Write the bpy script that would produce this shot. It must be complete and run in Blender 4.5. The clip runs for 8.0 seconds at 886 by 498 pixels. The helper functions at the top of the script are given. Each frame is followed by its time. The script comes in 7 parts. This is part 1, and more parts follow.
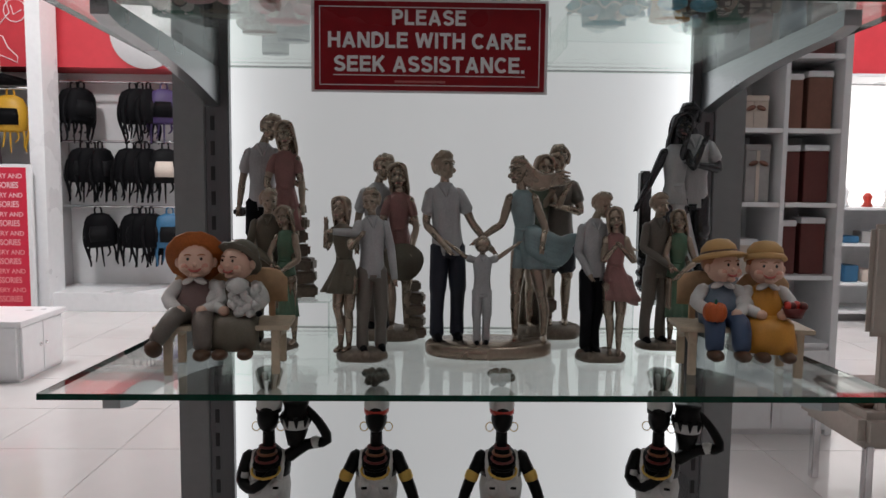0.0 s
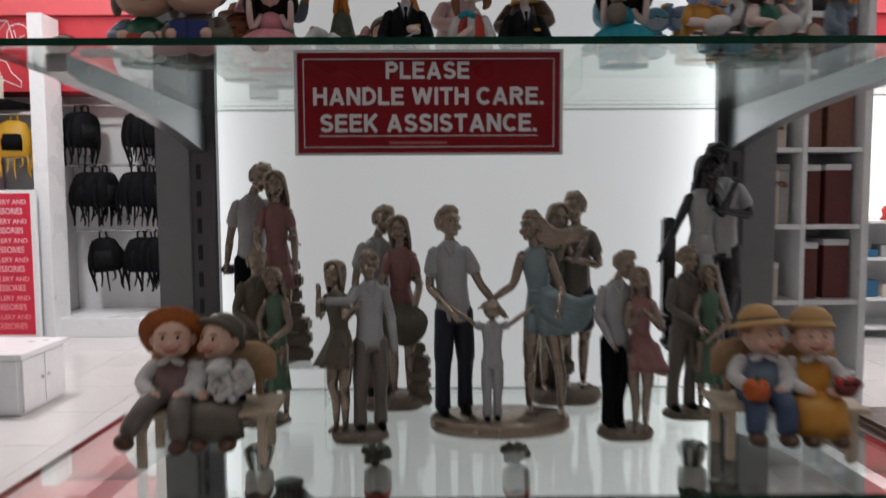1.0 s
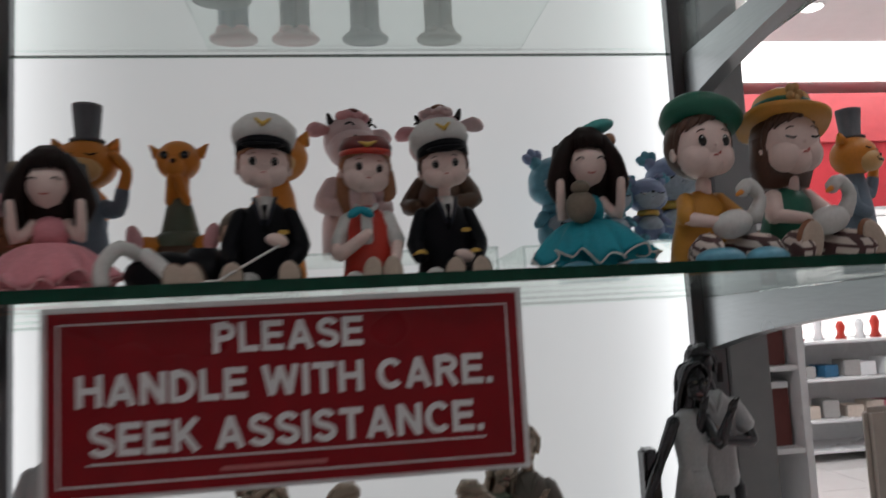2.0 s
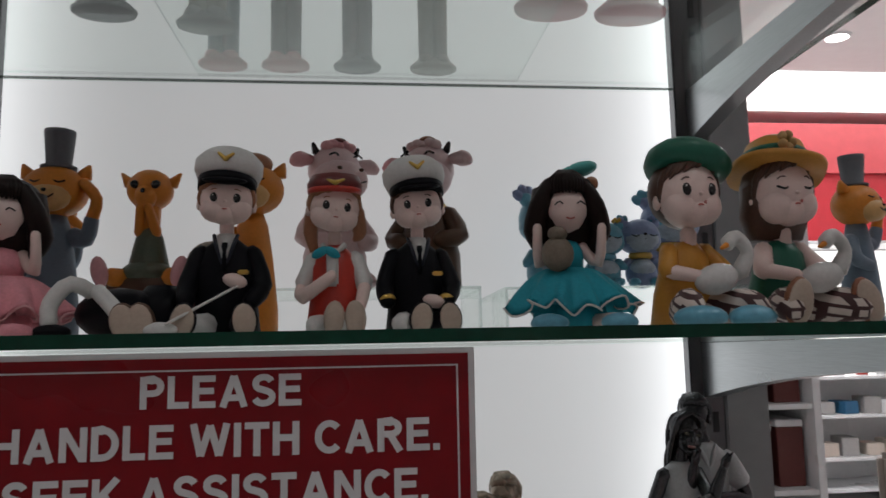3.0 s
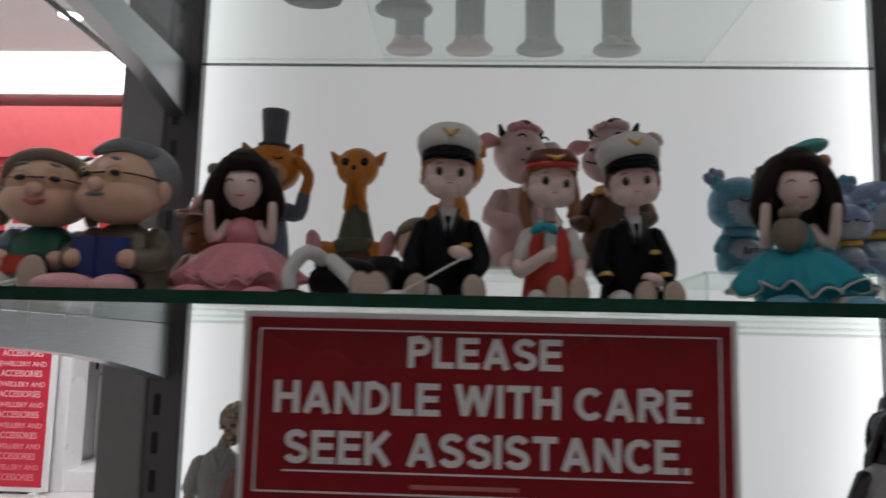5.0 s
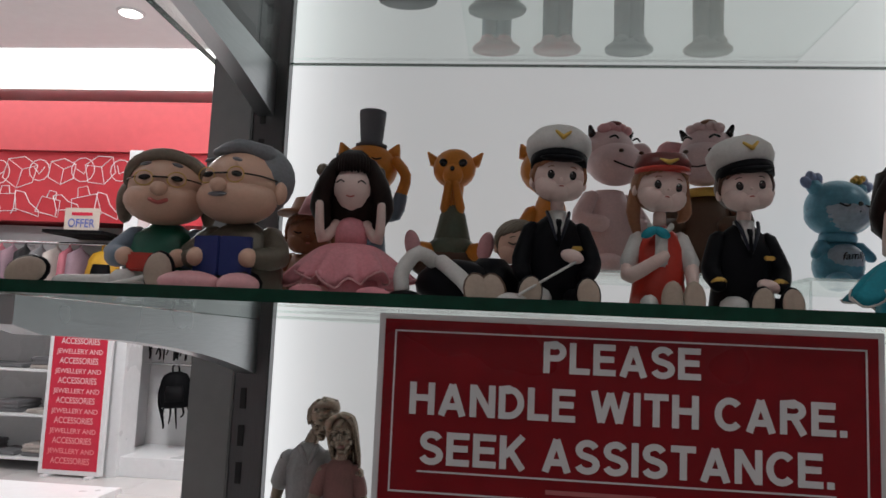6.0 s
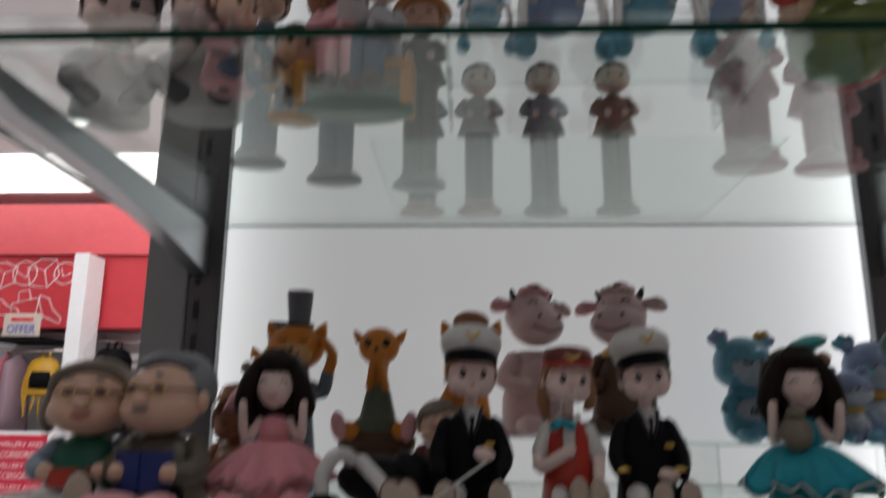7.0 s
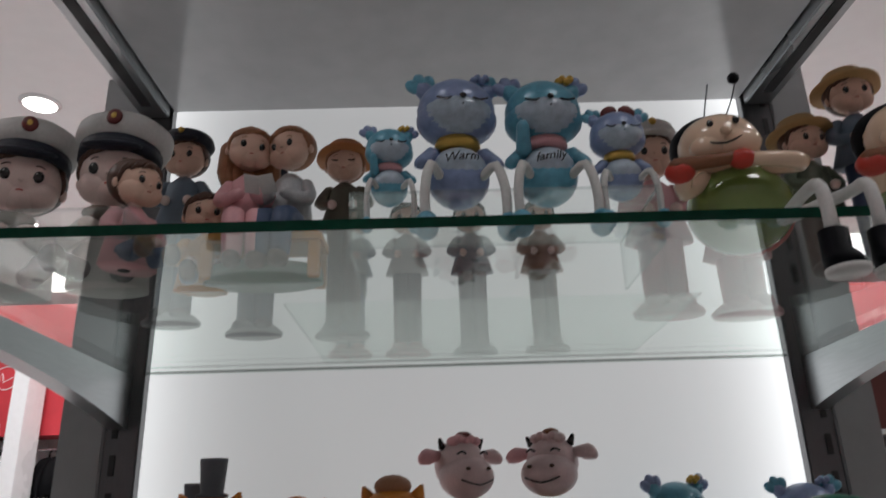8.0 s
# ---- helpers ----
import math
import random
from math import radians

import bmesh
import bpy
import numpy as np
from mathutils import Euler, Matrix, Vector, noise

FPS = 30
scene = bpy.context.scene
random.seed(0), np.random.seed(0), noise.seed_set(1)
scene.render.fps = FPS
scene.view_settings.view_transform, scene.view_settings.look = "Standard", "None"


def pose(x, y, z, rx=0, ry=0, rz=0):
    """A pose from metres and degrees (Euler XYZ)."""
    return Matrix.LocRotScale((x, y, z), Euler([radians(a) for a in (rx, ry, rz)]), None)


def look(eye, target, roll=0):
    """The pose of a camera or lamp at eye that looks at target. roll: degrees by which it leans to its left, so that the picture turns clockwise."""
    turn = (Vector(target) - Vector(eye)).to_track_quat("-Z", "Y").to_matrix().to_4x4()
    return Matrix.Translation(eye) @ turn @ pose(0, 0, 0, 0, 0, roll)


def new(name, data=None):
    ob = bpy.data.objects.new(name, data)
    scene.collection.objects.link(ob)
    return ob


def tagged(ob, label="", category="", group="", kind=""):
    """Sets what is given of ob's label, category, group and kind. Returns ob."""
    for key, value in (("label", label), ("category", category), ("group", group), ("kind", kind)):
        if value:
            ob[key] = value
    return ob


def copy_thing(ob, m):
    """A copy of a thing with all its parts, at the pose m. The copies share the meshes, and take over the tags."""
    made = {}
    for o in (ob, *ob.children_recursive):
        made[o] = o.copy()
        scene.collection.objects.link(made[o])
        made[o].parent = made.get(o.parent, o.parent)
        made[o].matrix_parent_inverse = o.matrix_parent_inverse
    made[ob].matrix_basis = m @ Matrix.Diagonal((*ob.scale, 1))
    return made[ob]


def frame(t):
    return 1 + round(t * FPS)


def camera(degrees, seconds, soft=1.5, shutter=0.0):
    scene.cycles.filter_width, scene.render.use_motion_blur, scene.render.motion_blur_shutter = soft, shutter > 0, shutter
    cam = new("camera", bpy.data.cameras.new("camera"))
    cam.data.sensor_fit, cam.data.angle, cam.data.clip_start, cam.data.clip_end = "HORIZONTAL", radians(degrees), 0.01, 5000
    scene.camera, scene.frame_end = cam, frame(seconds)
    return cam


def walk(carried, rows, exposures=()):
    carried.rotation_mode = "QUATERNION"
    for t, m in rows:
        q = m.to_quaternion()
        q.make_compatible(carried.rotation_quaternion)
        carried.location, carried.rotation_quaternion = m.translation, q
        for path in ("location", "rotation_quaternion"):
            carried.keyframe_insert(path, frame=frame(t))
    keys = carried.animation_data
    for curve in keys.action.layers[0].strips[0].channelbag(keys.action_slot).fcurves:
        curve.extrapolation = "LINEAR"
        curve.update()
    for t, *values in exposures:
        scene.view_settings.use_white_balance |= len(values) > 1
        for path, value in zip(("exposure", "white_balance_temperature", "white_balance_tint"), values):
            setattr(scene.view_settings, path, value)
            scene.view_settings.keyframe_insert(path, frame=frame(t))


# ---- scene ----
cam = camera(62.9, 8.0, shutter=0.6)
PATH = [
    (0, (0.055, 0.127, 1.216), (0.099, 2.119, 1.039), 0.6),
    (0.5, (0.069, 0.138, 1.228), (0.094, 2.13, 1.062), 0.9),
    (1, (0.064, 0.248, 1.287), (0.082, 2.242, 1.141), -0.3),
    (1.2, (0.103, 0.348, 1.307), (0.058, 2.347, 1.271), 0.4),
    (1.5, (0.055, 0.477, 1.389), (0.164, 2.473, 1.437), -1.8),
    (1.7, (0.059, 0.538, 1.417), (0.250, 2.524, 1.553), -2.3),
    (2, (0.094, 0.599, 1.433), (0.357, 2.573, 1.622), -3.0),
    (2.2, (0.115, 0.621, 1.443), (0.395, 2.590, 1.651), -2.5),
    (3.3, (0.142, 0.623, 1.458), (0.299, 2.602, 1.702), -0.3),
    (3.5, (0.128, 0.625, 1.454), (0.232, 2.607, 1.699), -0.2),
    (4, (0.101, 0.628, 1.45), (0.103, 2.613, 1.689), -0.1),
    (4.5, (0.086, 0.63, 1.45), (0.055, 2.616, 1.689), 0.3),
    (5, (0.048, 0.625, 1.441), (-0.04, 2.611, 1.666), 1.3),
    (5.2, (0.023, 0.625, 1.44), (-0.104, 2.608, 1.672), 1.4),
    (6.3, (-0.012, 0.614, 1.45), (-0.229, 2.592, 1.657), 2.2),
    (6.5, (0.0, 0.608, 1.459), (-0.23, 2.576, 1.725), 1.3),
    (7, (0.025, 0.568, 1.541), (-0.054, 2.517, 1.981), 0.4),
    (7.2, (0.044, 0.557, 1.577), (-0.016, 2.490, 2.089), -0.4),
    (7.5, (0.066, 0.557, 1.604), (0.027, 2.47, 2.185), -1.6),
    (8, (0.074, 0.557, 1.623), (0.103, 2.445, 2.283), -1.8),
]
EXPOSURES = [(0.0, -0.14), (1.0, -0.1), (1.7, -0.08), (3.5, -0.14), (5.2, -0.1), (6.5, -0.16), (7.0, -0.26), (7.5, -0.2), (8.0, -0.19)]
walk(cam, [(t, look(eye, target, roll)) for t, eye, target, roll in PATH], EXPOSURES)
scene.cycles.transparent_max_bounces = 32

# ---- light ----
world = bpy.data.worlds.new("shop_air")
world.use_nodes = True
scene.world = world
world.node_tree.nodes["Background"].inputs[0].default_value = (0.9, 0.95, 1.0, 1)
world.node_tree.nodes["Background"].inputs[1].default_value = 0.008


def ceiling_lamp(x, y, size, power, warm=(0.99, 0.98, 1.0)):
    data = bpy.data.lights.new("ceiling_panel_light", "AREA")
    data.shape, data.size, data.energy, data.color = "DISK", size, power, warm
    ob = new("ceiling_panel_light", data)
    ob.matrix_world = pose(x, y, 3.53)
    return ob


for x, y, p in ((-3.0, 4.8, 74), (3.2, 5.2, 66), (-2.4, 1.2, 8), (2.4, 1.2, 8), (-0.75, 0.25, 5.7), (0.95, 0.25, 6.1), (0.0, 5.6, 30)):
    ceiling_lamp(x, y, 0.5, p)


# ---- materials ----
def material(name, colour, rough=0.5, metal=0.0, grain=0.06, scale=60.0, bump=0.02, coat=0.0, gloss=0.5):
    """A painted or plain surface with fine grain, broad unevenness and a little relief."""
    mat = bpy.data.materials.new(name)
    mat.use_nodes = True
    nt = mat.node_tree
    b = nt.nodes["Principled BSDF"]
    b.inputs["Roughness"].default_value, b.inputs["Metallic"].default_value = rough, metal
    b.inputs["Coat Weight"].default_value = coat
    b.inputs["Specular IOR Level"].default_value = gloss
    tc = nt.nodes.new("ShaderNodeTexCoord")
    fine, broad = nt.nodes.new("ShaderNodeTexNoise"), nt.nodes.new("ShaderNodeTexNoise")
    fine.inputs["Scale"].default_value, fine.inputs["Detail"].default_value = scale * 4, 4
    broad.inputs["Scale"].default_value, broad.inputs["Detail"].default_value = scale * 0.35, 3
    for n in (fine, broad):
        nt.links.new(tc.outputs["Object"], n.inputs["Vector"])
    add = nt.nodes.new("ShaderNodeMath")
    add.operation = "ADD"
    nt.links.new(fine.outputs["Fac"], add.inputs[0])
    nt.links.new(broad.outputs["Fac"], add.inputs[1])
    rng = nt.nodes.new("ShaderNodeMapRange")
    rng.inputs["From Min"].default_value, rng.inputs["From Max"].default_value = 0.6, 1.4
    rng.inputs["To Min"].default_value, rng.inputs["To Max"].default_value = 1 - grain * 2, 1 + grain
    nt.links.new(add.outputs[0], rng.inputs["Value"])
    mul = nt.nodes.new("ShaderNodeVectorMath")
    mul.operation = "SCALE"
    mul.inputs[0].default_value = colour
    nt.links.new(rng.outputs[0], mul.inputs["Scale"])
    nt.links.new(mul.outputs[0], b.inputs["Base Color"])
    rr = nt.nodes.new("ShaderNodeMapRange")
    rr.inputs["From Min"].default_value, rr.inputs["From Max"].default_value = 0.3, 0.7
    rr.inputs["To Min"].default_value, rr.inputs["To Max"].default_value = max(0.02, rough * 0.8), min(1, rough * 1.2)
    nt.links.new(broad.outputs["Fac"], rr.inputs["Value"])
    nt.links.new(rr.outputs[0], b.inputs["Roughness"])
    if bump:
        bm_ = nt.nodes.new("ShaderNodeBump")
        bm_.inputs["Strength"].default_value, bm_.inputs["Distance"].default_value = 0.4, bump * 0.02
        nt.links.new(fine.outputs["Fac"], bm_.inputs["Height"])
        nt.links.new(bm_.outputs[0], b.inputs["Normal"])
    return mat


def glowing(name, colour, strength):
    mat = bpy.data.materials.new(name)
    mat.use_nodes = True
    b = mat.node_tree.nodes["Principled BSDF"]
    b.inputs["Base Color"].default_value = (*[0.8 * c for c in colour], 1)
    b.inputs["Emission Color"].default_value = (*colour, 1)
    b.inputs["Emission Strength"].default_value = strength
    return mat


def pane_glass(name, tint, base_gloss=0.04, haze=0.0):
    """Clear sheet: straight through, with mirror gloss that grows towards grazing angles."""
    mat = bpy.data.materials.new(name)
    mat.use_nodes = True
    nt = mat.node_tree
    nt.nodes.remove(nt.nodes["Principled BSDF"])
    out = nt.nodes["Material Output"]
    clear, gloss, mix = nt.nodes.new("ShaderNodeBsdfTransparent"), nt.nodes.new("ShaderNodeBsdfGlossy"), nt.nodes.new("ShaderNodeMixShader")
    clear.inputs[0].default_value = (*tint, 1)
    gloss.inputs["Color"].default_value, gloss.inputs["Roughness"].default_value = (0.95, 1, 0.97, 1), 0.02
    lw = nt.nodes.new("ShaderNodeLayerWeight")
    lw.inputs["Blend"].default_value = 0.5
    power, scale_ = nt.nodes.new("ShaderNodeMath"), nt.nodes.new("ShaderNodeMath")
    power.operation, power.inputs[1].default_value = "POWER", 4.0
    scale_.operation, scale_.inputs[1].default_value, scale_.inputs[2].default_value = "MULTIPLY_ADD", 0.75, base_gloss
    nt.links.new(lw.outputs["Facing"], power.inputs[0])
    nt.links.new(power.outputs[0], scale_.inputs[0])
    nt.links.new(scale_.outputs[0], mix.inputs[0])
    nt.links.new(clear.outputs[0], mix.inputs[1])
    nt.links.new(gloss.outputs[0], mix.inputs[2])
    last = mix
    if haze:
        dif, m2 = nt.nodes.new("ShaderNodeBsdfDiffuse"), nt.nodes.new("ShaderNodeMixShader")
        dif.inputs[0].default_value = (0.8, 0.82, 0.82, 1)
        dust = nt.nodes.new("ShaderNodeTexNoise")
        dust.inputs["Scale"].default_value, dust.inputs["Detail"].default_value = 14, 6
        amount = nt.nodes.new("ShaderNodeMath")
        amount.operation, amount.inputs[1].default_value = "MULTIPLY", haze
        nt.links.new(dust.outputs["Fac"], amount.inputs[0])
        nt.links.new(amount.outputs[0], m2.inputs[0])
        nt.links.new(mix.outputs[0], m2.inputs[1])
        nt.links.new(dif.outputs[0], m2.inputs[2])
        last = m2
    nt.links.new(last.outputs[0], out.inputs["Surface"])
    return mat


def brushed(name, colour, rough, stretch=(1, 1, 60)):
    """Brushed steel: streaks along the long way, smudges across."""
    mat = material(name, colour, rough, 1.0, 0.12, 9.0, 0.01)
    nt = mat.node_tree
    tc = next(n for n in nt.nodes if n.bl_idname == "ShaderNodeTexCoord")
    mp = nt.nodes.new("ShaderNodeMapping")
    mp.inputs["Scale"].default_value = stretch
    nt.links.new(tc.outputs["Object"], mp.inputs["Vector"])
    fine = next(n for n in nt.nodes if n.bl_idname == "ShaderNodeTexNoise")
    nt.links.new(mp.outputs[0], fine.inputs["Vector"])
    return mat


GLASS = pane_glass("shelf_glass", (0.965, 0.985, 0.975), 0.03, 0.004)
ACRYLIC = pane_glass("clear_acrylic", (0.97, 0.975, 0.975), 0.04, 0.02)
PLATE_CLEAR = pane_glass("thin_clear_acrylic", (0.985, 0.99, 0.99), 0.03, 0.0)
GLASS_EDGE = material("green_glass_edge", (0.004, 0.045, 0.026), 0.12, 0, 0.2, 30, 0)
next(n for n in GLASS_EDGE.node_tree.nodes if n.bl_idname == "ShaderNodeBsdfPrincipled").inputs["Specular IOR Level"].default_value = 0.2
ACRYLIC_EDGE = pane_glass("acrylic_edge", (0.82, 0.85, 0.85), 0.06, 0.1)
STEEL = brushed("brushed_steel", (0.13, 0.13, 0.135), 0.3, (60, 60, 1))
ARM_STEEL = brushed("bracket_steel", (0.42, 0.44, 0.45), 0.3, (60, 1, 60))
GREY_PANEL = material("grey_laminate", (0.24, 0.24, 0.245), 0.45, 0, 0.05, 12, 0.01)
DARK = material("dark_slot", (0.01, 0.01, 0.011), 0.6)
CANOPY = material("grey_gloss_sheet", (0.5, 0.5, 0.51), 0.16, 0, 0.06, 6, 0.0, coat=0.3)
WHITE = material("white_laminate", (0.78, 0.79, 0.8), 0.3, 0, 0.03, 5, 0.005)
WALL_WHITE = material("white_wall_paint", (0.8, 0.8, 0.8), 0.7, 0, 0.03, 4, 0.02)
RED_WALL = material("red_wall_paint", (0.55, 0.035, 0.05), 0.5, 0, 0.06, 3, 0.02)
RED_LIGHT = material("bright_red_band", (0.66, 0.1, 0.115), 0.45, 0, 0.05, 3, 0.01)
SIGN_RED = material("sign_red_print", (0.22, 0.004, 0.009), 0.3, 0, 0.1, 14, 0.0, coat=0.06, gloss=0.2)
PAPER = material("white_paper", (0.66, 0.66, 0.66), 0.35, 0, 0.04, 20, 0.004, coat=0.1)
CEIL = material("ceiling_paint", (0.88, 0.88, 0.88), 0.8, 0, 0.02, 3, 0.01)
CHROME = material("chrome", (0.7, 0.7, 0.71), 0.15, 1.0, 0.05, 20, 0)


def light_box():
    """Edge-lit acrylic sheet: brighter towards the lamps in its two upright edges."""
    mat = glowing("edge_lit_acrylic", (1, 1, 1), 1.0)
    nt = mat.node_tree
    b = nt.nodes["Principled BSDF"]
    b.inputs["Roughness"].default_value = 0.25
    b.inputs["Base Color"].default_value = (0.45, 0.45, 0.45, 1)
    tc, sep = nt.nodes.new("ShaderNodeTexCoord"), nt.nodes.new("ShaderNodeSeparateXYZ")
    nt.links.new(tc.outputs["Generated"], sep.inputs[0])
    off, ab, pw, ma = (nt.nodes.new("ShaderNodeMath") for _ in range(4))
    off.operation, off.inputs[1].default_value = "SUBTRACT", 0.5
    ab.operation = "ABSOLUTE"
    pw.operation, pw.inputs[1].default_value = "POWER", 7.0
    ma.operation, ma.inputs[1].default_value, ma.inputs[2].default_value = "MULTIPLY_ADD", 88.0, 0.43
    nt.links.new(sep.outputs[0], off.inputs[0])
    nt.links.new(off.outputs[0], ab.inputs[0])
    nt.links.new(ab.outputs[0], pw.inputs[0])
    nt.links.new(pw.outputs[0], ma.inputs[0])
    cloud = nt.nodes.new("ShaderNodeTexNoise")
    cloud.inputs["Scale"].default_value, cloud.inputs["Detail"].default_value = 2.2, 2
    cr = nt.nodes.new("ShaderNodeMapRange")
    cr.inputs["To Min"].default_value, cr.inputs["To Max"].default_value = 0.9, 1.1
    nt.links.new(cloud.outputs["Fac"], cr.inputs["Value"])
    mm = nt.nodes.new("ShaderNodeMath")
    mm.operation = "MULTIPLY"
    nt.links.new(ma.outputs[0], mm.inputs[0])
    nt.links.new(cr.outputs[0], mm.inputs[1])
    # emission rises evenly from the left end of the sheet to the right
    skew, both = nt.nodes.new("ShaderNodeMapRange"), nt.nodes.new("ShaderNodeMath")
    skew.inputs["To Min"].default_value, skew.inputs["To Max"].default_value = 0.82, 1.2
    both.operation = "MULTIPLY"
    nt.links.new(sep.outputs[0], skew.inputs["Value"])
    nt.links.new(mm.outputs[0], both.inputs[0])
    nt.links.new(skew.outputs[0], both.inputs[1])
    nt.links.new(both.outputs[0], b.inputs["Emission Strength"])
    b.inputs["Emission Color"].default_value = (0.97, 0.985, 1.0, 1)
    return mat


LIGHTBOX = light_box()


# ---- mesh helpers ----
def part(name, bm, mats, parent=None, label="", smooth=False):
    """Links a bmesh as one mesh object, under parent if there is one."""
    me = bpy.data.meshes.new(name)
    if smooth:
        for f in bm.faces:
            f.smooth = True
    bm.to_mesh(me)
    bm.free()
    for m in mats if isinstance(mats, (list, tuple)) else [mats]:
        me.materials.append(m)
    ob = new(name, me)
    if parent:
        ob.parent = parent
    if label:
        tagged(ob, label)
    return ob


def holder(name, x, y, z, label, category, group="", kind=""):
    e = new(name)
    e.empty_display_size = 0.05
    e.location = (x, y, z)
    return tagged(e, label, category, group, kind)


def box_bm(x0, x1, y0, y1, z0, z1, bevel=0.0, bm=None, mi=0):
    own = bm is None
    bm = bm or bmesh.new()
    made = bmesh.ops.create_cube(bm, size=1)["verts"]
    for v in made:
        v.co = Vector((x0 + (v.co.x + 0.5) * (x1 - x0), y0 + (v.co.y + 0.5) * (y1 - y0), z0 + (v.co.z + 0.5) * (z1 - z0)))
    faces = {f for v in made for f in v.link_faces}
    for f in faces:
        f.material_index = mi
    if bevel:
        edges = list({e for v in made for e in v.link_edges})
        got = bmesh.ops.bevel(bm, geom=edges, offset=bevel, segments=2, affect="EDGES", clamp_overlap=True)
        for f in got["faces"]:
            f.material_index = mi
    return bm


def box(name, x0, x1, y0, y1, z0, z1, mat, parent=None, label="", bevel=0.0):
    return part(name, box_bm(x0, x1, y0, y1, z0, z1, bevel), mat, parent, label)


# ---- the shop's shell ----
def shell(name, label, *a, **k):
    return tagged(box(name, *a, **k), label, name.split("_")[0], kind="structure")


X0, X1, Y0, Y1, HIGH = -6.5, 6.5, -4.0, 7.6, 3.6
ceiling = shell("ceiling", "white painted plaster ceiling with recessed downlights", X0, X1, Y0, Y1, HIGH, HIGH + 0.1, CEIL)
shell("wall_north", "white shop back wall behind the goods", X0, X1, Y1, Y1 + 0.15, 0, HIGH, WALL_WHITE)
shell("wall_south", "plain white wall closing the shop", X0, X1, Y0 - 0.15, Y0, 0, HIGH, WALL_WHITE)
shell("wall_west", "plain white side wall of the shop", X0 - 0.15, X0, Y0, Y1, 0, HIGH, WALL_WHITE)
shell("wall_east", "plain white side wall of the shop", X1, X1 + 0.15, Y0, Y1, 0, HIGH, WALL_WHITE)

# ---- the display unit ----
PL, PR = -0.343, 0.588          # the lit sheet between the posts
OL, OR = -0.454, 0.699          # outer ends
BACK, FRONT = 1.612, 1.065
TOPS = (0.44, 0.938, 1.4625, 1.826)
RISE = (0.03, 0.025, 0.022, 0.02)


def top_of(shelf, y):
    """Height of a shelf's upper face, which leans up a little towards its front edge."""
    return TOPS[shelf] - (y - FRONT) * RISE[shelf]


unit = holder("display_unit", 0.122, 1.66, 0, "steel and grey laminate shop display unit with backlit sheet", "display unit")
inv = Matrix.Translation((-0.122, -1.66, 0))


def unit_part(name, bm, mats, label="", smooth=False):
    bm.transform(inv)
    return part(name, bm, mats, unit, label, smooth)


unit_part("lit_sheet", box_bm(PL, PR, 1.618, 1.63, 0.25, 2.25), LIGHTBOX, "glowing white backlit acrylic sheet")
unit_part("back_panel", box_bm(OL, OR, 1.66, 1.70, 0.0, 2.3, 0.002), GREY_PANEL, "plain grey back board")
unit_part("plinth", box_bm(OL, OR, 1.10, 1.655, 0.0, 0.22, 0.003), GREY_PANEL)
for side, x0, x1, f0, f1, sx in (("l", PL - 0.047, PL, OL, PL - 0.048, PL - 0.033), ("r", PR, PR + 0.047, PR + 0.048, OR, PR + 0.033)):
    post = unit_part("post", box_bm(x0, x1, 1.600, 1.655, 0.22, 2.3, 0.002), STEEL, "brushed steel slotted post")
    unit_part("side_panel", box_bm(f0, f1, 1.598, 1.655, 0.22, 2.3, 0.002), GREY_PANEL)
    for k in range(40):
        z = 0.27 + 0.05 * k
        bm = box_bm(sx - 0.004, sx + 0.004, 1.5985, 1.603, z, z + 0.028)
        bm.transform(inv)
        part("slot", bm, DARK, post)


def arm_bm(x, z_at, rise, high, tip, length, thick=0.012):
    """Shelf arm: deep and rounded at the post, running out to a shallow tip."""
    bm = bmesh.new()
    n = 14
    low, upp = [], []
    for i in range(n + 1):
        u = i / n
        y = 1.60 - length * u
        depth = tip + (high - tip) * (1 - u) ** 2.2
        if u > 0.96:
            depth *= 0.75
        zz = z_at - (y - FRONT) * rise
        upp.append((y, zz))
        low.append((y, zz - depth))
    for dx in (-thick, thick):
        for y, z in upp + low[::-1]:
            bm.verts.new((x + dx, y, z))
    bm.verts.ensure_lookup_table()
    m = 2 * (n + 1)
    bm.faces.new(bm.verts[:m])
    bm.faces.new(list(reversed(bm.verts[m:2 * m])))
    for i in range(m):
        j = (i + 1) % m
        bm.faces.new((bm.verts[i], bm.verts[m + i], bm.verts[m + j], bm.verts[j]))
    bmesh.ops.recalc_face_normals(bm, faces=bm.faces)
    return bm


for s in (0, 1, 2, 3):
    for x in (PL - 0.030, PR + 0.030):
        arm = unit_part("shelf_arm", arm_bm(x, TOPS[s] - 0.0085, RISE[s], 0.075, 0.028, 0.50), ARM_STEEL, "smudged steel shelf arm")


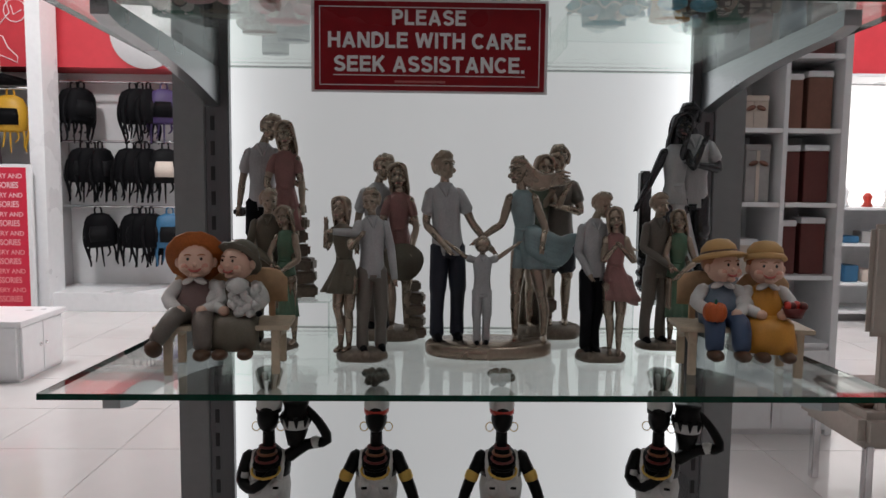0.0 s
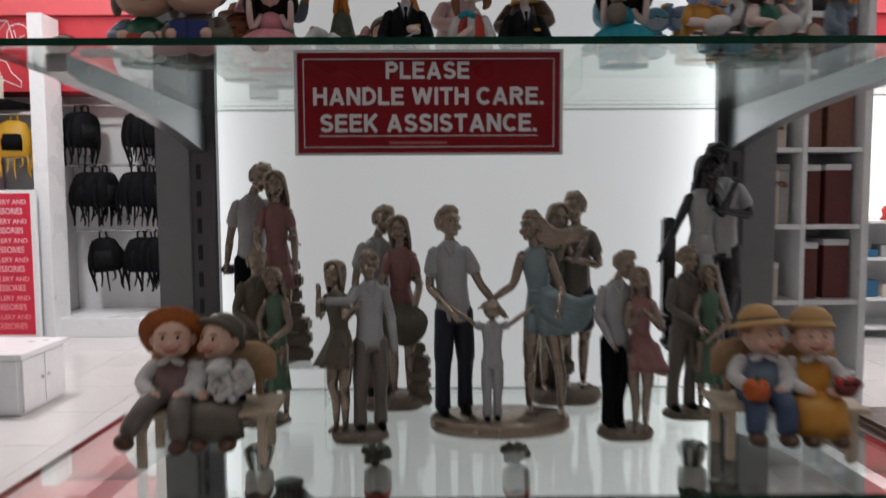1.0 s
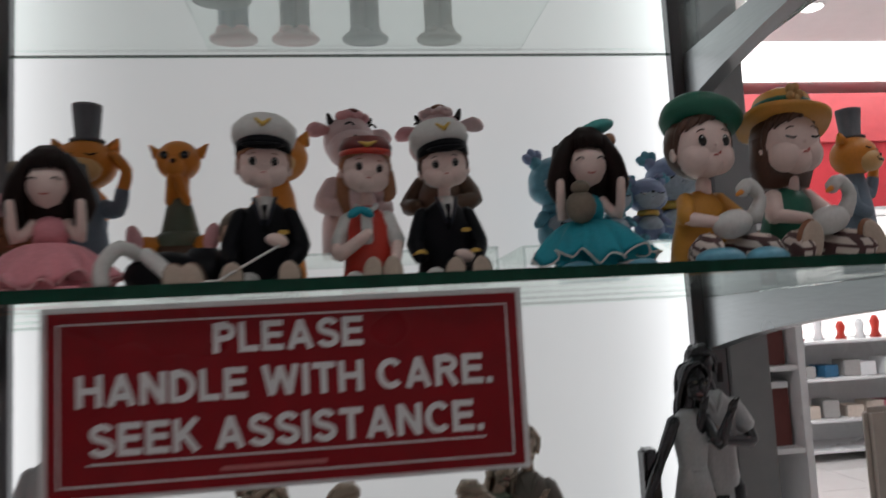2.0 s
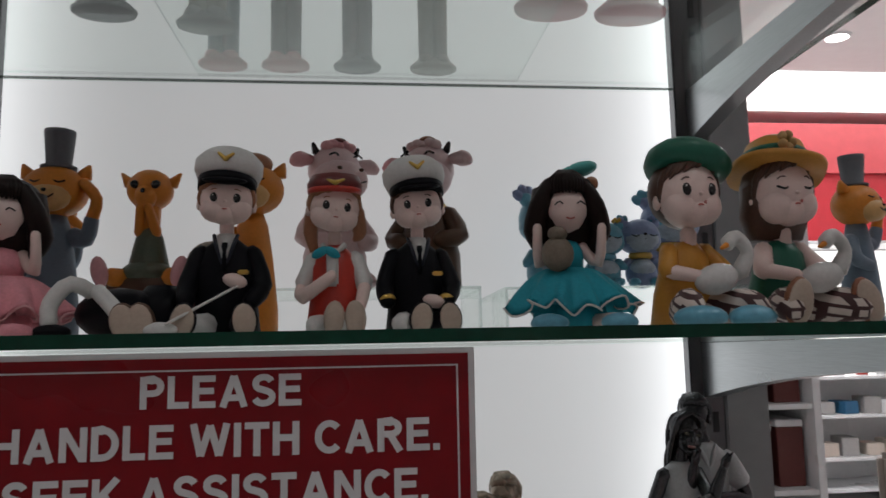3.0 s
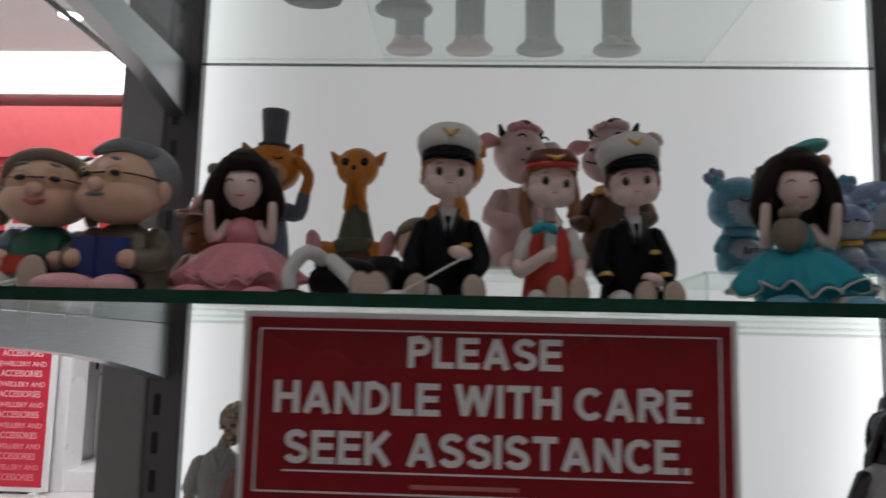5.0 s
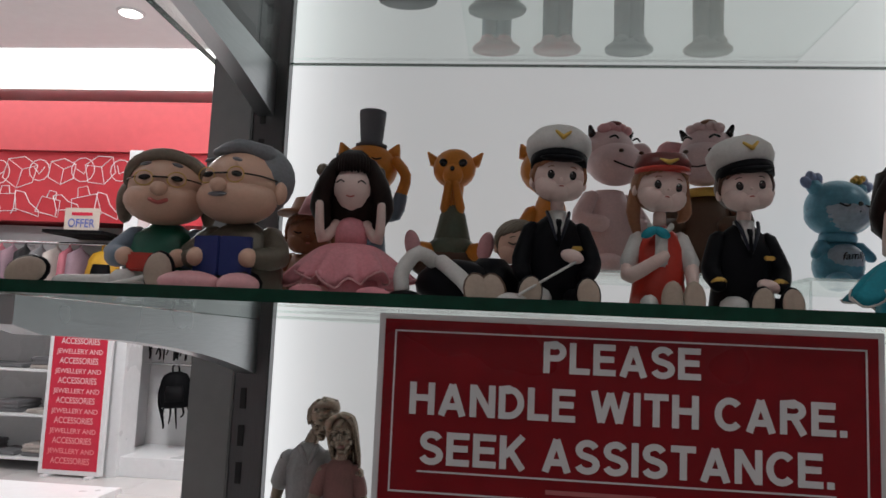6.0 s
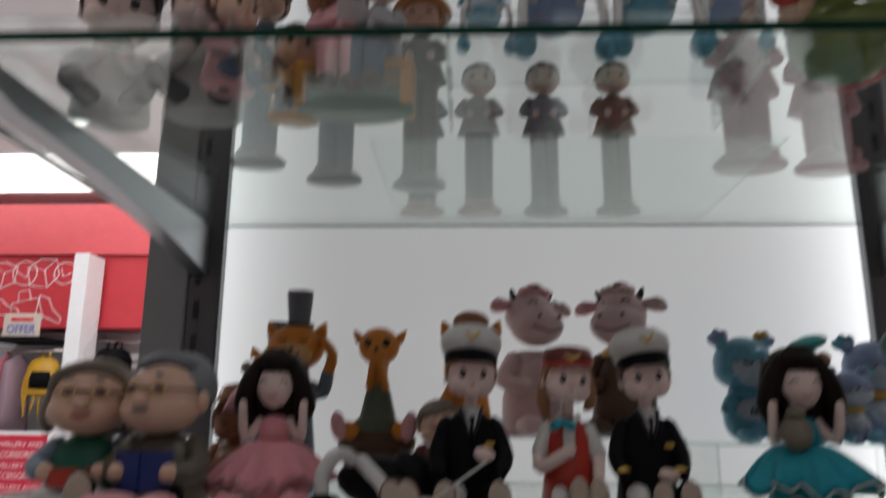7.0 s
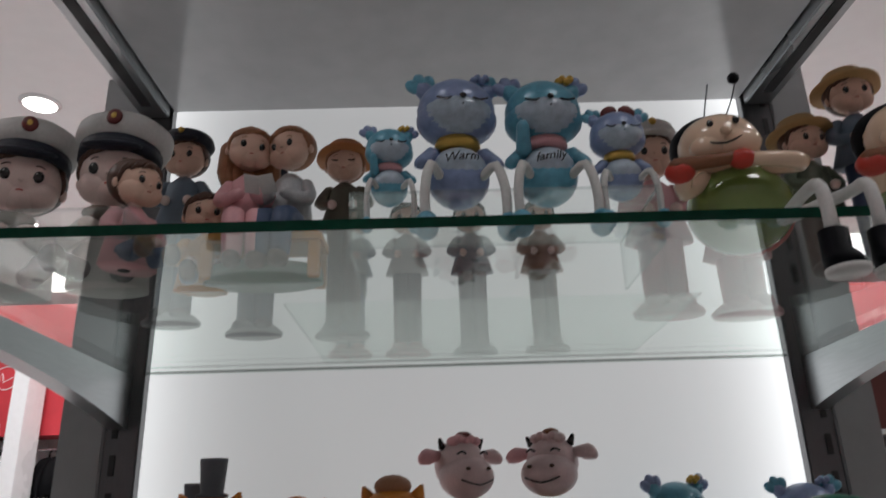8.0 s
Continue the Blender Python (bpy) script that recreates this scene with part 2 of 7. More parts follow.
def glass_shelf(s):
    """Clear sheet with four dark green polished edges, leaning up to the front."""
    e = holder("glass_shelf", 0.1225, 1.3, 0, "clear glass shelf with a dark green edge, on steel arms", "shelf", "glass shelves of the unit")
    y1 = BACK - 0.006
    for name, b, m in (("sheet", (OL, OR, FRONT, y1, -0.008, 0), GLASS), ("edge", (OL, OR, FRONT - 0.0008, FRONT, -0.0082, 0.0002), GLASS_EDGE),
                       ("edge", (OL, OR, y1, y1 + 0.0006, -0.006, -0.002), GLASS_EDGE),
                       ("edge", (OL - 0.0008, OL, FRONT, y1, -0.0082, 0.0002), GLASS_EDGE), ("edge", (OR, OR + 0.0008, FRONT, y1, -0.0082, 0.0002), GLASS_EDGE)):
        bm = box_bm(*b)
        for v in bm.verts:
            v.co += Vector((-0.1225, -1.3, top_of(s, v.co.y)))
        part(name, bm, m, e)
    return e


for s in (0, 1, 2, 3):
    glass_shelf(s)

# canopy sheet over the top shelf, with its two steel arms
unit_part("canopy", box_bm(PL - 0.002, PR + 0.002, 1.02, 1.612, 2.242, 2.262, 0.002), CANOPY, "grey glossy top sheet")
for x in (PL - 0.026, PR + 0.026):
    unit_part("canopy_arm", box_bm(x - 0.022, x + 0.022, 1.0, 1.60, 2.225, 2.27, 0.002), ARM_STEEL)
    unit_part("canopy_groove", box_bm(x - 0.008, x + 0.008, 1.1, 1.56, 2.2235, 2.2255), DARK)


# ---- notice hung from the middle shelf ----
def letters(text, x0, x1, z0, z1, y, bold, mat, name, parent, origin):
    """One line of raised lettering that fills the given width and height."""
    cu = bpy.data.curves.new(name, "FONT")
    cu.body, cu.size, cu.offset, cu.extrude = text, 1.0, bold, 0.0
    tmp = new(name + "_curve", cu)
    me = bpy.data.meshes.new_from_object(tmp.evaluated_get(bpy.context.evaluated_depsgraph_get()))
    bpy.data.objects.remove(tmp)
    xs, ys = [v.co.x for v in me.vertices], [v.co.y for v in me.vertices]
    for v in me.vertices:
        v.co = Vector((x0 + (v.co.x - min(xs)) / (max(xs) - min(xs)) * (x1 - x0) - origin[0], y - origin[1],
                       z0 + (v.co.y - min(ys)) / (max(ys) - min(ys)) * (z1 - z0) - origin[2]))
    me.materials.append(mat)
    ob = new(name, me)
    ob.parent = parent
    return ob


SX, SY, SZ = 0.0565, 1.074, 1.392
notice = holder("notice", SX, SY, SZ, "red laminated notice with white capital lettering, under the glass shelf", "sign")
part("sheet", box_bm(-0.1515, 0.1515, 0, 0.0015, -0.059, 0.059, 0.0004), PAPER, notice, "white laminated card")
part("print", box_bm(-0.1475, 0.1475, -0.0007, 0.0002, -0.0560, 0.0555), SIGN_RED, notice, "deep red print")
for nm, b in (("rule", (-0.1405, 0.1405, 0.0478, 0.0488)), ("rule", (-0.1405, 0.1405, -0.0500, -0.0490)),
              ("rule", (-0.1410, -0.1400, -0.0500, 0.0488)), ("rule", (0.1400, 0.1410, -0.0500, 0.0488)), ("underline", (-0.1235, 0.1225, -0.0375, -0.0365))):
    part(nm, box_bm(b[0], b[1], -0.0013, -0.0006, b[2], b[3]), PAPER, notice)
O3 = (0, 0, 0)


def arc(cx, cy, rx, ry, a0, a1, n=10):
    return [(cx + rx * math.cos(radians(a0 + (a1 - a0) * k / n)), cy + ry * math.sin(radians(a0 + (a1 - a0) * k / n))) for k in range(n + 1)]


T = 0.1  # half the stroke of a bold capital one unit high
GLYPHS = {
    "P": (0.7, [[(T, 0), (T, 1)], [(T, 1 - T), (0.38, 1 - T)] + arc(0.38, 0.69, 0.22, 0.21, 90, -90) + [(T, 0.48)]]),
    "L": (0.62, [[(T, 0), (T, 1)], [(T, T), (0.62, T)]]),
    "E": (0.68, [[(T, 0), (T, 1)], [(T, T), (0.68, T)], [(T, 0.52), (0.63, 0.52)], [(T, 1 - T), (0.67, 1 - T)]]),
    "A": (0.86, [[(0.11, 0), (0.43, 0.97)], [(0.75, 0), (0.43, 0.97)], [(0.25, 0.29), (0.61, 0.29)]]),
    "S": (0.7, [arc(0.35, 0.71, 0.24, 0.2, 20, 230) + arc(0.35, 0.29, 0.26, 0.2, 65, -165)]),
    "H": (0.76, [[(T, 0), (T, 1)], [(0.66, 0), (0.66, 1)], [(T, 0.52), (0.66, 0.52)]]),
    "N": (0.76, [[(T, 0), (T, 1)], [(0.66, 0), (0.66, 1)], [(0.12, 0.95), (0.64, 0.05)]]),
    "D": (0.76, [[(T, 0), (T, 1)], [(T, 1 - T), (0.3, 1 - T)] + arc(0.3, 0.5, 0.36, 0.4, 90, -90, 14) + [(T, T)]]),
    "W": (1.14, [[(0.1, 1), (0.31, 0.05)], [(0.57, 0.95), (0.31, 0.05)], [(0.57, 0.95), (0.83, 0.05)], [(1.04, 1), (0.83, 0.05)]]),
    "I": (0.2, [[(T, 0), (T, 1)]]),
    "T": (0.7, [[(0.35, 0), (0.35, 0.9)], [(0, 1 - T), (0.7, 1 - T)]]),
    "C": (0.76, [arc(0.42, 0.5, 0.32, 0.4, 42, 318, 18)]),
    "R": (0.76, [[(T, 0), (T, 1)], [(T, 1 - T), (0.4, 1 - T)] + arc(0.4, 0.71, 0.22, 0.19, 90, -90) + [(T, 0.52)], [(0.38, 0.5), (0.66, 0.0)]]),
    "K": (0.78, [[(T, 0), (T, 1)], [(0.67, 1), (0.14, 0.38)], [(0.3, 0.56), (0.68, 0)]]),
    ".": (0.2, [[(T, 0), (T, 0.2)]]),
}


def bold_line(text, x0, x1, z0, z1, y, mat, parent):
    """A line of heavy capitals, one part a letter, spread over the given width."""
    gap, space = 0.1, 0.34
    total = sum(space if c == " " else GLYPHS[c][0] + gap for c in text) - gap
    kx, kz, at = (x1 - x0) / total, z1 - z0, 0.0
    for c in text:
        if c == " ":
            at += space
            continue
        wide, lines = GLYPHS[c]
        bm, layer = bmesh.new(), 0
        for ln in lines:
            left, right = [], []
            for i, p in enumerate(ln):
                a, b = Vector(ln[max(i - 1, 0)]), Vector(ln[min(i + 1, len(ln) - 1)])
                d = (b - a).normalized()
                nrm = Vector((-d.y, d.x))
                if 0 < i < len(ln) - 1:
                    d1, d2 = (Vector(p) - a).normalized(), (b - Vector(p)).normalized()
                    nrm = nrm / max(0.5, math.sqrt(max(0.25, (1 + d1.dot(d2)) / 2)))
                left.append(Vector(p) + nrm * T)
                right.append(Vector(p) - nrm * T)
            place = lambda q: bm.verts.new((x0 + (at + q.x) * kx, y - 0.00004 * layer, z0 + q.y * kz))
            lv, rv = [place(q) for q in left], [place(q) for q in right]
            for i in range(len(ln) - 1):
                bm.faces.new((lv[i], rv[i], rv[i + 1], lv[i + 1]))
            layer += 1
        bmesh.ops.recalc_face_normals(bm, faces=bm.faces)
        part("letter", bm, mat, parent)
        at += wide + gap


bold_line("PLEASE", -0.0483, 0.0457, 0.0262, 0.0452, -0.0012, PAPER, notice)
bold_line("HANDLE WITH CARE.", -0.130, 0.129, -0.0027, 0.0170, -0.0012, PAPER, notice)
bold_line("SEEK ASSISTANCE.", -0.1225, 0.1215, -0.0327, -0.0127, -0.0012, PAPER, notice)
part("small_print", box_bm(-0.045, 0.020, -0.0012, -0.0006, -0.0460, -0.0435), material("faint_print", (0.42, 0.12, 0.12), 0.4), notice)


# ---- figurine paints ----
def paint(name, c, rough=0.42, metal=0.0, grain=0.07, scale=90.0, coat=0.0, gloss=0.4):
    return material(name, c, rough, metal, grain, scale, 0.02, coat, gloss)


def cast_cloth(name, c, rough=0.42, metal=0.0, patina_shade=0.3, deep=0.0016, stretch=(95, 95, 22)):
    """Resin cast as draped cloth: upright creases, and a random brown mottle, part patina, part crevice shade put into
    the paint.
    """
    mat = paint(name, c, rough, metal, 0.1, 90)
    nt = mat.node_tree
    b = nt.nodes["Principled BSDF"]
    tc = next(n for n in nt.nodes if n.bl_idname == "ShaderNodeTexCoord")
    mp, crease, mottle = nt.nodes.new("ShaderNodeMapping"), nt.nodes.new("ShaderNodeTexNoise"), nt.nodes.new("ShaderNodeTexNoise")
    mp.inputs["Scale"].default_value, mp.inputs["Rotation"].default_value = stretch, (0.0, 0.25, 0.0)
    crease.inputs["Scale"].default_value, crease.inputs["Detail"].default_value, crease.inputs["Distortion"].default_value = 1.0, 1.5, 0.6
    mottle.inputs["Scale"].default_value, mottle.inputs["Detail"].default_value = 45, 5
    nt.links.new(tc.outputs["Object"], mp.inputs["Vector"])
    nt.links.new(mp.outputs[0], crease.inputs["Vector"])
    nt.links.new(tc.outputs["Object"], mottle.inputs["Vector"])
    relief = nt.nodes.new("ShaderNodeBump")
    relief.inputs["Strength"].default_value, relief.inputs["Distance"].default_value = 0.9, deep
    nt.links.new(crease.outputs["Fac"], relief.inputs["Height"])
    nt.links.new(relief.outputs[0], b.inputs["Normal"])
    if patina_shade:
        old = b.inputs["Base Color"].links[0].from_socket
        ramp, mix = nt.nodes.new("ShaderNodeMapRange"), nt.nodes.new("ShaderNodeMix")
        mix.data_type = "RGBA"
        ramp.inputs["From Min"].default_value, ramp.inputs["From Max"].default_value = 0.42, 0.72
        ramp.inputs["To Max"].default_value = patina_shade
        nt.links.new(mottle.outputs["Fac"], ramp.inputs["Value"])
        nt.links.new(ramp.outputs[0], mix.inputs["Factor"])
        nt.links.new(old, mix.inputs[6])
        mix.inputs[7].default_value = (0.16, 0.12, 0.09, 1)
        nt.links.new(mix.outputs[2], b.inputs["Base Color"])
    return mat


BRONZE = paint("aged_bronze_resin", (0.36, 0.29, 0.23), 0.27, 0.8, 0.1, 40)
SILVER = paint("dark_silver_resin", (0.07, 0.07, 0.075), 0.2, 0.8, 0.2, 60)
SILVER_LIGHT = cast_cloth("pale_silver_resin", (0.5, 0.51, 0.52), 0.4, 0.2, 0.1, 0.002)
C_WHITE = paint("figurine_white", (0.62, 0.61, 0.59), 0.45)
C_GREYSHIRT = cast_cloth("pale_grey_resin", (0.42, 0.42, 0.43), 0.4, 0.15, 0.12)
C_BLACK = paint("black_resin", (0.006, 0.006, 0.008), 0.5, gloss=0.08)
C_NAVY = cast_cloth("navy_resin", (0.009, 0.012, 0.024), 0.5, 0.0, 0.0)
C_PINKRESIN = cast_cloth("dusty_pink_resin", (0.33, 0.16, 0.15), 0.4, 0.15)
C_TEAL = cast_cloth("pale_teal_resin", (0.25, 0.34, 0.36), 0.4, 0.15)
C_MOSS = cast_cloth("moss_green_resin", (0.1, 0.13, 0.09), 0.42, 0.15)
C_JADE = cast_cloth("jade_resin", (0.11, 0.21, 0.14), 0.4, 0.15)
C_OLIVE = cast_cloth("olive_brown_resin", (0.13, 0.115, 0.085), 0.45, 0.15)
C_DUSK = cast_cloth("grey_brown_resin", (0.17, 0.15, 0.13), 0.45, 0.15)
SKIN = paint("doll_skin", (0.72, 0.47, 0.36), 0.42, 0, 0.04)
SKIN_PALE = paint("pale_doll_skin", (0.78, 0.6, 0.55), 0.4, 0, 0.04)
HAIR_DARK = paint("dark_brown_hair", (0.014, 0.007, 0.006), 0.45, 0, 0.2, gloss=0.15)
HAIR_BROWN = paint("brown_hair", (0.09, 0.04, 0.025), 0.42, 0, 0.15)
HAIR_AUBURN = paint("auburn_hair", (0.36, 0.16, 0.08), 0.45, 0, 0.12)
HAIR_GREY = paint("grey_hair", (0.2, 0.21, 0.23), 0.45, 0, 0.15)
HAIR_TAUPE = paint("taupe_hair", (0.2, 0.16, 0.12), 0.5, 0, 0.15)
C_RED = paint("bright_red_resin", (0.5, 0.035, 0.02), 0.35, 0, 0.06, 90, 0.3)
C_MAROON = paint("maroon_resin", (0.14, 0.022, 0.02), 0.4)
C_GOLD = paint("gold_paint", (0.62, 0.4, 0.09), 0.35, 0.5)
C_ORANGE = paint("orange_cat_resin", (0.68, 0.24, 0.03), 0.4)
C_PUMPKIN = paint("pumpkin_resin", (0.5, 0.1, 0.02), 0.4)
C_MUSTARD = paint("mustard_resin", (0.55, 0.25, 0.035), 0.45)
C_STRAW = paint("straw_resin", (0.5, 0.3, 0.12), 0.6)
C_HAT = paint("orange_straw", (0.5, 0.2, 0.07), 0.6)
C_RUST = paint("rust_straw", (0.4, 0.11, 0.02), 0.6, 0, 0.2)
C_GREEN = paint("bottle_green_resin", (0.012, 0.12, 0.075), 0.4)
C_CYAN = cast_cloth("turquoise_cloth", (0.015, 0.3, 0.38), 0.7, 0.0, 0.0, 0.0012, (150, 150, 60))
C_BLUE = paint("sky_blue_glaze", (0.12, 0.36, 0.48), 0.34, 0.05, 0.16, 40, 0.12)
C_BLUEPALE = paint("pale_blue_glaze", (0.42, 0.5, 0.58), 0.34, 0.05, 0.16, 40, 0.12)
C_LILAC = paint("lilac_blue_glaze", (0.24, 0.31, 0.5), 0.34, 0.05, 0.14, 40, 0.12)
C_PINK = cast_cloth("pink_cloth", (0.72, 0.29, 0.33), 0.75, 0.0, 0.0, 0.0012, (150, 150, 60))
C_SOFTPINK = paint("soft_pink_resin", (0.7, 0.36, 0.38), 0.42)
C_COW = paint("cow_pink_resin", (0.68, 0.5, 0.5), 0.4)
C_GREY = paint("grey_felt", (0.12, 0.125, 0.14), 0.6)
C_GREYBLUE = paint("grey_blue_resin", (0.15, 0.2, 0.26), 0.45)
C_DENIM = paint("denim_resin", (0.05, 0.08, 0.15), 0.5)
C_BROWN = paint("brown_resin", (0.09, 0.045, 0.025), 0.45)
C_TAN = paint("tan_sole", (0.45, 0.36, 0.29), 0.55)
C_SHOE = paint("leather_brown_resin", (0.22, 0.08, 0.035), 0.4)
C_BOOK = paint("book_blue", (0.015, 0.03, 0.16), 0.4)
C_WOOD = paint("pale_wood", (0.5, 0.32, 0.18), 0.55, 0, 0.12, 25)
C_WOODEDGE = paint("dry_wood", (0.55, 0.45, 0.33), 0.6, 0, 0.12, 25)
C_SPRING = paint("leaf_green_glaze", (0.17, 0.24, 0.06), 0.14, 0, 0.05, 30, 0.6)
C_FACE = paint("glazed_cream", (0.78, 0.56, 0.4), 0.16, 0, 0.03, 30, 0.6)
C_EBONY = paint("ebony_lacquer", (0.004, 0.0035, 0.0035), 0.34, 0, 0.2, 40, 0.0, 0.15)
C_STONE = paint("bronze_stone", (0.2, 0.16, 0.125), 0.5, 0.3, 0.2, 50)
C_CHEEK = paint("rosy_cheek_paint", (0.68, 0.34, 0.26), 0.42, 0, 0.04)
C_LIP = paint("lip_red", (0.5, 0.12, 0.1), 0.4)
C_EYE = paint("painted_eye", (0.008, 0.006, 0.006), 0.15, 0, 0.0, 50, 0.4)
C_OLDSKIN = paint("ruddy_doll_skin", (0.66, 0.42, 0.31), 0.4, 0, 0.05)


def plaid_mat():
    """Cream cloth with a dark woven check."""
    mat = paint("brown_check", (0.6, 0.52, 0.46), 0.6)
    nt = mat.node_tree
    b = nt.nodes["Principled BSDF"]
    br = nt.nodes.new("ShaderNodeTexBrick")
    br.offset = 0.0
    tc, mp = nt.nodes.new("ShaderNodeTexCoord"), nt.nodes.new("ShaderNodeMapping")
    mp.inputs["Rotation"].default_value = (1.3, 0.2, 0.15)
    nt.links.new(tc.outputs["Object"], mp.inputs["Vector"])
    nt.links.new(mp.outputs[0], br.inputs["Vector"])
    for key, val in (("Scale", 60.0), ("Mortar Size", 0.09), ("Brick Width", 0.5), ("Row Height", 0.5)):
        br.inputs[key].default_value = val
    br.inputs["Color1"].default_value = br.inputs["Color2"].default_value = (0.62, 0.54, 0.49, 1)
    br.inputs["Mortar"].default_value = (0.07, 0.03, 0.03, 1)
    nt.links.new(br.outputs["Color"], b.inputs["Base Color"])
    return mat


C_PLAID = plaid_mat()


class Fig:
    """One figurine as one mesh. Its front looks towards -y; its base stands at z = 0."""

    def __init__(self):
        self.bm, self.mats, self.stack = bmesh.new(), [], [Matrix.Identity(4)]

    def idx(self, mat):
        if mat not in self.mats:
            self.mats.append(mat)
        return self.mats.index(mat)

    def push(self, m):
        self.stack.append(self.stack[-1] @ m)

    def pop(self):
        self.stack.pop()

    def _rings(self, rings, mat, caps=True):
        mi, M = self.idx(mat), self.stack[-1]
        vs = [[self.bm.verts.new(M @ Vector(p)) for p in ring] for ring in rings]
        n = len(vs[0])
        for a, b in zip(vs, vs[1:]):
            for i in range(n):
                j = (i + 1) % n
                f = self.bm.faces.new((a[i], a[j], b[j], b[i]))
                f.material_index, f.smooth = mi, True
        if caps:
            for ring, flip in ((vs[0], True), (vs[-1], False)):
                f = self.bm.faces.new(list(reversed(ring)) if flip else ring)
                f.material_index, f.smooth = mi, True

    def ball(self, c, r, mat, rot=(0, 0, 0), seg=14):
        r = (r, r, r) if isinstance(r, (int, float)) else r
        R = Euler([radians(a) for a in rot]).to_matrix()
        c = Vector(c)
        rings, m = [], max(6, seg // 2 + 1)
        for i in range(m + 1):
            th = math.pi * (0.02 + 0.96 * i / m)
            z, k = -math.cos(th), math.sin(th)
            rings.append([c + R @ Vector((r[0] * k * math.cos(2 * math.pi * j / seg), r[1] * k * math.sin(2 * math.pi * j / seg), r[2] * z)) for j in range(seg)])
        self._rings(rings, mat)

    def loft(self, secs, mat, seg=16, ripple=0, amp=0.0):
        """Stacked ellipses (x, y, z, rx, ry); the ripple grows towards the first ones."""
        rings = []
        for k, (x, y, z, rx, ry) in enumerate(secs):
            w = 1 - k / max(1, len(secs) - 1)
            ring = []
            for j in range(seg):
                a = 2 * math.pi * j / seg
                q = 1 + amp * w * math.sin(ripple * a) + 0.5 * amp * w * math.sin((ripple * 0.5 + 1) * a + 1.3)
                ring.append((x + rx * q * math.cos(a), y + ry * q * math.sin(a), z))
            rings.append(ring)
        self._rings(rings, mat)

    def limb(self, pts, radii, mat, seg=10, sub=3):
        pts = [Vector(p) for p in pts]
        if isinstance(radii, (int, float)):
            radii = [radii] * len(pts)
        fine, rr = [], []
        for i in range(len(pts) - 1):
            p0, p1 = pts[max(0, i - 1)], pts[i]
            p2, p3 = pts[i + 1], pts[min(len(pts) - 1, i + 2)]
            for k in range(sub):
                t = k / sub
                fine.append(0.5 * ((2 * p1) + (p2 - p0) * t + (2 * p0 - 5 * p1 + 4 * p2 - p3) * t * t + (3 * p1 - p0 - 3 * p2 + p3) * t ** 3))
                rr.append(radii[i] * (1 - t) + radii[i + 1] * t)
        fine.append(pts[-1])
        rr.append(radii[-1])
        d0, d1 = (fine[0] - fine[1]).normalized(), (fine[-1] - fine[-2]).normalized()
        fine = [fine[0] + d0 * rr[0] * 0.7] + fine + [fine[-1] + d1 * rr[-1] * 0.7]
        rr = [rr[0] * 0.5] + rr + [rr[-1] * 0.5]
        rings, ref = [], None
        for i, p in enumerate(fine):
            d = (fine[min(i + 1, len(fine) - 1)] - fine[max(i - 1, 0)]).normalized()
            if ref is None:
                ref = d.orthogonal().normalized()
            ref = (ref - d * ref.dot(d)).normalized()
            side = d.cross(ref)
            rings.append([p + (ref * math.cos(2 * math.pi * j / seg) + side * math.sin(2 * math.pi * j / seg)) * rr[i] for j in range(seg)])
        self._rings(rings, mat)

    def block(self, x0, x1, y0, y1, z0, z1, mat, bevel=0.001):
        tmp = box_bm(x0, x1, y0, y1, z0, z1, bevel)
        mi, M = self.idx(mat), self.stack[-1]
        tmp.verts.ensure_lookup_table()
        vs = [self.bm.verts.new(M @ v.co) for v in tmp.verts]
        for f in tmp.faces:
            g = self.bm.faces.new([vs[v.index] for v in f.verts])
            g.material_index = mi
        tmp.free()

    def eyes(self, x, y, z, gap, size, mat=None, closed=False, smile=False):
        """Painted eyes: round ones, lowered lids, or lids arched in a smile."""
        mat = mat or C_EYE
        for s in (-1, 1):
            if closed:
                sag = size * (0.75 if smile else -0.55)
                self.limb([(x + s * gap - size * 1.2, y + size * 0.25, z - sag * 0.6), (x + s * gap, y - size * 0.25, z + sag * 0.4), (x + s * gap + size * 1.2, y + size * 0.25, z - sag * 0.6)], size * 0.2, mat, 6)
            else:
                self.ball((x + s * gap, y + size * 0.2, z), (size * 0.92, size * 0.5, size * 1.12), mat, seg=12)
                # small white ball painted on as the eye's highlight
                self.ball((x + s * gap - size * 0.25, y - size * 0.22, z + size * 0.45), size * 0.17, C_WHITE, seg=6)

    def done(self, name, label, x, y, z, turn=0.0, scale=1.0, group=""):
        bmesh.ops.recalc_face_normals(self.bm, faces=self.bm.faces)
        low = min(v.co.z for v in self.bm.verts)
        self.bm.transform(Matrix.Scale(scale, 4))
        ob = part(name, self.bm, self.mats)
        ob.matrix_world = pose(x, y, z, 0, 0, turn)
        return tagged(ob, label, "figurine", group)


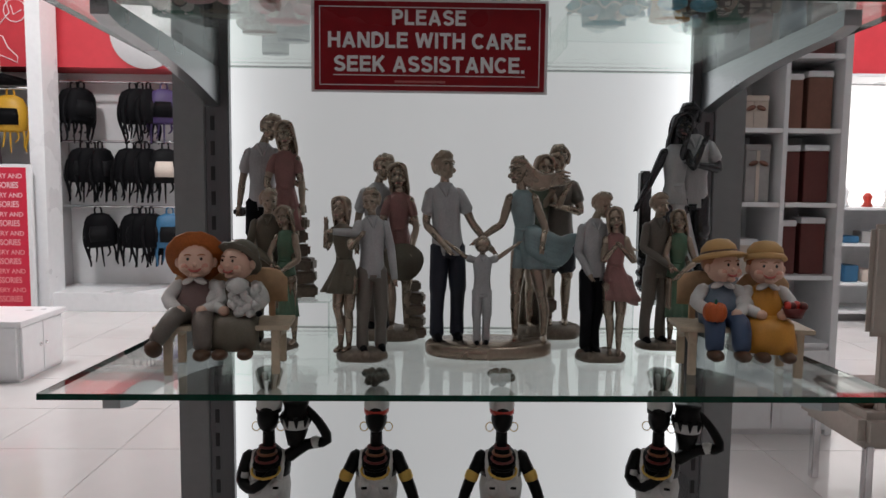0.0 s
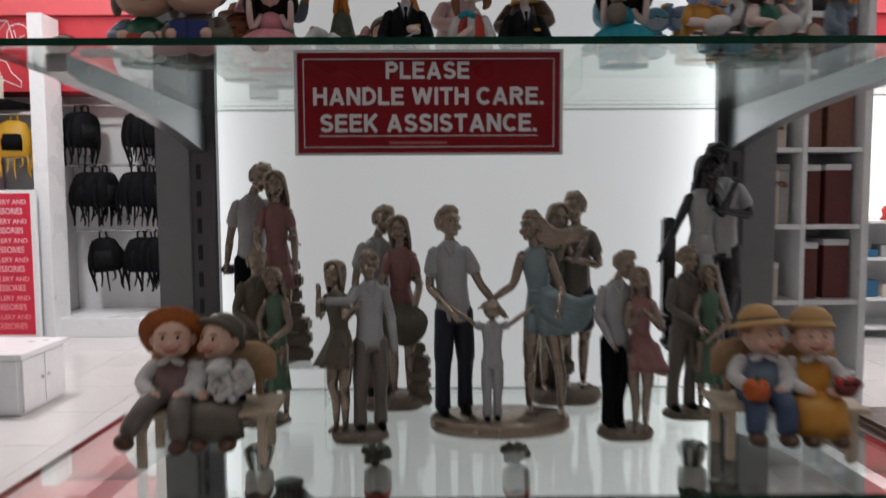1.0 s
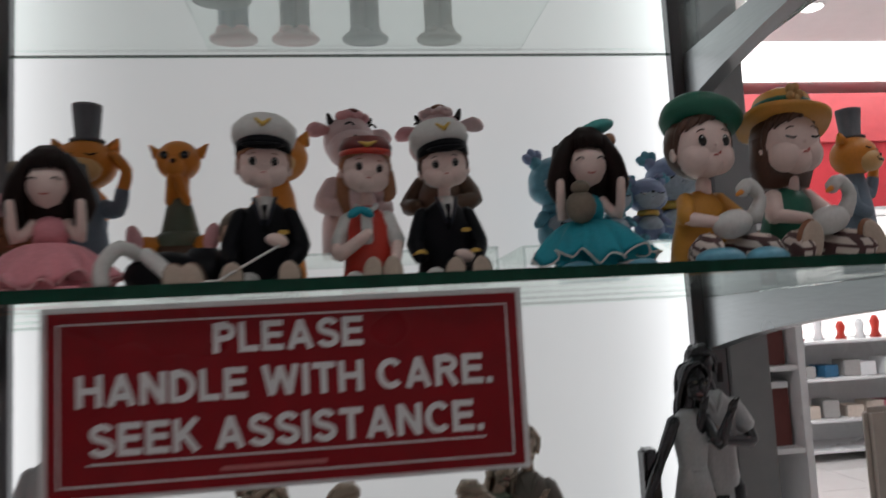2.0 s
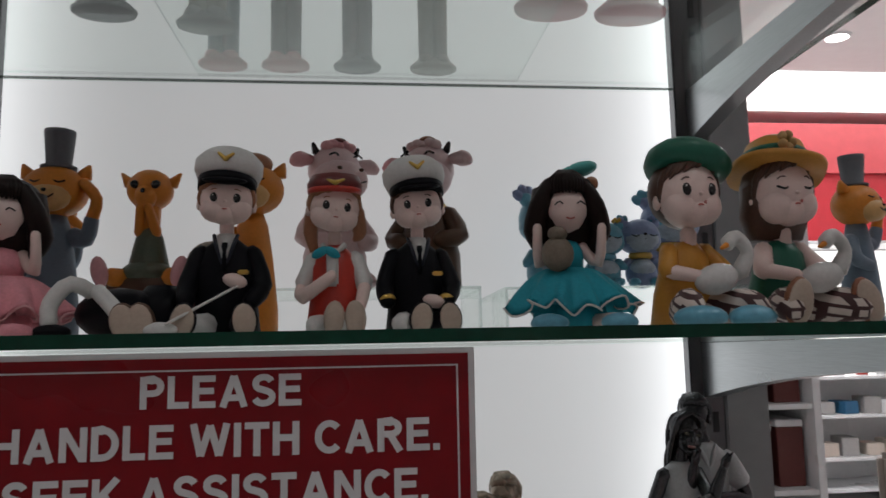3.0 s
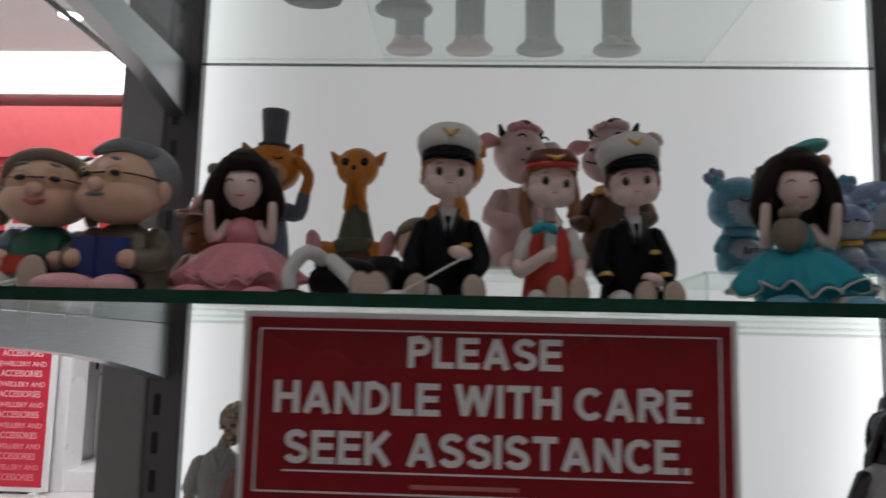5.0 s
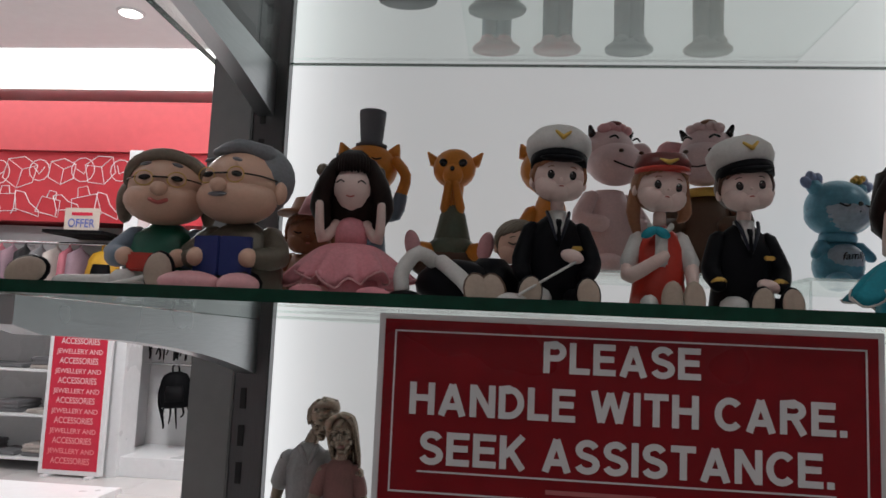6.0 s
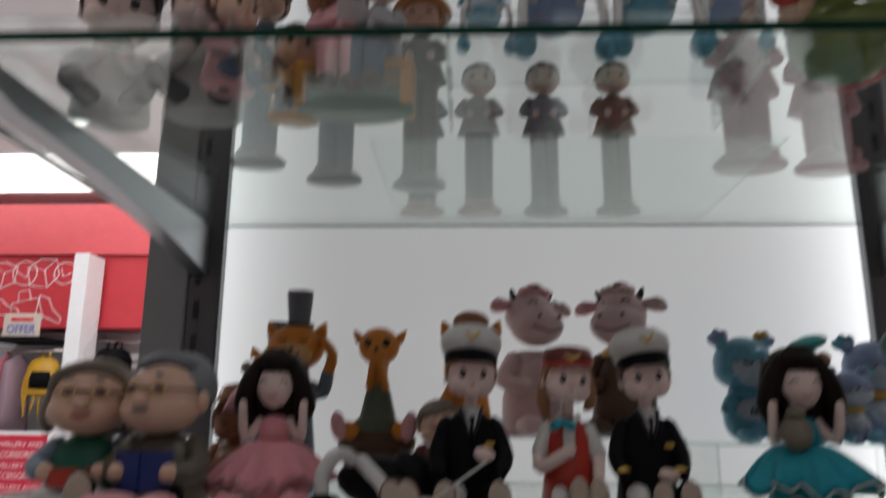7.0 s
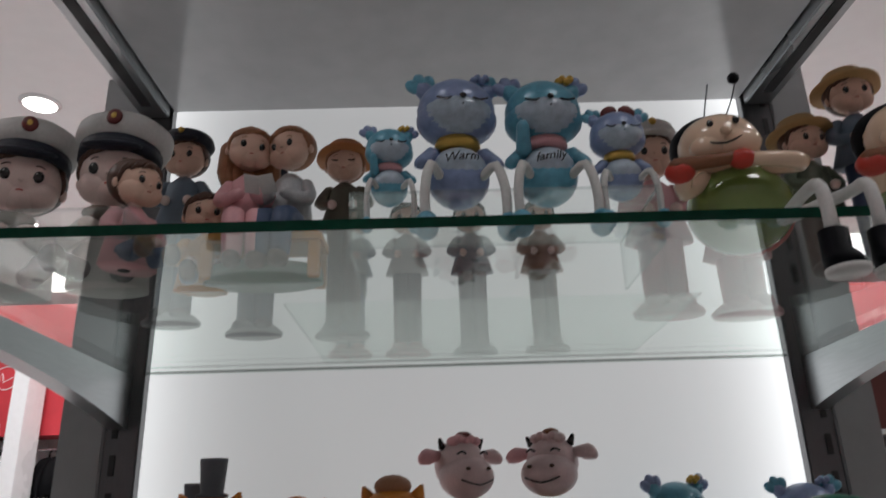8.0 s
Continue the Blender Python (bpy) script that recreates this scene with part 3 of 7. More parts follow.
def person(F, x, y, h, turn=0, shirt=C_GREYSHIRT, legs=C_BLACK, skin=BRONZE, hair=BRONZE, shoes=C_BLACK, dress=None, hem=0.34, flare=0.13,
           long_hair=False, sleeve="short", arms=None, tilt=0, nod=0, sway=0.0, z0=0.0, waist=1.0, feet=None, lean=0.0, hx=0.0, face=0, shorts=False, blow=0.0):
    """A slim standing adult in cast resin, h high; lean shifts the shoulders, hx the head, face turns the head."""
    F.push(pose(x, y, z0, 0, 0, turn) @ Matrix.Scale(h, 4))
    sw = sway
    feet = feet or ((-0.042, 0.0), (0.045, 0.02))
    bare = bool(dress)
    for s, (fx, fy) in zip((-1, 1), feet):
        lm = skin if bare or shorts else legs
        kx = (s * 0.044 + sw + fx) / 2 + s * 0.004
        if bare or shorts:
            F.limb([(s * 0.04 + sw, 0, 0.48), (kx, fy / 2 - 0.016, 0.3), (kx * 0.75 + fx * 0.25, fy * 0.6 - 0.018, 0.265), (fx, fy + 0.008, 0.18), (fx, fy + 0.008, 0.035)], [0.048, 0.036, 0.029, 0.029, 0.016], lm, 12)
            F.limb([(fx, fy + 0.012, 0.022), (fx, fy - 0.03, 0.014), (fx, fy - 0.062, 0.01)], [0.018, 0.019, 0.014], shoes if shorts else skin)
        else:
            F.limb([(s * 0.04 + sw, 0, 0.5), (kx, fy / 2 - 0.012, 0.29), (kx * 0.6 + fx * 0.4, fy * 0.7 - 0.008, 0.25), (fx, fy + 0.008, 0.14), (fx, fy + 0.004, 0.028)], [0.054, 0.046, 0.04, 0.036, 0.039], lm, 14)
            F.limb([(fx, fy + 0.012, 0.014), (fx, fy - 0.03, 0.018), (fx, fy - 0.07, 0.01)], [0.022, 0.024, 0.018], shoes)
    if shorts:
        for s, (fx, fy) in zip((-1, 1), feet):
            kx = (s * 0.044 + sw + fx) / 2
            F.limb([(s * 0.038 + sw, 0, 0.5), (kx, fy / 2 - 0.012, 0.32)], [0.056, 0.054], legs, 14)
    body = dress or shirt
    at = lambda z: sw + (lean - sw) * min(1, max(0, (z - 0.5) / 0.28))
    if dress:
        secs = [(0.5, 0.078, 0.058), (0.56, 0.066, 0.05), (0.615, 0.053, 0.043), (0.68, 0.062, 0.054), (0.72, 0.068, 0.06), (0.765, 0.07, 0.044), (0.8, 0.058, 0.036), (0.825, 0.032, 0.028)]
    else:
        secs = [(0.455, 0.08 * waist, 0.06), (0.5, 0.081 * waist, 0.06), (0.56, 0.074 * waist, 0.056), (0.62, 0.071 * waist, 0.053), (0.7, 0.081, 0.058), (0.755, 0.09, 0.055), (0.79, 0.086, 0.045), (0.815, 0.055, 0.037), (0.84, 0.028, 0.028)]
    F.loft([(at(z), 0, z, rx, ry) for z, rx, ry in secs], body, 26, 5, 0.05)
    if dress:
        n = 7
        rows = []
        for k in range(n):
            u = 1 - k / (n - 1)
            z = 0.6 - (0.6 - hem) * u
            rows.append((sw + flare * 0.15 * u + blow * u ** 1.6, -0.008 * u, z + 0.3 * blow * u * u, 0.055 + (flare - 0.055) * u ** 0.8 + abs(blow) * 0.35 * u, 0.045 + (flare * 0.72 - 0.045) * u ** 0.8))
        F.loft(rows, dress, 48, 9, 0.11)
        F.loft([(at(0.605), 0, 0.598, 0.0565, 0.0465), (at(0.62), 0, 0.616, 0.055, 0.0455)], dress, 20)
    else:
        F.loft([(sw, 0, 0.44, 0.078 * waist, 0.058), (sw, 0, 0.475, 0.079 * waist, 0.059)], legs, 20)
        for s in (-1, 1):
            F.limb([(at(0.81) + s * 0.032, -0.018, 0.828), (at(0.8) + s * 0.018, -0.044, 0.8), (at(0.77) + s * 0.004, -0.05, 0.765)], [0.009, 0.01, 0.004], body, 8)
    nx = lean + hx * 0.5
    F.limb([(lean, 0.004, 0.81), (nx, -0.002, 0.86), (lean + hx, -0.006, 0.885)], [0.03, 0.024, 0.024], skin)
    F.push(pose(lean + hx, 0, 0.86, nod, tilt, face) @ Matrix.Scale(1.13, 4))
    F.ball((0, 0.004, 0.064), (0.043, 0.052, 0.055), skin, seg=18)
    F.ball((0, -0.018, 0.038), (0.034, 0.038, 0.044), skin, seg=16)
    F.ball((0, -0.04, 0.003), (0.016, 0.015, 0.012), skin, seg=10)
    F.limb([(0, -0.05, 0.062), (0, -0.062, 0.042), (0, -0.063, 0.036)], [0.006, 0.0075, 0.008], skin, 8)
    F.ball((0, -0.051, 0.018), (0.014, 0.008, 0.0045), C_PINKRESIN if dress else skin, seg=10)
    for s in (-1, 1):
        F.ball((s * 0.042, 0.0, 0.045), (0.007, 0.012, 0.017), skin, seg=8)
        F.limb([(s * 0.007, -0.053, 0.067), (s * 0.019, -0.052, 0.071), (s * 0.031, -0.042, 0.066)], [0.005, 0.0055, 0.003], skin, 8)
        # olive-brown lids carry the shade of the eye sockets in their colour
        F.ball((s * 0.018, -0.0475, 0.056), (0.0085, 0.005, 0.0042), C_OLIVE, seg=10)
        F.ball((s * 0.024, -0.038, 0.03), (0.014, 0.012, 0.013), skin, seg=10)
    if long_hair:
        F.ball((0, 0.012, 0.072), (0.046, 0.05, 0.051), hair, seg=16)
        for k in range(15):
            a = (k - 7) * 0.235
            sx, sy = math.sin(a), math.cos(a)
            side = abs(k - 7) > 4
            wob = 0.004 * math.sin(k * 2.4)
            F.limb([(0.004, -0.024 if side else 0.0, 0.12), (0.038 * sx, -0.03 if side else 0.04 * sy, 0.1), (0.0445 * sx, -0.014 if side else 0.01 + 0.044 * sy, 0.045),
                    (0.041 * sx + wob, 0.008 + 0.032 * sy, -0.02), (0.033 * sx + wob * 2, 0.014 + 0.022 * sy, -0.07 - 0.008 * (k % 3))], [0.008, 0.011, 0.01, 0.01, 0.004], hair, 8)
    else:
        F.ball((0, 0.014, 0.077), (0.0455, 0.049, 0.046), hair, seg=16)
        for k in range(11):
            a = (k - 5) * 0.27
            sx, sy = math.sin(a), math.cos(a)
            F.limb([(0.034 * sx * 0.5, 0.05 * sy * 0.6, 0.119), (0.02 * sx + 0.004, -0.012, 0.1245 - 0.002 * (k % 2)), (0.034 * sx + 0.004, -0.036 * sy - 0.004, 0.108 - 0.006 * abs(sx)), (0.043 * sx, -0.03 * sy, 0.09)], [0.008, 0.009, 0.0085, 0.004], hair, 7, 2)
        for k in range(9):
            a = (k - 4) * 0.36
            F.limb([(0.03 * math.sin(a), 0.03 * math.cos(a), 0.112), (0.0455 * math.sin(a), 0.012 + 0.049 * math.cos(a), 0.075), (0.039 * math.sin(a), 0.012 + 0.042 * math.cos(a), 0.036)], [0.009, 0.01, 0.006], hair, 7, 2)
    F.pop()
    arms = arms or (((-0.15, 0.0, 0.66), (-0.15, -0.04, 0.5)), ((0.15, 0.0, 0.66), (0.15, -0.04, 0.5)))
    for s, (el, ha) in zip((-1, 1), arms):
        sh = Vector((s * (0.062 if dress else 0.078) + lean, 0, 0.782))
        el, ha = Vector(el), Vector(ha)
        el.x = el.x * 0.8 + lean * 0.6
        arm = body if sleeve == "long" else skin
        mid = el.lerp(ha, 0.35)
        F.limb([sh, sh.lerp(el, 0.5), el, mid, ha], [0.028, 0.025, 0.02, 0.021, 0.013] if sleeve != "long" else [0.032, 0.03, 0.026, 0.025, 0.02], arm, 12)
        if sleeve == "short":
            F.limb([sh + Vector((-s * 0.008, 0, 0.004)), sh.lerp(el, 0.3), sh.lerp(el, 0.58)], [0.032, 0.034, 0.037] if not dress else [0.028, 0.03, 0.028], body, 14)
        d = (ha - el).normalized() if (ha - el).length else Vector((0, 0, -1))
        F.limb([ha, ha + d * 0.02, ha + d * 0.042], [0.014, 0.017, 0.008], skin, 8)
        for q in (-1, 1):
            F.limb([ha + d * 0.02 + Vector((q * 0.007, -0.004, 0)), ha + d * 0.05 + Vector((q * 0.009, -0.006, 0))], [0.006, 0.004], skin, 6)
    F.pop()


def rock_base(F, rx, ry, h, mat=C_STONE, seed=1, x=0, y=0):
    rng = random.Random(seed)
    secs = [(x, y, 0, rx * 0.97, ry * 0.97), (x, y, h * 0.35, rx, ry), (x, y, h * 0.8, rx * 0.93, ry * 0.93), (x, y, h, rx * 0.8, ry * 0.8)]
    F.loft(secs, mat, 24, 5, 0.05)
    for _ in range(5):
        a = rng.uniform(0, 6.28)
        F.ball((x + rx * 0.75 * math.cos(a), y + ry * 0.75 * math.sin(a), h * 0.6), (rx * 0.25, ry * 0.28, h * 0.55), mat, (0, 0, rng.uniform(0, 90)), 10)


def stone_stack(F, x, y, n, w, h, mat=C_STONE, seed=3):
    """Rough masonry beside a couple."""
    rng = random.Random(seed)
    for i in range(n):
        ww = w * (1 - 0.07 * i) * rng.uniform(0.85, 1.1)
        F.push(pose(x + rng.uniform(-0.006, 0.006), y, i * h, 0, rng.uniform(-5, 5), rng.uniform(-14, 14)))
        F.block(-ww, ww, -ww * 0.8, ww * 0.8, 0.001, h * 0.94, mat, h * 0.18)
        F.pop()


G1 = "resin figurines on the glass shelf"


def couples():
    z1 = lambda y: top_of(1, y)
    # tall pair beside masonry, on the clear riser
    F = Fig()
    rock_base(F, 0.055, 0.04, 0.016, seed=2)
    person(F, -0.03, 0.008, 0.335, 10, C_GREYSHIRT, C_BLACK, shorts=True, shoes=BRONZE, arms=(((-0.14, 0.02, 0.62), (-0.13, -0.02, 0.47)), ((0.14, -0.05, 0.66), (0.2, -0.1, 0.6))), tilt=14, lean=0.005, hx=0.03, face=14, z0=0.014)
    F.block(-0.082, -0.058, -0.012, 0.016, 0.155, 0.172, SILVER, 0.004)
    person(F, 0.016, -0.014, 0.322, -4, dress=C_PINKRESIN, hem=0.36, flare=0.088, long_hair=True, arms=(((-0.12, -0.05, 0.64), (-0.05, -0.1, 0.52)), ((0.12, 0.0, 0.64), (0.11, -0.05, 0.5))), tilt=-8, hx=0.012, z0=0.014)
    stone_stack(F, 0.046, -0.005, 7, 0.024, 0.026, seed=5)
    F.done("figurine", "bronze resin couple by stacked stones, woman in dusty pink", -0.232, 1.525, z1(1.525) + 0.0705, 4, group=G1)
    # a like pair on the glass
    F = Fig()
    rock_base(F, 0.06, 0.042, 0.02, seed=4)
    person(F, -0.024, 0.01, 0.325, 10, C_GREYSHIRT, C_DUSK, arms=(((-0.14, 0.02, 0.62), (-0.12, -0.02, 0.48)), ((0.13, -0.05, 0.66), (0.18, -0.1, 0.62))), tilt=12, lean=0.0, hx=0.022, face=12, z0=0.018)
    person(F, 0.017, -0.014, 0.31, -4, dress=C_PINKRESIN, hem=0.34, flare=0.09, long_hair=True, arms=(((-0.12, -0.06, 0.62), (-0.02, -0.13, 0.48)), ((0.13, -0.02, 0.62), (0.08, -0.12, 0.47))), tilt=-6, z0=0.018)
    F.push(pose(0.026, -0.056, 0.15, 78, 0, 0))
    F.loft([(0, 0, 0, 0.037, 0.034), (0, 0, 0.003, 0.037, 0.034), (0, 0, 0.005, 0.018, 0.017), (0, 0, 0.013, 0.015, 0.014)], C_OLIVE, 28, 3, 0.03)
    F.pop()
    stone_stack(F, 0.046, 0.0, 5, 0.024, 0.022, seed=9)
    F.done("figurine", "bronze resin couple, woman in pink holding a straw hat", -0.014, 1.475, z1(1.475), 0, group=G1)
    # dancing pair
    F = Fig()
    rock_base(F, 0.042, 0.032, 0.016, seed=6)
    person(F, 0.016, 0.004, 0.262, 16, C_GREYSHIRT, C_DUSK, sleeve="long", arms=(((-0.15, -0.07, 0.735), (-0.25, -0.09, 0.745)), ((0.15, 0.0, 0.63), (0.13, -0.06, 0.45))), tilt=-4, face=-24, z0=0.014, feet=((-0.06, -0.01), (0.06, 0.01)))
    person(F, -0.03, -0.006, 0.25, -24, dress=C_OLIVE, hem=0.40, flare=0.1, long_hair=True, arms=(((-0.15, 0.0, 0.66), (-0.09, -0.05, 0.82)), ((0.13, -0.08, 0.68), (0.2, -0.12, 0.76))), tilt=6, hx=-0.015, sway=0.02, blow=-0.06, z0=0.014, feet=((-0.02, 0.0), (0.03, 0.02)))
    F.done("figurine", "bronze resin dancing couple, man in pale shirt, woman in olive dress", -0.05, 1.29, z1(1.29), 0, group=G1)
    # family of three on an oval base
    F = Fig()
    F.loft([(0, 0, 0, 0.104, 0.052), (0, 0, 0.004, 0.107, 0.055), (0, 0, 0.018, 0.107, 0.055), (0, 0, 0.023, 0.102, 0.051)], BRONZE, 40)
    person(F, -0.07, 0.012, 0.318, 10, C_GREYSHIRT, C_NAVY, waist=1.06, arms=(((-0.13, 0.0, 0.62), (-0.03, -0.12, 0.5)), ((0.17, -0.02, 0.63), (0.22, -0.04, 0.5))), tilt=4, nod=-14, face=22, lean=-0.02, z0=0.022, feet=((-0.055, 0), (0.06, 0.02)))
    person(F, 0.064, 0.016, 0.31, -6, dress=C_TEAL, hem=0.39, flare=0.11, sleeve="none", long_hair=False, hair=BRONZE, arms=(((-0.15, -0.03, 0.64), (-0.26, -0.04, 0.55)), ((0.14, -0.05, 0.63), (0.08, -0.12, 0.53))), tilt=-4, nod=-10, face=-30, lean=-0.03, hx=-0.02, z0=0.022, feet=((-0.055, 0.0), (0.1, -0.05)), blow=0.03)
    for k in range(5):
        u = k / 4
        F.limb([(0.07, 0.0, 0.205 - 0.022 * u), (0.095, -0.004, 0.197 - 0.032 * u), (0.118, 0.0, 0.19 - 0.03 * u), (0.134, 0.002, 0.197 - 0.02 * u - 0.006 * (k % 2)), (0.148 - 0.02 * u, 0.0, 0.203 - 0.03 * u)], [0.016, 0.013, 0.011, 0.008, 0.003], C_TEAL, 10)
    for k in range(10):
        u = k / 9
        F.limb([(0.052, 0.016, 0.328 - 0.03 * u), (0.066, 0.018, 0.316 - 0.03 * u), (0.084, 0.016, 0.302 - 0.022 * u), (0.102, 0.012, 0.301 - 0.016 * u), (0.12, 0.01, 0.308 - 0.02 * u), (0.134 - 0.01 * (k % 3), 0.008, 0.306 - 0.016 * u)], [0.005, 0.0055, 0.005, 0.0042, 0.003, 0.001], BRONZE, 8)
    person(F, -0.014, -0.026, 0.178, 0, C_GREYSHIRT, C_GREYSHIRT, arms=(((-0.2, 0.0, 0.82), (-0.32, 0.03, 0.94)), ((0.2, 0.0, 0.82), (0.32, 0.04, 0.93))), z0=0.022, face=180, waist=1.05)
    F.ball((-0.014, -0.028, 0.188), (0.0135, 0.014, 0.0145), BRONZE, seg=14)
    F.done("figurine", "bronze resin family of three holding hands on an oval base", 0.16, 1.335, z1(1.335), 0, group=G1)
    # embracing pair in green and navy
    F = Fig()
    rock_base(F, 0.066, 0.045, 0.022, seed=8)
    person(F, 0.02, 0.008, 0.345, -8, C_DUSK, C_NAVY, shorts=True, shoes=BRONZE, arms=(((-0.12, -0.08, 0.66), (-0.06, -0.12, 0.72)), ((0.14, -0.04, 0.64), (-0.02, -0.13, 0.67))), tilt=-6, face=-18, hx=0.0, lean=0.0, z0=0.02)
    person(F, -0.022, -0.008, 0.328, 10, dress=C_MOSS, hem=0.38, flare=0.09, long_hair=True, sleeve="none", arms=(((-0.12, -0.02, 0.64), (-0.08, -0.1, 0.55)), ((0.1, -0.09, 0.7), (0.12, -0.12, 0.8))), tilt=10, hx=0.012, z0=0.02)
    for k in range(5):
        F.limb([(-0.05 + 0.009 * k, 0.012, 0.02), (-0.046 + 0.008 * k, 0.008, 0.11 + 0.012 * (k % 2))], [0.007, 0.005], C_STONE)
    F.block(-0.008, 0.014, -0.026, 0.004, 0.05, 0.075, C_STONE, 0.004)
    F.done("figurine", "bronze resin embracing couple in moss dress and navy shorts", 0.288, 1.505, z1(1.505), 0, group=G1)
    # pair in pink and white
    F = Fig()
    rock_base(F, 0.042, 0.032, 0.014, seed=11)
    person(F, -0.014, 0.006, 0.262, 10, C_GREYSHIRT, C_BLACK, sleeve="long", arms=(((-0.13, 0.0, 0.63), (-0.06, -0.08, 0.5)), ((0.12, -0.06, 0.68), (0.18, -0.1, 0.66))), tilt=8, nod=10, hx=0.03, face=16, z0=0.012, feet=((-0.04, 0), (0.02, 0.01)))
    person(F, 0.016, -0.014, 0.24, -12, dress=C_PINKRESIN, hem=0.36, flare=0.1, long_hair=True, sleeve="none", arms=(((-0.1, -0.06, 0.64), (-0.02, -0.11, 0.72)), ((0.15, -0.05, 0.64), (0.03, -0.12, 0.74))), tilt=-8, z0=0.012, feet=((-0.02, 0), (0.04, 0.01)), blow=0.04)
    F.limb([(0.03, -0.01, 0.13), (0.042, -0.008, 0.108), (0.056, -0.006, 0.092)], [0.018, 0.014, 0.003], C_PINKRESIN)
    F.done("figurine", "bronze resin couple, man in pale shirt, woman in pink dress", 0.342, 1.295, z1(1.295), 0, group=G1)
    # two small green pairs
    for x, y, t in ((-0.212, 1.375, 0), (0.472, 1.395, -4)):
        F = Fig()
        rock_base(F, 0.043, 0.03, 0.012, seed=13)
        suit = C_OLIVE if x < 0 else C_DUSK
        person(F, -0.008, 0.006, 0.265, 12, suit, suit, sleeve="long", arms=(((-0.14, -0.03, 0.64), (0.04, -0.13, 0.52)), ((0.13, -0.04, 0.66), (0.16, -0.1, 0.56))), tilt=6, face=14, z0=0.01, feet=((-0.07, 0), (0.05, 0.02)))
        person(F, 0.026, -0.008, 0.238, -14, dress=C_JADE, hem=0.2, flare=0.085, long_hair=True, sleeve="none", arms=(((-0.12, -0.06, 0.66), (-0.06, -0.1, 0.58)), ((0.14, -0.04, 0.62), (0.0, -0.13, 0.52))), tilt=-10, z0=0.01, sway=-0.01)
        F.done("figurine", "small bronze resin couple, woman in long jade dress", x, y, z1(y), t, group=G1)
    # dark silver pair on the riser
    F = Fig()
    F.loft([(0.0, 0, 0, 0.06, 0.04), (0, 0, 0.012, 0.056, 0.037)], SILVER, 28)
    person(F, 0.02, 0.008, 0.368, -8, SILVER_LIGHT, SILVER, SILVER, SILVER, SILVER, shorts=True, arms=(((-0.1, -0.08, 0.68), (-0.06, -0.1, 0.78)), ((0.15, -0.04, 0.66), (-0.02, -0.14, 0.68))), tilt=-8, face=-24, hx=-0.02, z0=0.012)
    person(F, -0.02, -0.01, 0.35, 10, skin=SILVER, hair=SILVER, shoes=SILVER, dress=SILVER_LIGHT, hem=0.16, flare=0.085, long_hair=True, sleeve="none", arms=(((-0.15, 0.02, 0.64), (-0.2, 0.0, 0.5)), ((0.08, -0.09, 0.7), (0.1, -0.12, 0.82))), tilt=10, hx=0.015, blow=0.04, z0=0.012)
    F.block(-0.084, -0.062, -0.01, 0.02, 0.07, 0.25, SILVER, 0.004)
    F.block(-0.08, -0.06, -0.012, 0.018, 0.012, 0.08, SILVER, 0.004)
    for k in range(3):
        F.ball((-0.07, -0.012, 0.03 + 0.02 * k), (0.02, 0.016, 0.011), SILVER, (0, 12 * k, 0))
    F.done("figurine", "dark silver resin couple, woman in pale gown", 0.552, 1.53, z1(1.53) + 0.0705, -4, 1.0, group=G1)


couples()


def acrylic_riser(shelf, x0, x1, y0, y1, h):
    """Clear bent-acrylic step: a top and two upright sides."""
    zb = top_of(shelf, y0)
    bm = box_bm(x0, x1, y0, y1, h - 0.003, h)
    box_bm(x0, x0 + 0.003, y0, y1, 0.001, h - 0.003, bm=bm)
    box_bm(x1 - 0.003, x1, y0, y1, 0.001, h - 0.003, bm=bm)
    for v in bm.verts:
        v.co.z += top_of(shelf, v.co.y)
    for f in bm.faces:
        f.material_index = 1 if f.calc_area() < 0.004 * max(x1 - x0, y1 - y0) else 0
    ob = part("acrylic_riser", bm, [ACRYLIC, ACRYLIC_EDGE])
    return tagged(ob, "clear acrylic display riser standing on the glass shelf", "riser", "acrylic risers")


acrylic_riser(1, -0.325, -0.125, 1.46, 1.602, 0.07)
acrylic_riser(1, 0.44, 0.625, 1.46, 1.602, 0.07)
acrylic_riser(2, 0.02, 0.272, 1.44, 1.602, 0.06)
acrylic_riser(2, 0.292, 0.57, 1.40, 1.602, 0.055)
acrylic_riser(3, 0.003, 0.273, 1.135, 1.27, 0.055)
PLATE = 0.0035
plate_bm = box_bm(-0.083, 0.356, 1.292, 1.602, 0.0003, PLATE - 0.0002)
for v in plate_bm.verts:
    v.co.z += top_of(3, v.co.y)
for f in plate_bm.faces:
    f.material_index = 1 if abs(f.normal.x) > 0.9 else 0
tagged(part("acrylic_plate", plate_bm, [PLATE_CLEAR, ACRYLIC_EDGE]), "thin clear acrylic plate lying on the top glass shelf", "plate")
acrylic_riser(3, -0.44, -0.16, 1.075, 1.135, 0.02)


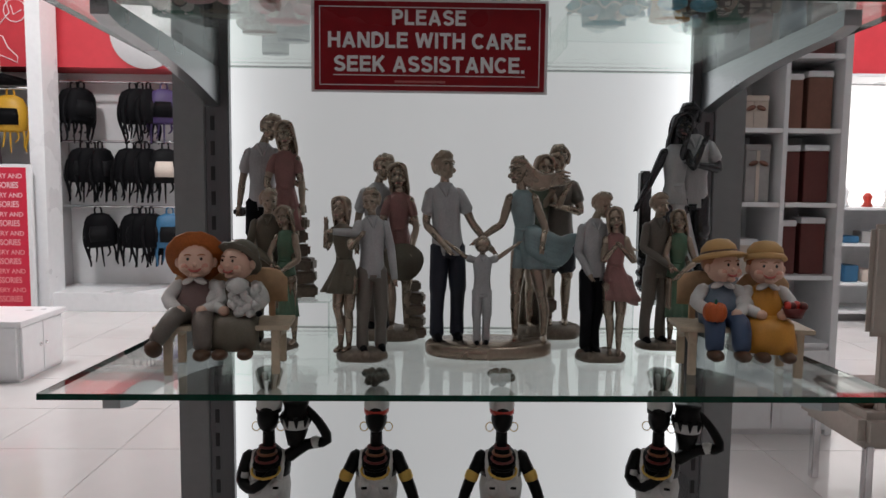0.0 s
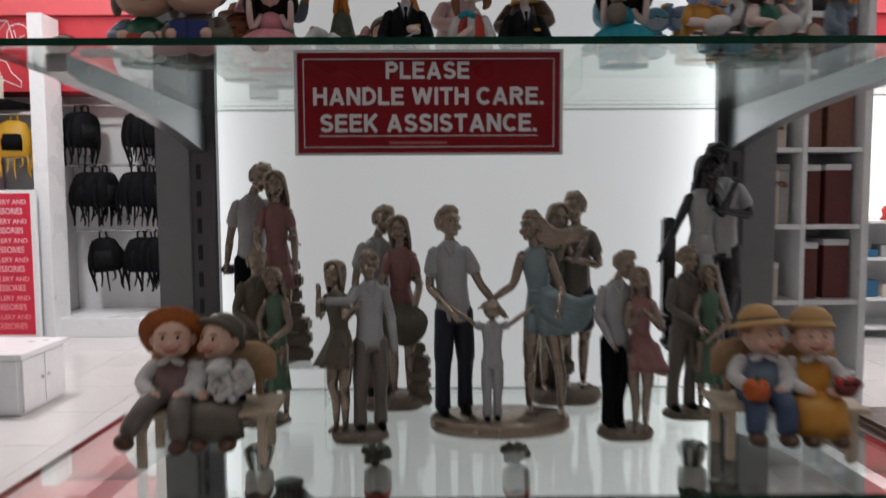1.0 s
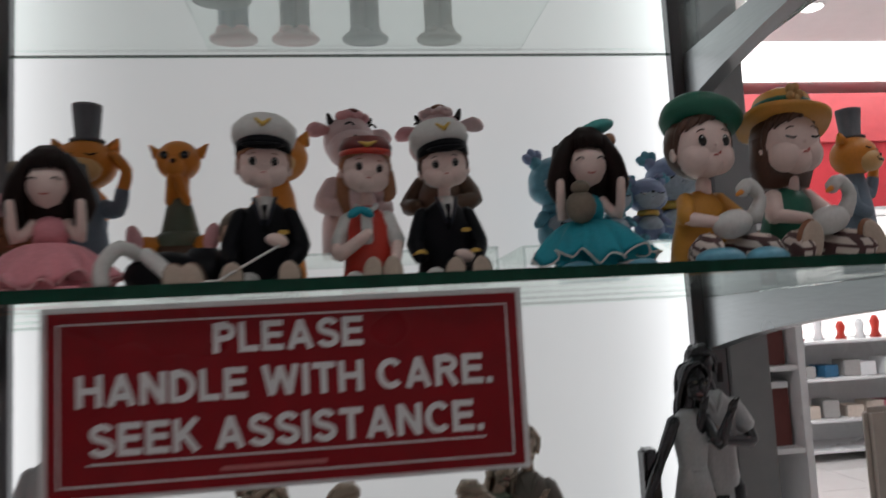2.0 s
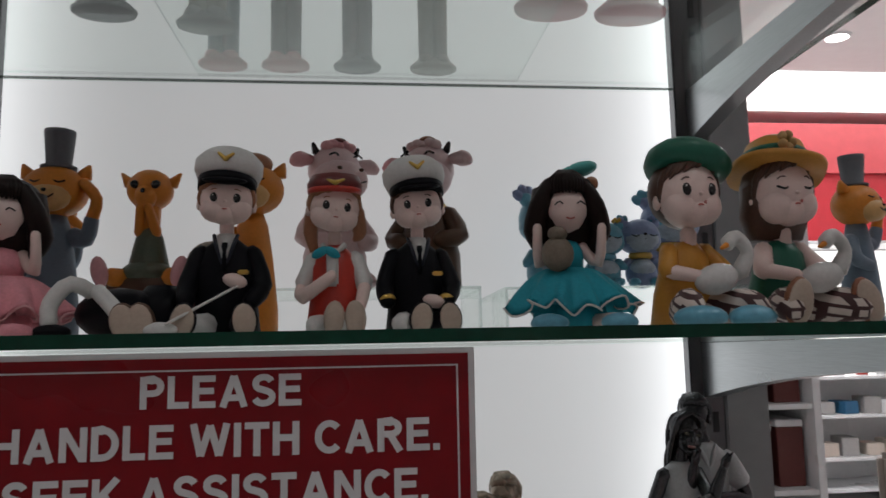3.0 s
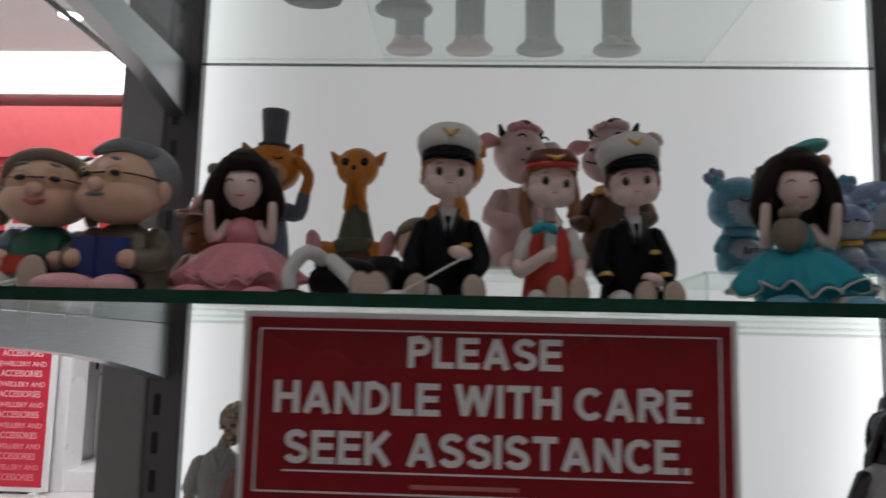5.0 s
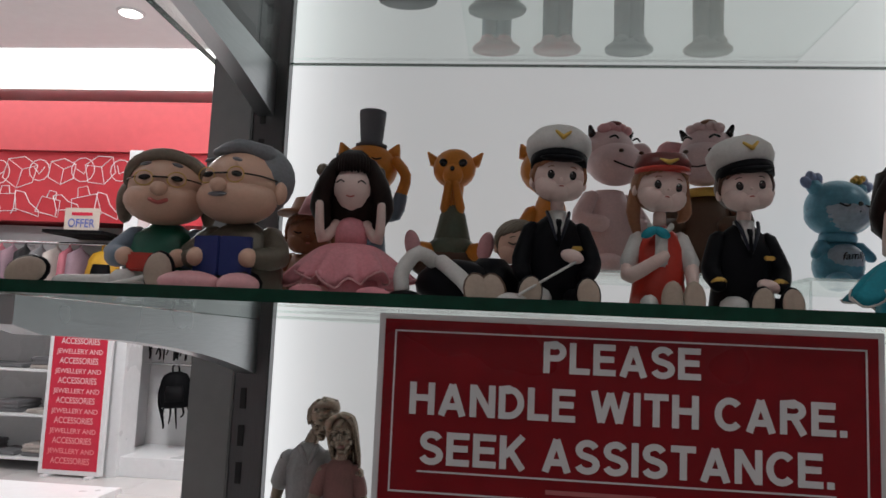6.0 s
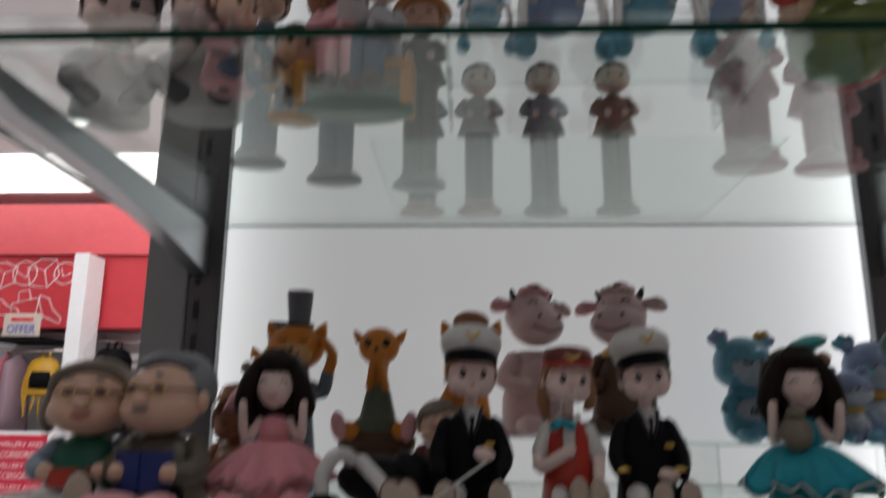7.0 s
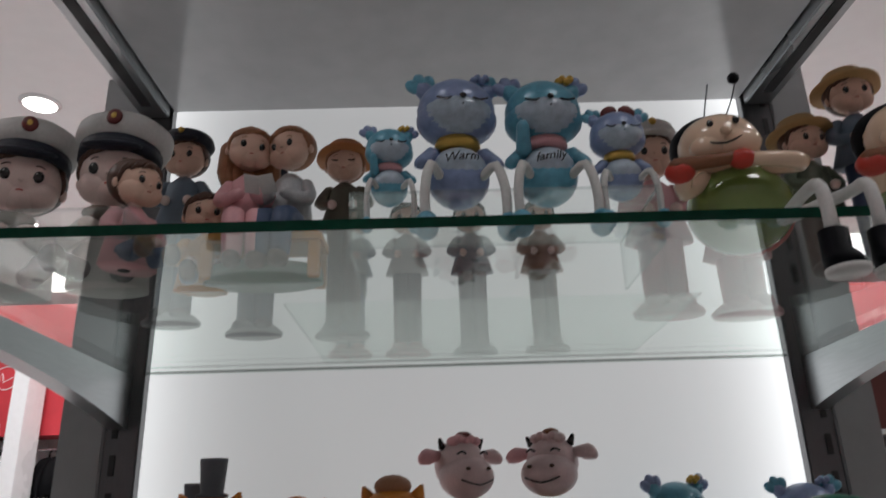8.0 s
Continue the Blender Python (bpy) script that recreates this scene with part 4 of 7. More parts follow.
def wooden_bench(F, w, depth, seat, top):
    for x in (-w / 2 + 0.008, w / 2 - 0.008):
        for y in (-depth / 2, depth / 2 - 0.008):
            F.block(x - 0.006, x + 0.006, y, y + 0.008, 0, seat, C_WOODEDGE, 0.001)
        F.limb([(x, -depth / 2 + 0.004, seat * 0.72), (x, 0, seat * 0.9), (x, depth / 2 - 0.004, seat * 0.72)], 0.006, C_WOODEDGE, 8)
    F.block(-w / 2 - 0.012, w / 2 + 0.012, -depth / 2 - 0.004, depth / 2, seat, seat + 0.007, C_WOODEDGE, 0.001)
    for s in (-1, 1):
        F.block(s * w * 0.36 - 0.005, s * w * 0.36 + 0.005, depth / 2 - 0.006, depth / 2, seat + 0.005, seat + 0.04, C_WOOD, 0.001)
        F.loft([(s * w * 0.27, depth / 2 - 0.004, seat + 0.03, w * 0.235, 0.004), (s * w * 0.27, depth / 2 - 0.004, seat + 0.066, w * 0.235, 0.004), (s * w * 0.27, depth / 2 - 0.004, seat + 0.079, w * 0.17, 0.004), (s * w * 0.27, depth / 2 - 0.004, seat + 0.083, w * 0.08, 0.004)], C_WOOD, 20)


def sitter(F, x, y, z, h, skin, hair, top, legs, shoes, hat=None, brim=1.0, vest=None, skirt=False, turn=0, hatband=None, look_turn=0, cross=False, hat_pitch=-14):
    """A plump seated child, h from seat to crown."""
    F.push(pose(x, y, z, 0, 0, turn) @ Matrix.Scale(h, 4))
    F.loft([(0, 0.02, 0, 0.21, 0.18), (0, 0.01, 0.12, 0.23, 0.19), (0, 0.02, 0.28, 0.2, 0.16), (0, 0.02, 0.4, 0.15, 0.12), (0, 0.02, 0.45, 0.07, 0.07)], vest or top)
    for s in (-1, 1):
        F.limb([(s * 0.18, 0.0, 0.38), (s * 0.27, -0.08, 0.24), (s * 0.14, -0.24, 0.16)], [0.075, 0.075, 0.06], top)
        F.ball((s * 0.11, -0.27, 0.15), (0.06, 0.05, 0.055), skin)
        if not skirt:
            if cross and s < 0:
                F.limb([(-0.1, -0.05, 0.07), (-0.15, -0.3, 0.1), (-0.3, -0.42, -0.12)], [0.11, 0.1, 0.085], legs)
                F.ball((-0.32, -0.47, -0.2), (0.085, 0.13, 0.08), shoes, (-30, 0, 0))
            else:
                F.limb([(s * 0.1, -0.05, 0.06), (s * 0.13, -0.32, 0.05), (s * 0.14, -0.38, -0.2)], [0.115, 0.11, 0.095], legs)
                F.ball((s * 0.14, -0.43, -0.27), (0.09, 0.14, 0.065), shoes)
        else:
            F.ball((s * 0.13, -0.42, -0.28), (0.085, 0.13, 0.062), shoes)
    if skirt:
        F.loft([(0, -0.33, -0.25, 0.26, 0.12), (0, -0.32, -0.12, 0.25, 0.13), (0, -0.24, 0.06, 0.24, 0.2), (0, -0.05, 0.13, 0.21, 0.17)], legs, 24, 8, 0.06)
    for s in (-1, 1):
        F.ball((s * 0.06, -0.1, 0.44), (0.075, 0.05, 0.03), C_WHITE, (20, s * 25, 0), 10)
    F.push(pose(0, 0, 0.45, 0, 0, look_turn))
    F.ball((0, -0.02, 0.19), (0.185, 0.18, 0.19), skin)
    F.ball((0, -0.19, 0.17), (0.03, 0.03, 0.028), skin, seg=8)
    for s in (-1, 1):
        F.ball((s * 0.18, 0.0, 0.17), (0.035, 0.04, 0.055), skin, seg=8)
        F.ball((s * 0.1, -0.14, 0.13), (0.06, 0.045, 0.055), skin, seg=8)
    F.eyes(0, -0.188, 0.225, 0.066, 0.015)
    for s in (-1, 1):
        F.limb([(s * 0.1, -0.165, 0.262), (s * 0.066, -0.18, 0.272), (s * 0.035, -0.182, 0.262)], 0.006, hair, 6)
        F.ball((s * 0.098, -0.155, 0.145), (0.045, 0.03, 0.036), C_CHEEK, (0, s * 12, 0), 10)
    F.limb([(-0.06, -0.18, 0.122), (-0.03, -0.195, 0.102), (0.03, -0.195, 0.102), (0.06, -0.18, 0.122)], [0.006, 0.013, 0.013, 0.006], C_LIP, 6)
    F.ball((0, -0.165, 0.06), (0.05, 0.035, 0.03), skin, seg=10)
    F.ball((0, 0.04, 0.24), (0.2, 0.19, 0.18), hair)
    if hat:
        F.push(pose(0, 0.03, 0.3 if hat_pitch > -40 else 0.24, hat_pitch, 0, 0))
        F.loft([(0, 0, 0.0, 0.2, 0.2), (0, 0, 0.1, 0.185, 0.185), (0, 0, 0.17, 0.12, 0.12), (0, 0, 0.19, 0.04, 0.04)], hat, 20)
        F.loft([(0, 0, -0.035, 0.3 * brim, 0.3 * brim), (0, 0, -0.012, 0.305 * brim, 0.305 * brim), (0, 0, 0.03, 0.2, 0.2)], hat, 28, 13, 0.025)
        if hatband:
            F.loft([(0, 0, 0.01, 0.207, 0.207), (0, 0, 0.05, 0.2, 0.2)], hatband, 20)
        F.pop()
    F.pop()
    F.pop()


def bench_pairs():
    F = Fig()
    wooden_bench(F, 0.17, 0.085, 0.066, 0.13)
    sitter(F, -0.044, 0.0, 0.073, 0.142, SKIN, C_RUST, C_WHITE, C_DUSK, C_BROWN, hat=C_RUST, brim=1.02, hat_pitch=-62, vest=paint("mauve_vest", (0.2, 0.13, 0.12)), cross=True, look_turn=8)
    sitter(F, 0.018, 0.0, 0.073, 0.138, SKIN, HAIR_BROWN, C_WHITE, C_OLIVE, C_BROWN, hat=C_OLIVE, brim=0.85, hat_pitch=-48, vest=C_OLIVE, skirt=True, look_turn=-28)
    for k in range(60):
        a, b = 2.4 * k, (k % 10) / 10
        F.ball((0.034 + 0.022 * math.cos(a) * (0.4 + 0.6 * b), -0.042 + 0.008 * math.sin(a), 0.106 + 0.02 * (b - 0.3) + 0.012 * math.sin(a * 1.7)), 0.0065, C_WHITE, seg=6)
    F.ball((0.026, -0.05, 0.133), (0.013, 0.014, 0.012), C_WHITE, seg=10)
    F.ball((0.054, -0.044, 0.091), 0.005, C_BLACK, seg=6)
    F.done("figurine", "straw-hatted doll couple with white lamb on pale wooden bench", -0.246, 1.215, top_of(1, 1.215) + 0.001, 4)
    F = Fig()
    wooden_bench(F, 0.17, 0.08, 0.066, 0.13)
    sitter(F, -0.03, 0.0, 0.073, 0.138, SKIN, HAIR_AUBURN, C_WHITE, C_DENIM, C_BROWN, hat=C_STRAW, brim=0.95, vest=C_GREYBLUE, hatband=C_BROWN, look_turn=26)
    sitter(F, 0.036, 0.0, 0.073, 0.136, SKIN, HAIR_AUBURN, C_WHITE, C_MUSTARD, C_BROWN, hat=C_STRAW, brim=0.75, vest=C_MUSTARD, skirt=True, look_turn=-4)
    for k in range(9):
        a = 2 * math.pi * k / 9
        F.ball((-0.050 + 0.009 * math.cos(a), -0.05 + 0.008 * math.sin(a), 0.098), (0.009, 0.009, 0.014), C_PUMPKIN, seg=8)
    F.limb([(-0.05, -0.05, 0.11), (-0.049, -0.05, 0.116)], 0.002, C_GREEN, 6)
    F.loft([(0.064, -0.045, 0.092, 0.011, 0.01), (0.064, -0.045, 0.106, 0.017, 0.014)], C_MAROON)
    for k in range(7):
        F.ball((0.064 + 0.011 * math.cos(k), -0.045 + 0.008 * math.sin(k * 1.9), 0.11), 0.006, C_RED if k % 2 else C_MAROON, seg=8)
    F.done("figurine", "harvest doll couple with pumpkin and apple basket on bench", 0.534, 1.215, top_of(1, 1.215) + 0.001, -6)


bench_pairs()


def drummer(pot):
    """Tall dark lacquered lady in white, with bead collar and headwrap."""
    F = Fig()
    F.loft([(0, 0, 0, 0.07, 0.05), (0, 0, 0.012, 0.066, 0.046)], C_EBONY, 28)
    F.loft([(0, 0, 0.012, 0.06, 0.045), (0, 0, 0.1, 0.05, 0.04), (0, 0, 0.19, 0.046, 0.036), (0, 0, 0.22, 0.036, 0.028)], C_EBONY, 24, 9, 0.03)
    for k in range(10):
        a = 2 * math.pi * k / 10
        F.limb([(0.05 * math.cos(a), 0.04 * math.sin(a), 0.12), (0.044 * math.cos(a + 0.1), 0.034 * math.sin(a + 0.1), 0.2)], [0.006, 0.002], C_WHITE, 6)
    F.loft([(0, 0, 0.21, 0.033, 0.025), (0, 0, 0.235, 0.035, 0.026), (0, -0.002, 0.265, 0.038, 0.03), (0, 0, 0.285, 0.034, 0.027)], C_WHITE, 20)
    F.loft([(0, 0, 0.284, 0.036, 0.027), (0, 0, 0.305, 0.038, 0.026), (0, 0, 0.322, 0.026, 0.02), (0, 0, 0.335, 0.012, 0.012)], C_EBONY, 20)
    for s in (-1, 1):
        F.ball((s * 0.017, -0.024, 0.268), (0.014, 0.012, 0.014), C_WHITE, seg=10)
        F.limb([(s * 0.02, -0.02, 0.275), (s * 0.024, -0.018, 0.3), (s * 0.024, 0, 0.322)], 0.0055, C_WHITE, 8)
        F.loft([(s * 0.018, -0.0365, 0.27, 0.005, 0.001), (s * 0.018, -0.0365, 0.274, 0.005, 0.001)], C_EBONY, 10)
    for k, m in enumerate((C_MAROON, C_SHOE, C_MAROON, C_EBONY, C_GOLD)):
        r, z = 0.013 + 0.0027 * k, 0.336 - 0.007 * k
        pts = [(r * math.cos(t), -0.012 - 0.004 * k + r * 0.8 * math.sin(t), z - 0.004 * k * (1 - math.sin(t)) * 0.5) for t in [2 * math.pi * i / 12 for i in range(13)]]
        F.limb(pts, 0.0024, m, 6, 1)
    F.limb([(0, 0, 0.33), (0, -0.002, 0.365)], [0.011, 0.010], C_EBONY)
    F.ball((0, -0.006, 0.385), (0.019, 0.022, 0.027), C_EBONY)
    F.loft([(0, 0.003, 0.392, 0.0205, 0.024), (0, 0.004, 0.405, 0.022, 0.025), (0, 0.005, 0.425, 0.021, 0.024), (0, 0.005, 0.433, 0.013, 0.014)], C_WHITE, 18, 5, 0.05)
    F.loft([(0, -0.001, 0.393, 0.021, 0.0245), (0, 0, 0.4, 0.0215, 0.025)], C_RED if not pot else C_EBONY, 18)
    for s in (-1, 1):
        pts = [(s * 0.021 + 0.007 * math.cos(t), -0.004, 0.368 + 0.008 * math.sin(t)) for t in [2 * math.pi * i / 10 for i in range(11)]]
        F.limb(pts, 0.0009, C_GOLD, 6, 1)
    if pot:
        F.loft([(0.0, 0.006, 0.43, 0.012, 0.012), (0, 0.006, 0.45, 0.018, 0.018), (0, 0.006, 0.465, 0.021, 0.021), (0, 0.006, 0.468, 0.017, 0.017)], C_EBONY, 18)
        for k in range(6):
            a = 2 * math.pi * k / 6 + 0.3
            F.limb([(0.014 * math.cos(a), 0.006 + 0.014 * math.sin(a), 0.436), (0.0195 * math.cos(a), 0.006 + 0.0195 * math.sin(a), 0.462)], [0.003, 0.005], C_WHITE, 6)
        F.limb([(0.034, 0, 0.315), (0.066, 0.0, 0.335), (0.1, 0.0, 0.343), (0.085, 0, 0.375), (0.062, 0, 0.4)], [0.012, 0.01, 0.009, 0.008, 0.007], C_EBONY)
        F.loft([(0.045, 0, 0.335, 0.013, 0.013), (0.047, 0, 0.36, 0.02, 0.02), (0.047, 0, 0.385, 0.024, 0.024), (0.047, 0, 0.402, 0.02, 0.02), (0.047, 0, 0.412, 0.023, 0.023)], C_EBONY, 20)
        F.loft([(0.047, 0, 0.366, 0.022, 0.022), (0.047, 0, 0.383, 0.0245, 0.0245)], C_WHITE, 20)
        for k in range(9):
            a = 2 * math.pi * k / 9
            F.limb([(0.047 + 0.0245 * math.cos(a), 0.0245 * math.sin(a), 0.386), (0.047 + 0.0225 * math.cos(a), 0.0225 * math.sin(a), 0.37)], [0.0055, 0.001], C_EBONY, 6)
        F.limb([(0.076, 0, 0.338), (0.084, 0, 0.34)], 0.0105, C_WHITE)
        F.limb([(-0.034, 0, 0.315), (-0.045, -0.008, 0.275), (-0.02, -0.03, 0.268), (0.015, -0.036, 0.3)], [0.012, 0.0105, 0.009, 0.007], C_EBONY)
        F.limb([(-0.042, -0.004, 0.287), (-0.043, -0.006, 0.28)], 0.0115, C_WHITE)
    else:
        for k in range(18):
            a = k * 2.39996
            r = 0.0045 * math.sqrt(k)
            F.ball((r * math.cos(a), 0.006 + r * math.sin(a), 0.447 + 0.006 * (k % 3)), 0.0075, C_EBONY, seg=8)
        for s in (-1, 1):
            F.limb([(s * 0.034, 0, 0.316), (s * 0.056, -0.01, 0.27), (s * 0.064, -0.02, 0.232), (s * 0.02, -0.055, 0.225)], [0.012, 0.0105, 0.0095, 0.007], C_EBONY)
            F.limb([(s * 0.049, -0.007, 0.288), (s * 0.053, -0.009, 0.278)], 0.0122, C_GOLD)
        F.ball((-0.022, -0.055, 0.208), (0.043, 0.03, 0.036), C_EBONY)
        F.limb([(0.018, -0.056, 0.228), (0.008, -0.058, 0.227)], 0.009, C_GOLD)
    return F


GA = "lacquered ladies on the lower shelf"
a1 = drummer(True).done("figurine", "black lacquered lady in white carrying a patterned pot", -0.215, 1.35, top_of(0, 1.35), 0, group=GA)
copy_thing(a1, pose(0.462, 1.35, top_of(0, 1.35), 0, 0, -20))
a2 = drummer(False).done("figurine", "black lacquered seated lady in white with a drum", -0.03, 1.35, top_of(0, 1.35), 0, group=GA)
copy_thing(a2, pose(0.187, 1.35, top_of(0, 1.35), 0, 0, 0))


# ---- dolls on the middle shelf ----
G2 = "painted dolls on the middle shelf"


def doll_head(F, z, r, skin, hair, fringe=True, closed=False, back=True, turn=0, eye=1.0, mouth=True, tilt=0, roll=0, part_side=0.35):
    """Big round head: full cheeks, small chin, swept fringe; r is its radius."""
    F.push(pose(0, 0, z, tilt, roll, turn))
    F.ball((0, 0, r * 0.06), (r * 0.95, r * 0.9, r * 0.9), skin, seg=22)
    for s in (-1, 1):
        F.ball((s * r * 0.34, -r * 0.3, -r * 0.38), (r * 0.54, r * 0.5, r * 0.47), skin, seg=16)
    F.ball((0, -r * 0.34, -r * 0.5), (r * 0.5, r * 0.46, r * 0.42), skin, seg=16)
    F.ball((0, -r * 0.86, -r * 0.2), (r * 0.07, r * 0.07, r * 0.055), skin, seg=8)
    for s in (-1, 1):
        F.ball((s * r * 0.94, r * 0.02, -r * 0.18), (r * 0.11, r * 0.15, r * 0.2), skin, seg=10)
    F.eyes(0, -r * 0.83, -r * 0.06, r * 0.38, r * 0.15 * eye, closed=closed)
    for s in (-1, 1):
        F.limb([(s * r * 0.5, -r * 0.76, r * 0.2), (s * r * 0.4, -r * 0.81, r * 0.245), (s * r * 0.3, -r * 0.84, r * 0.23)], r * 0.018, hair, 6)
    if mouth:
        F.limb([(-r * 0.07, -r * 0.8, -r * 0.47), (0, -r * 0.82, -r * 0.46), (r * 0.07, -r * 0.8, -r * 0.47)], r * 0.024, C_LIP, 6)
    if back:
        F.ball((0, r * 0.2, r * 0.16), (r * 1.03, r * 0.92, r * 0.97), hair, seg=22)
        for s in (-1, 1):
            F.limb([(s * r * 0.84, -r * 0.28, r * 0.34), (s * r * 0.93, -r * 0.2, r * 0.02), (s * r * 0.9, -r * 0.1, -r * 0.2)], [r * 0.12, r * 0.09, r * 0.03], hair, 8)
    if fringe:
        crown = Vector((part_side, -0.5, 0.86)).normalized()
        for k in range(13):
            az = radians(-78 + 13 * k)
            el = radians(34 - 22 * abs(k - 7.5) / 6 + 2.5 * (k % 2))
            tip = Vector((math.sin(az) * math.cos(el), -math.cos(az) * math.cos(el), math.sin(el)))
            pts = []
            for u in (0.0, 0.35, 0.7, 1.0):
                d = crown.lerp(tip, u).normalized()
                pts.append((d.x * r * 0.98, d.y * r * 0.93, r * 0.06 + d.z * r * 0.95))
            F.limb(pts, [r * 0.07, r * 0.13, r * 0.12, r * 0.03], hair, 8, 2)
    F.pop()


def soles(F, spots, mat, sole, size, y):
    for x, z, turn in spots:
        F.ball((x, y, z), (size * 0.72, size * 0.3, size), mat, (0, turn, 0))
        F.ball((x, y - size * 0.2, z), (size * 0.62, size * 0.16, size * 0.9), sole, (0, turn, 0))


def pilot(baton):
    F = Fig()
    F.loft([(0, 0.01, 0, 0.029, 0.024), (0, 0.008, 0.03, 0.026, 0.022), (0, 0.008, 0.06, 0.026, 0.02), (0, 0.008, 0.077, 0.019, 0.015), (0, 0.006, 0.086, 0.008, 0.009)], C_BLACK)
    for s in (-1, 1):
        F.limb([(s * 0.0095, -0.004, 0.087), (s * 0.007, -0.0115, 0.078), (s * 0.002, -0.0142, 0.062)], [0.0016, 0.0018, 0.001], C_NAVY, 6)
        F.limb([(s * 0.021, 0.006, 0.073), (s * 0.03, -0.002, 0.045), (s * 0.022 if s > 0 else -0.029, -0.02, 0.03)], [0.008, 0.0085, 0.007], C_BLACK)
        F.limb([(s * 0.012, 0, 0.012), (s * 0.02, -0.04, 0.011)], [0.011, 0.0085], C_BLACK if s > 0 else C_WHITE)
        if not baton:
            F.limb([(s * 0.022 if s > 0 else -0.029, -0.0190, 0.031), (s * 0.0225 if s > 0 else -0.0292, -0.0180, 0.0325)], 0.0071, C_GOLD, 12)
    F.loft([(0, -0.0095, 0.058, 0.001, 0.003), (0, -0.0045, 0.073, 0.006, 0.008), (0, 0.003, 0.086, 0.0085, 0.0105), (0, 0.004, 0.0885, 0.008, 0.0095)], C_WHITE)
    F.limb([(0, 0.003, 0.082), (0, 0.001, 0.102)], 0.006, SKIN_PALE)
    F.loft([(0, -0.0135, 0.055, 0.0008, 0.001), (0, -0.0140, 0.06, 0.0024, 0.0012), (0, -0.0132, 0.072, 0.0014, 0.001), (0, -0.0122, 0.0765, 0.0026, 0.0014), (0, -0.0105, 0.08, 0.0024, 0.0014)], C_BLACK, 8)
    F.block(0.011, 0.02, -0.0155, -0.012, 0.053, 0.057, C_GOLD, 0.001)
    F.ball((0.01, -0.025, 0.047 if baton else 0.03), (0.010, 0.006, 0.006), SKIN_PALE, (0, 15, 0), 10)
    if baton:
        F.limb([(0.012, -0.03, 0.042), (-0.036, -0.058, 0.012)], 0.0012, C_WHITE, 6)
        F.ball((-0.042, -0.05, 0.008), (0.014, 0.008, 0.006), C_WHITE)
    soles(F, ((-0.026 if baton else -0.004, 0.0145, 8), (0.02, 0.0145, -6)), C_BLACK, C_TAN, 0.0145, -0.046)
    doll_head(F, 0.1165, 0.0238, SKIN_PALE, HAIR_AUBURN if baton else HAIR_BROWN, turn=2 if baton else -6, roll=2 if baton else -5, tilt=-4)
    F.push(pose(0, 0.002, 0.1275, -12, 2 if baton else -6, 0) @ Matrix.Diagonal((0.88, 0.9, 1.0, 1.0)))
    F.loft([(0, -0.003, -0.003, 0.0275, 0.0265), (0, -0.003, 0.006, 0.028, 0.027)], C_BLACK, 24)
    F.ball((0, -0.024, -0.0015), (0.021, 0.012, 0.0032), C_BLACK, (18, 0, 0))
    F.loft([(0, 0, 0.005, 0.028, 0.027), (0, 0, 0.016, 0.0325, 0.031), (0, 0.002, 0.024, 0.0325, 0.031), (0, 0.003, 0.032, 0.025, 0.024), (0, 0.003, 0.036, 0.011, 0.011)], C_WHITE, 28)
    for s in (-1, 1):
        F.limb([(0, -0.0315, 0.015), (s * 0.007, -0.0305, 0.021)], [0.0022, 0.0012], C_GOLD, 6)
    F.pop()
    return F


z2 = lambda y: top_of(2, y)
pilot(True).done("figurine", "seated pilot doll in white cap and black uniform", 0.024, 1.245, z2(1.245), 4, group=G2)
pilot(False).done("figurine", "seated pilot doll in white cap, arms folded", 0.1875, 1.268, z2(1.268), 4, 1.0, group=G2)


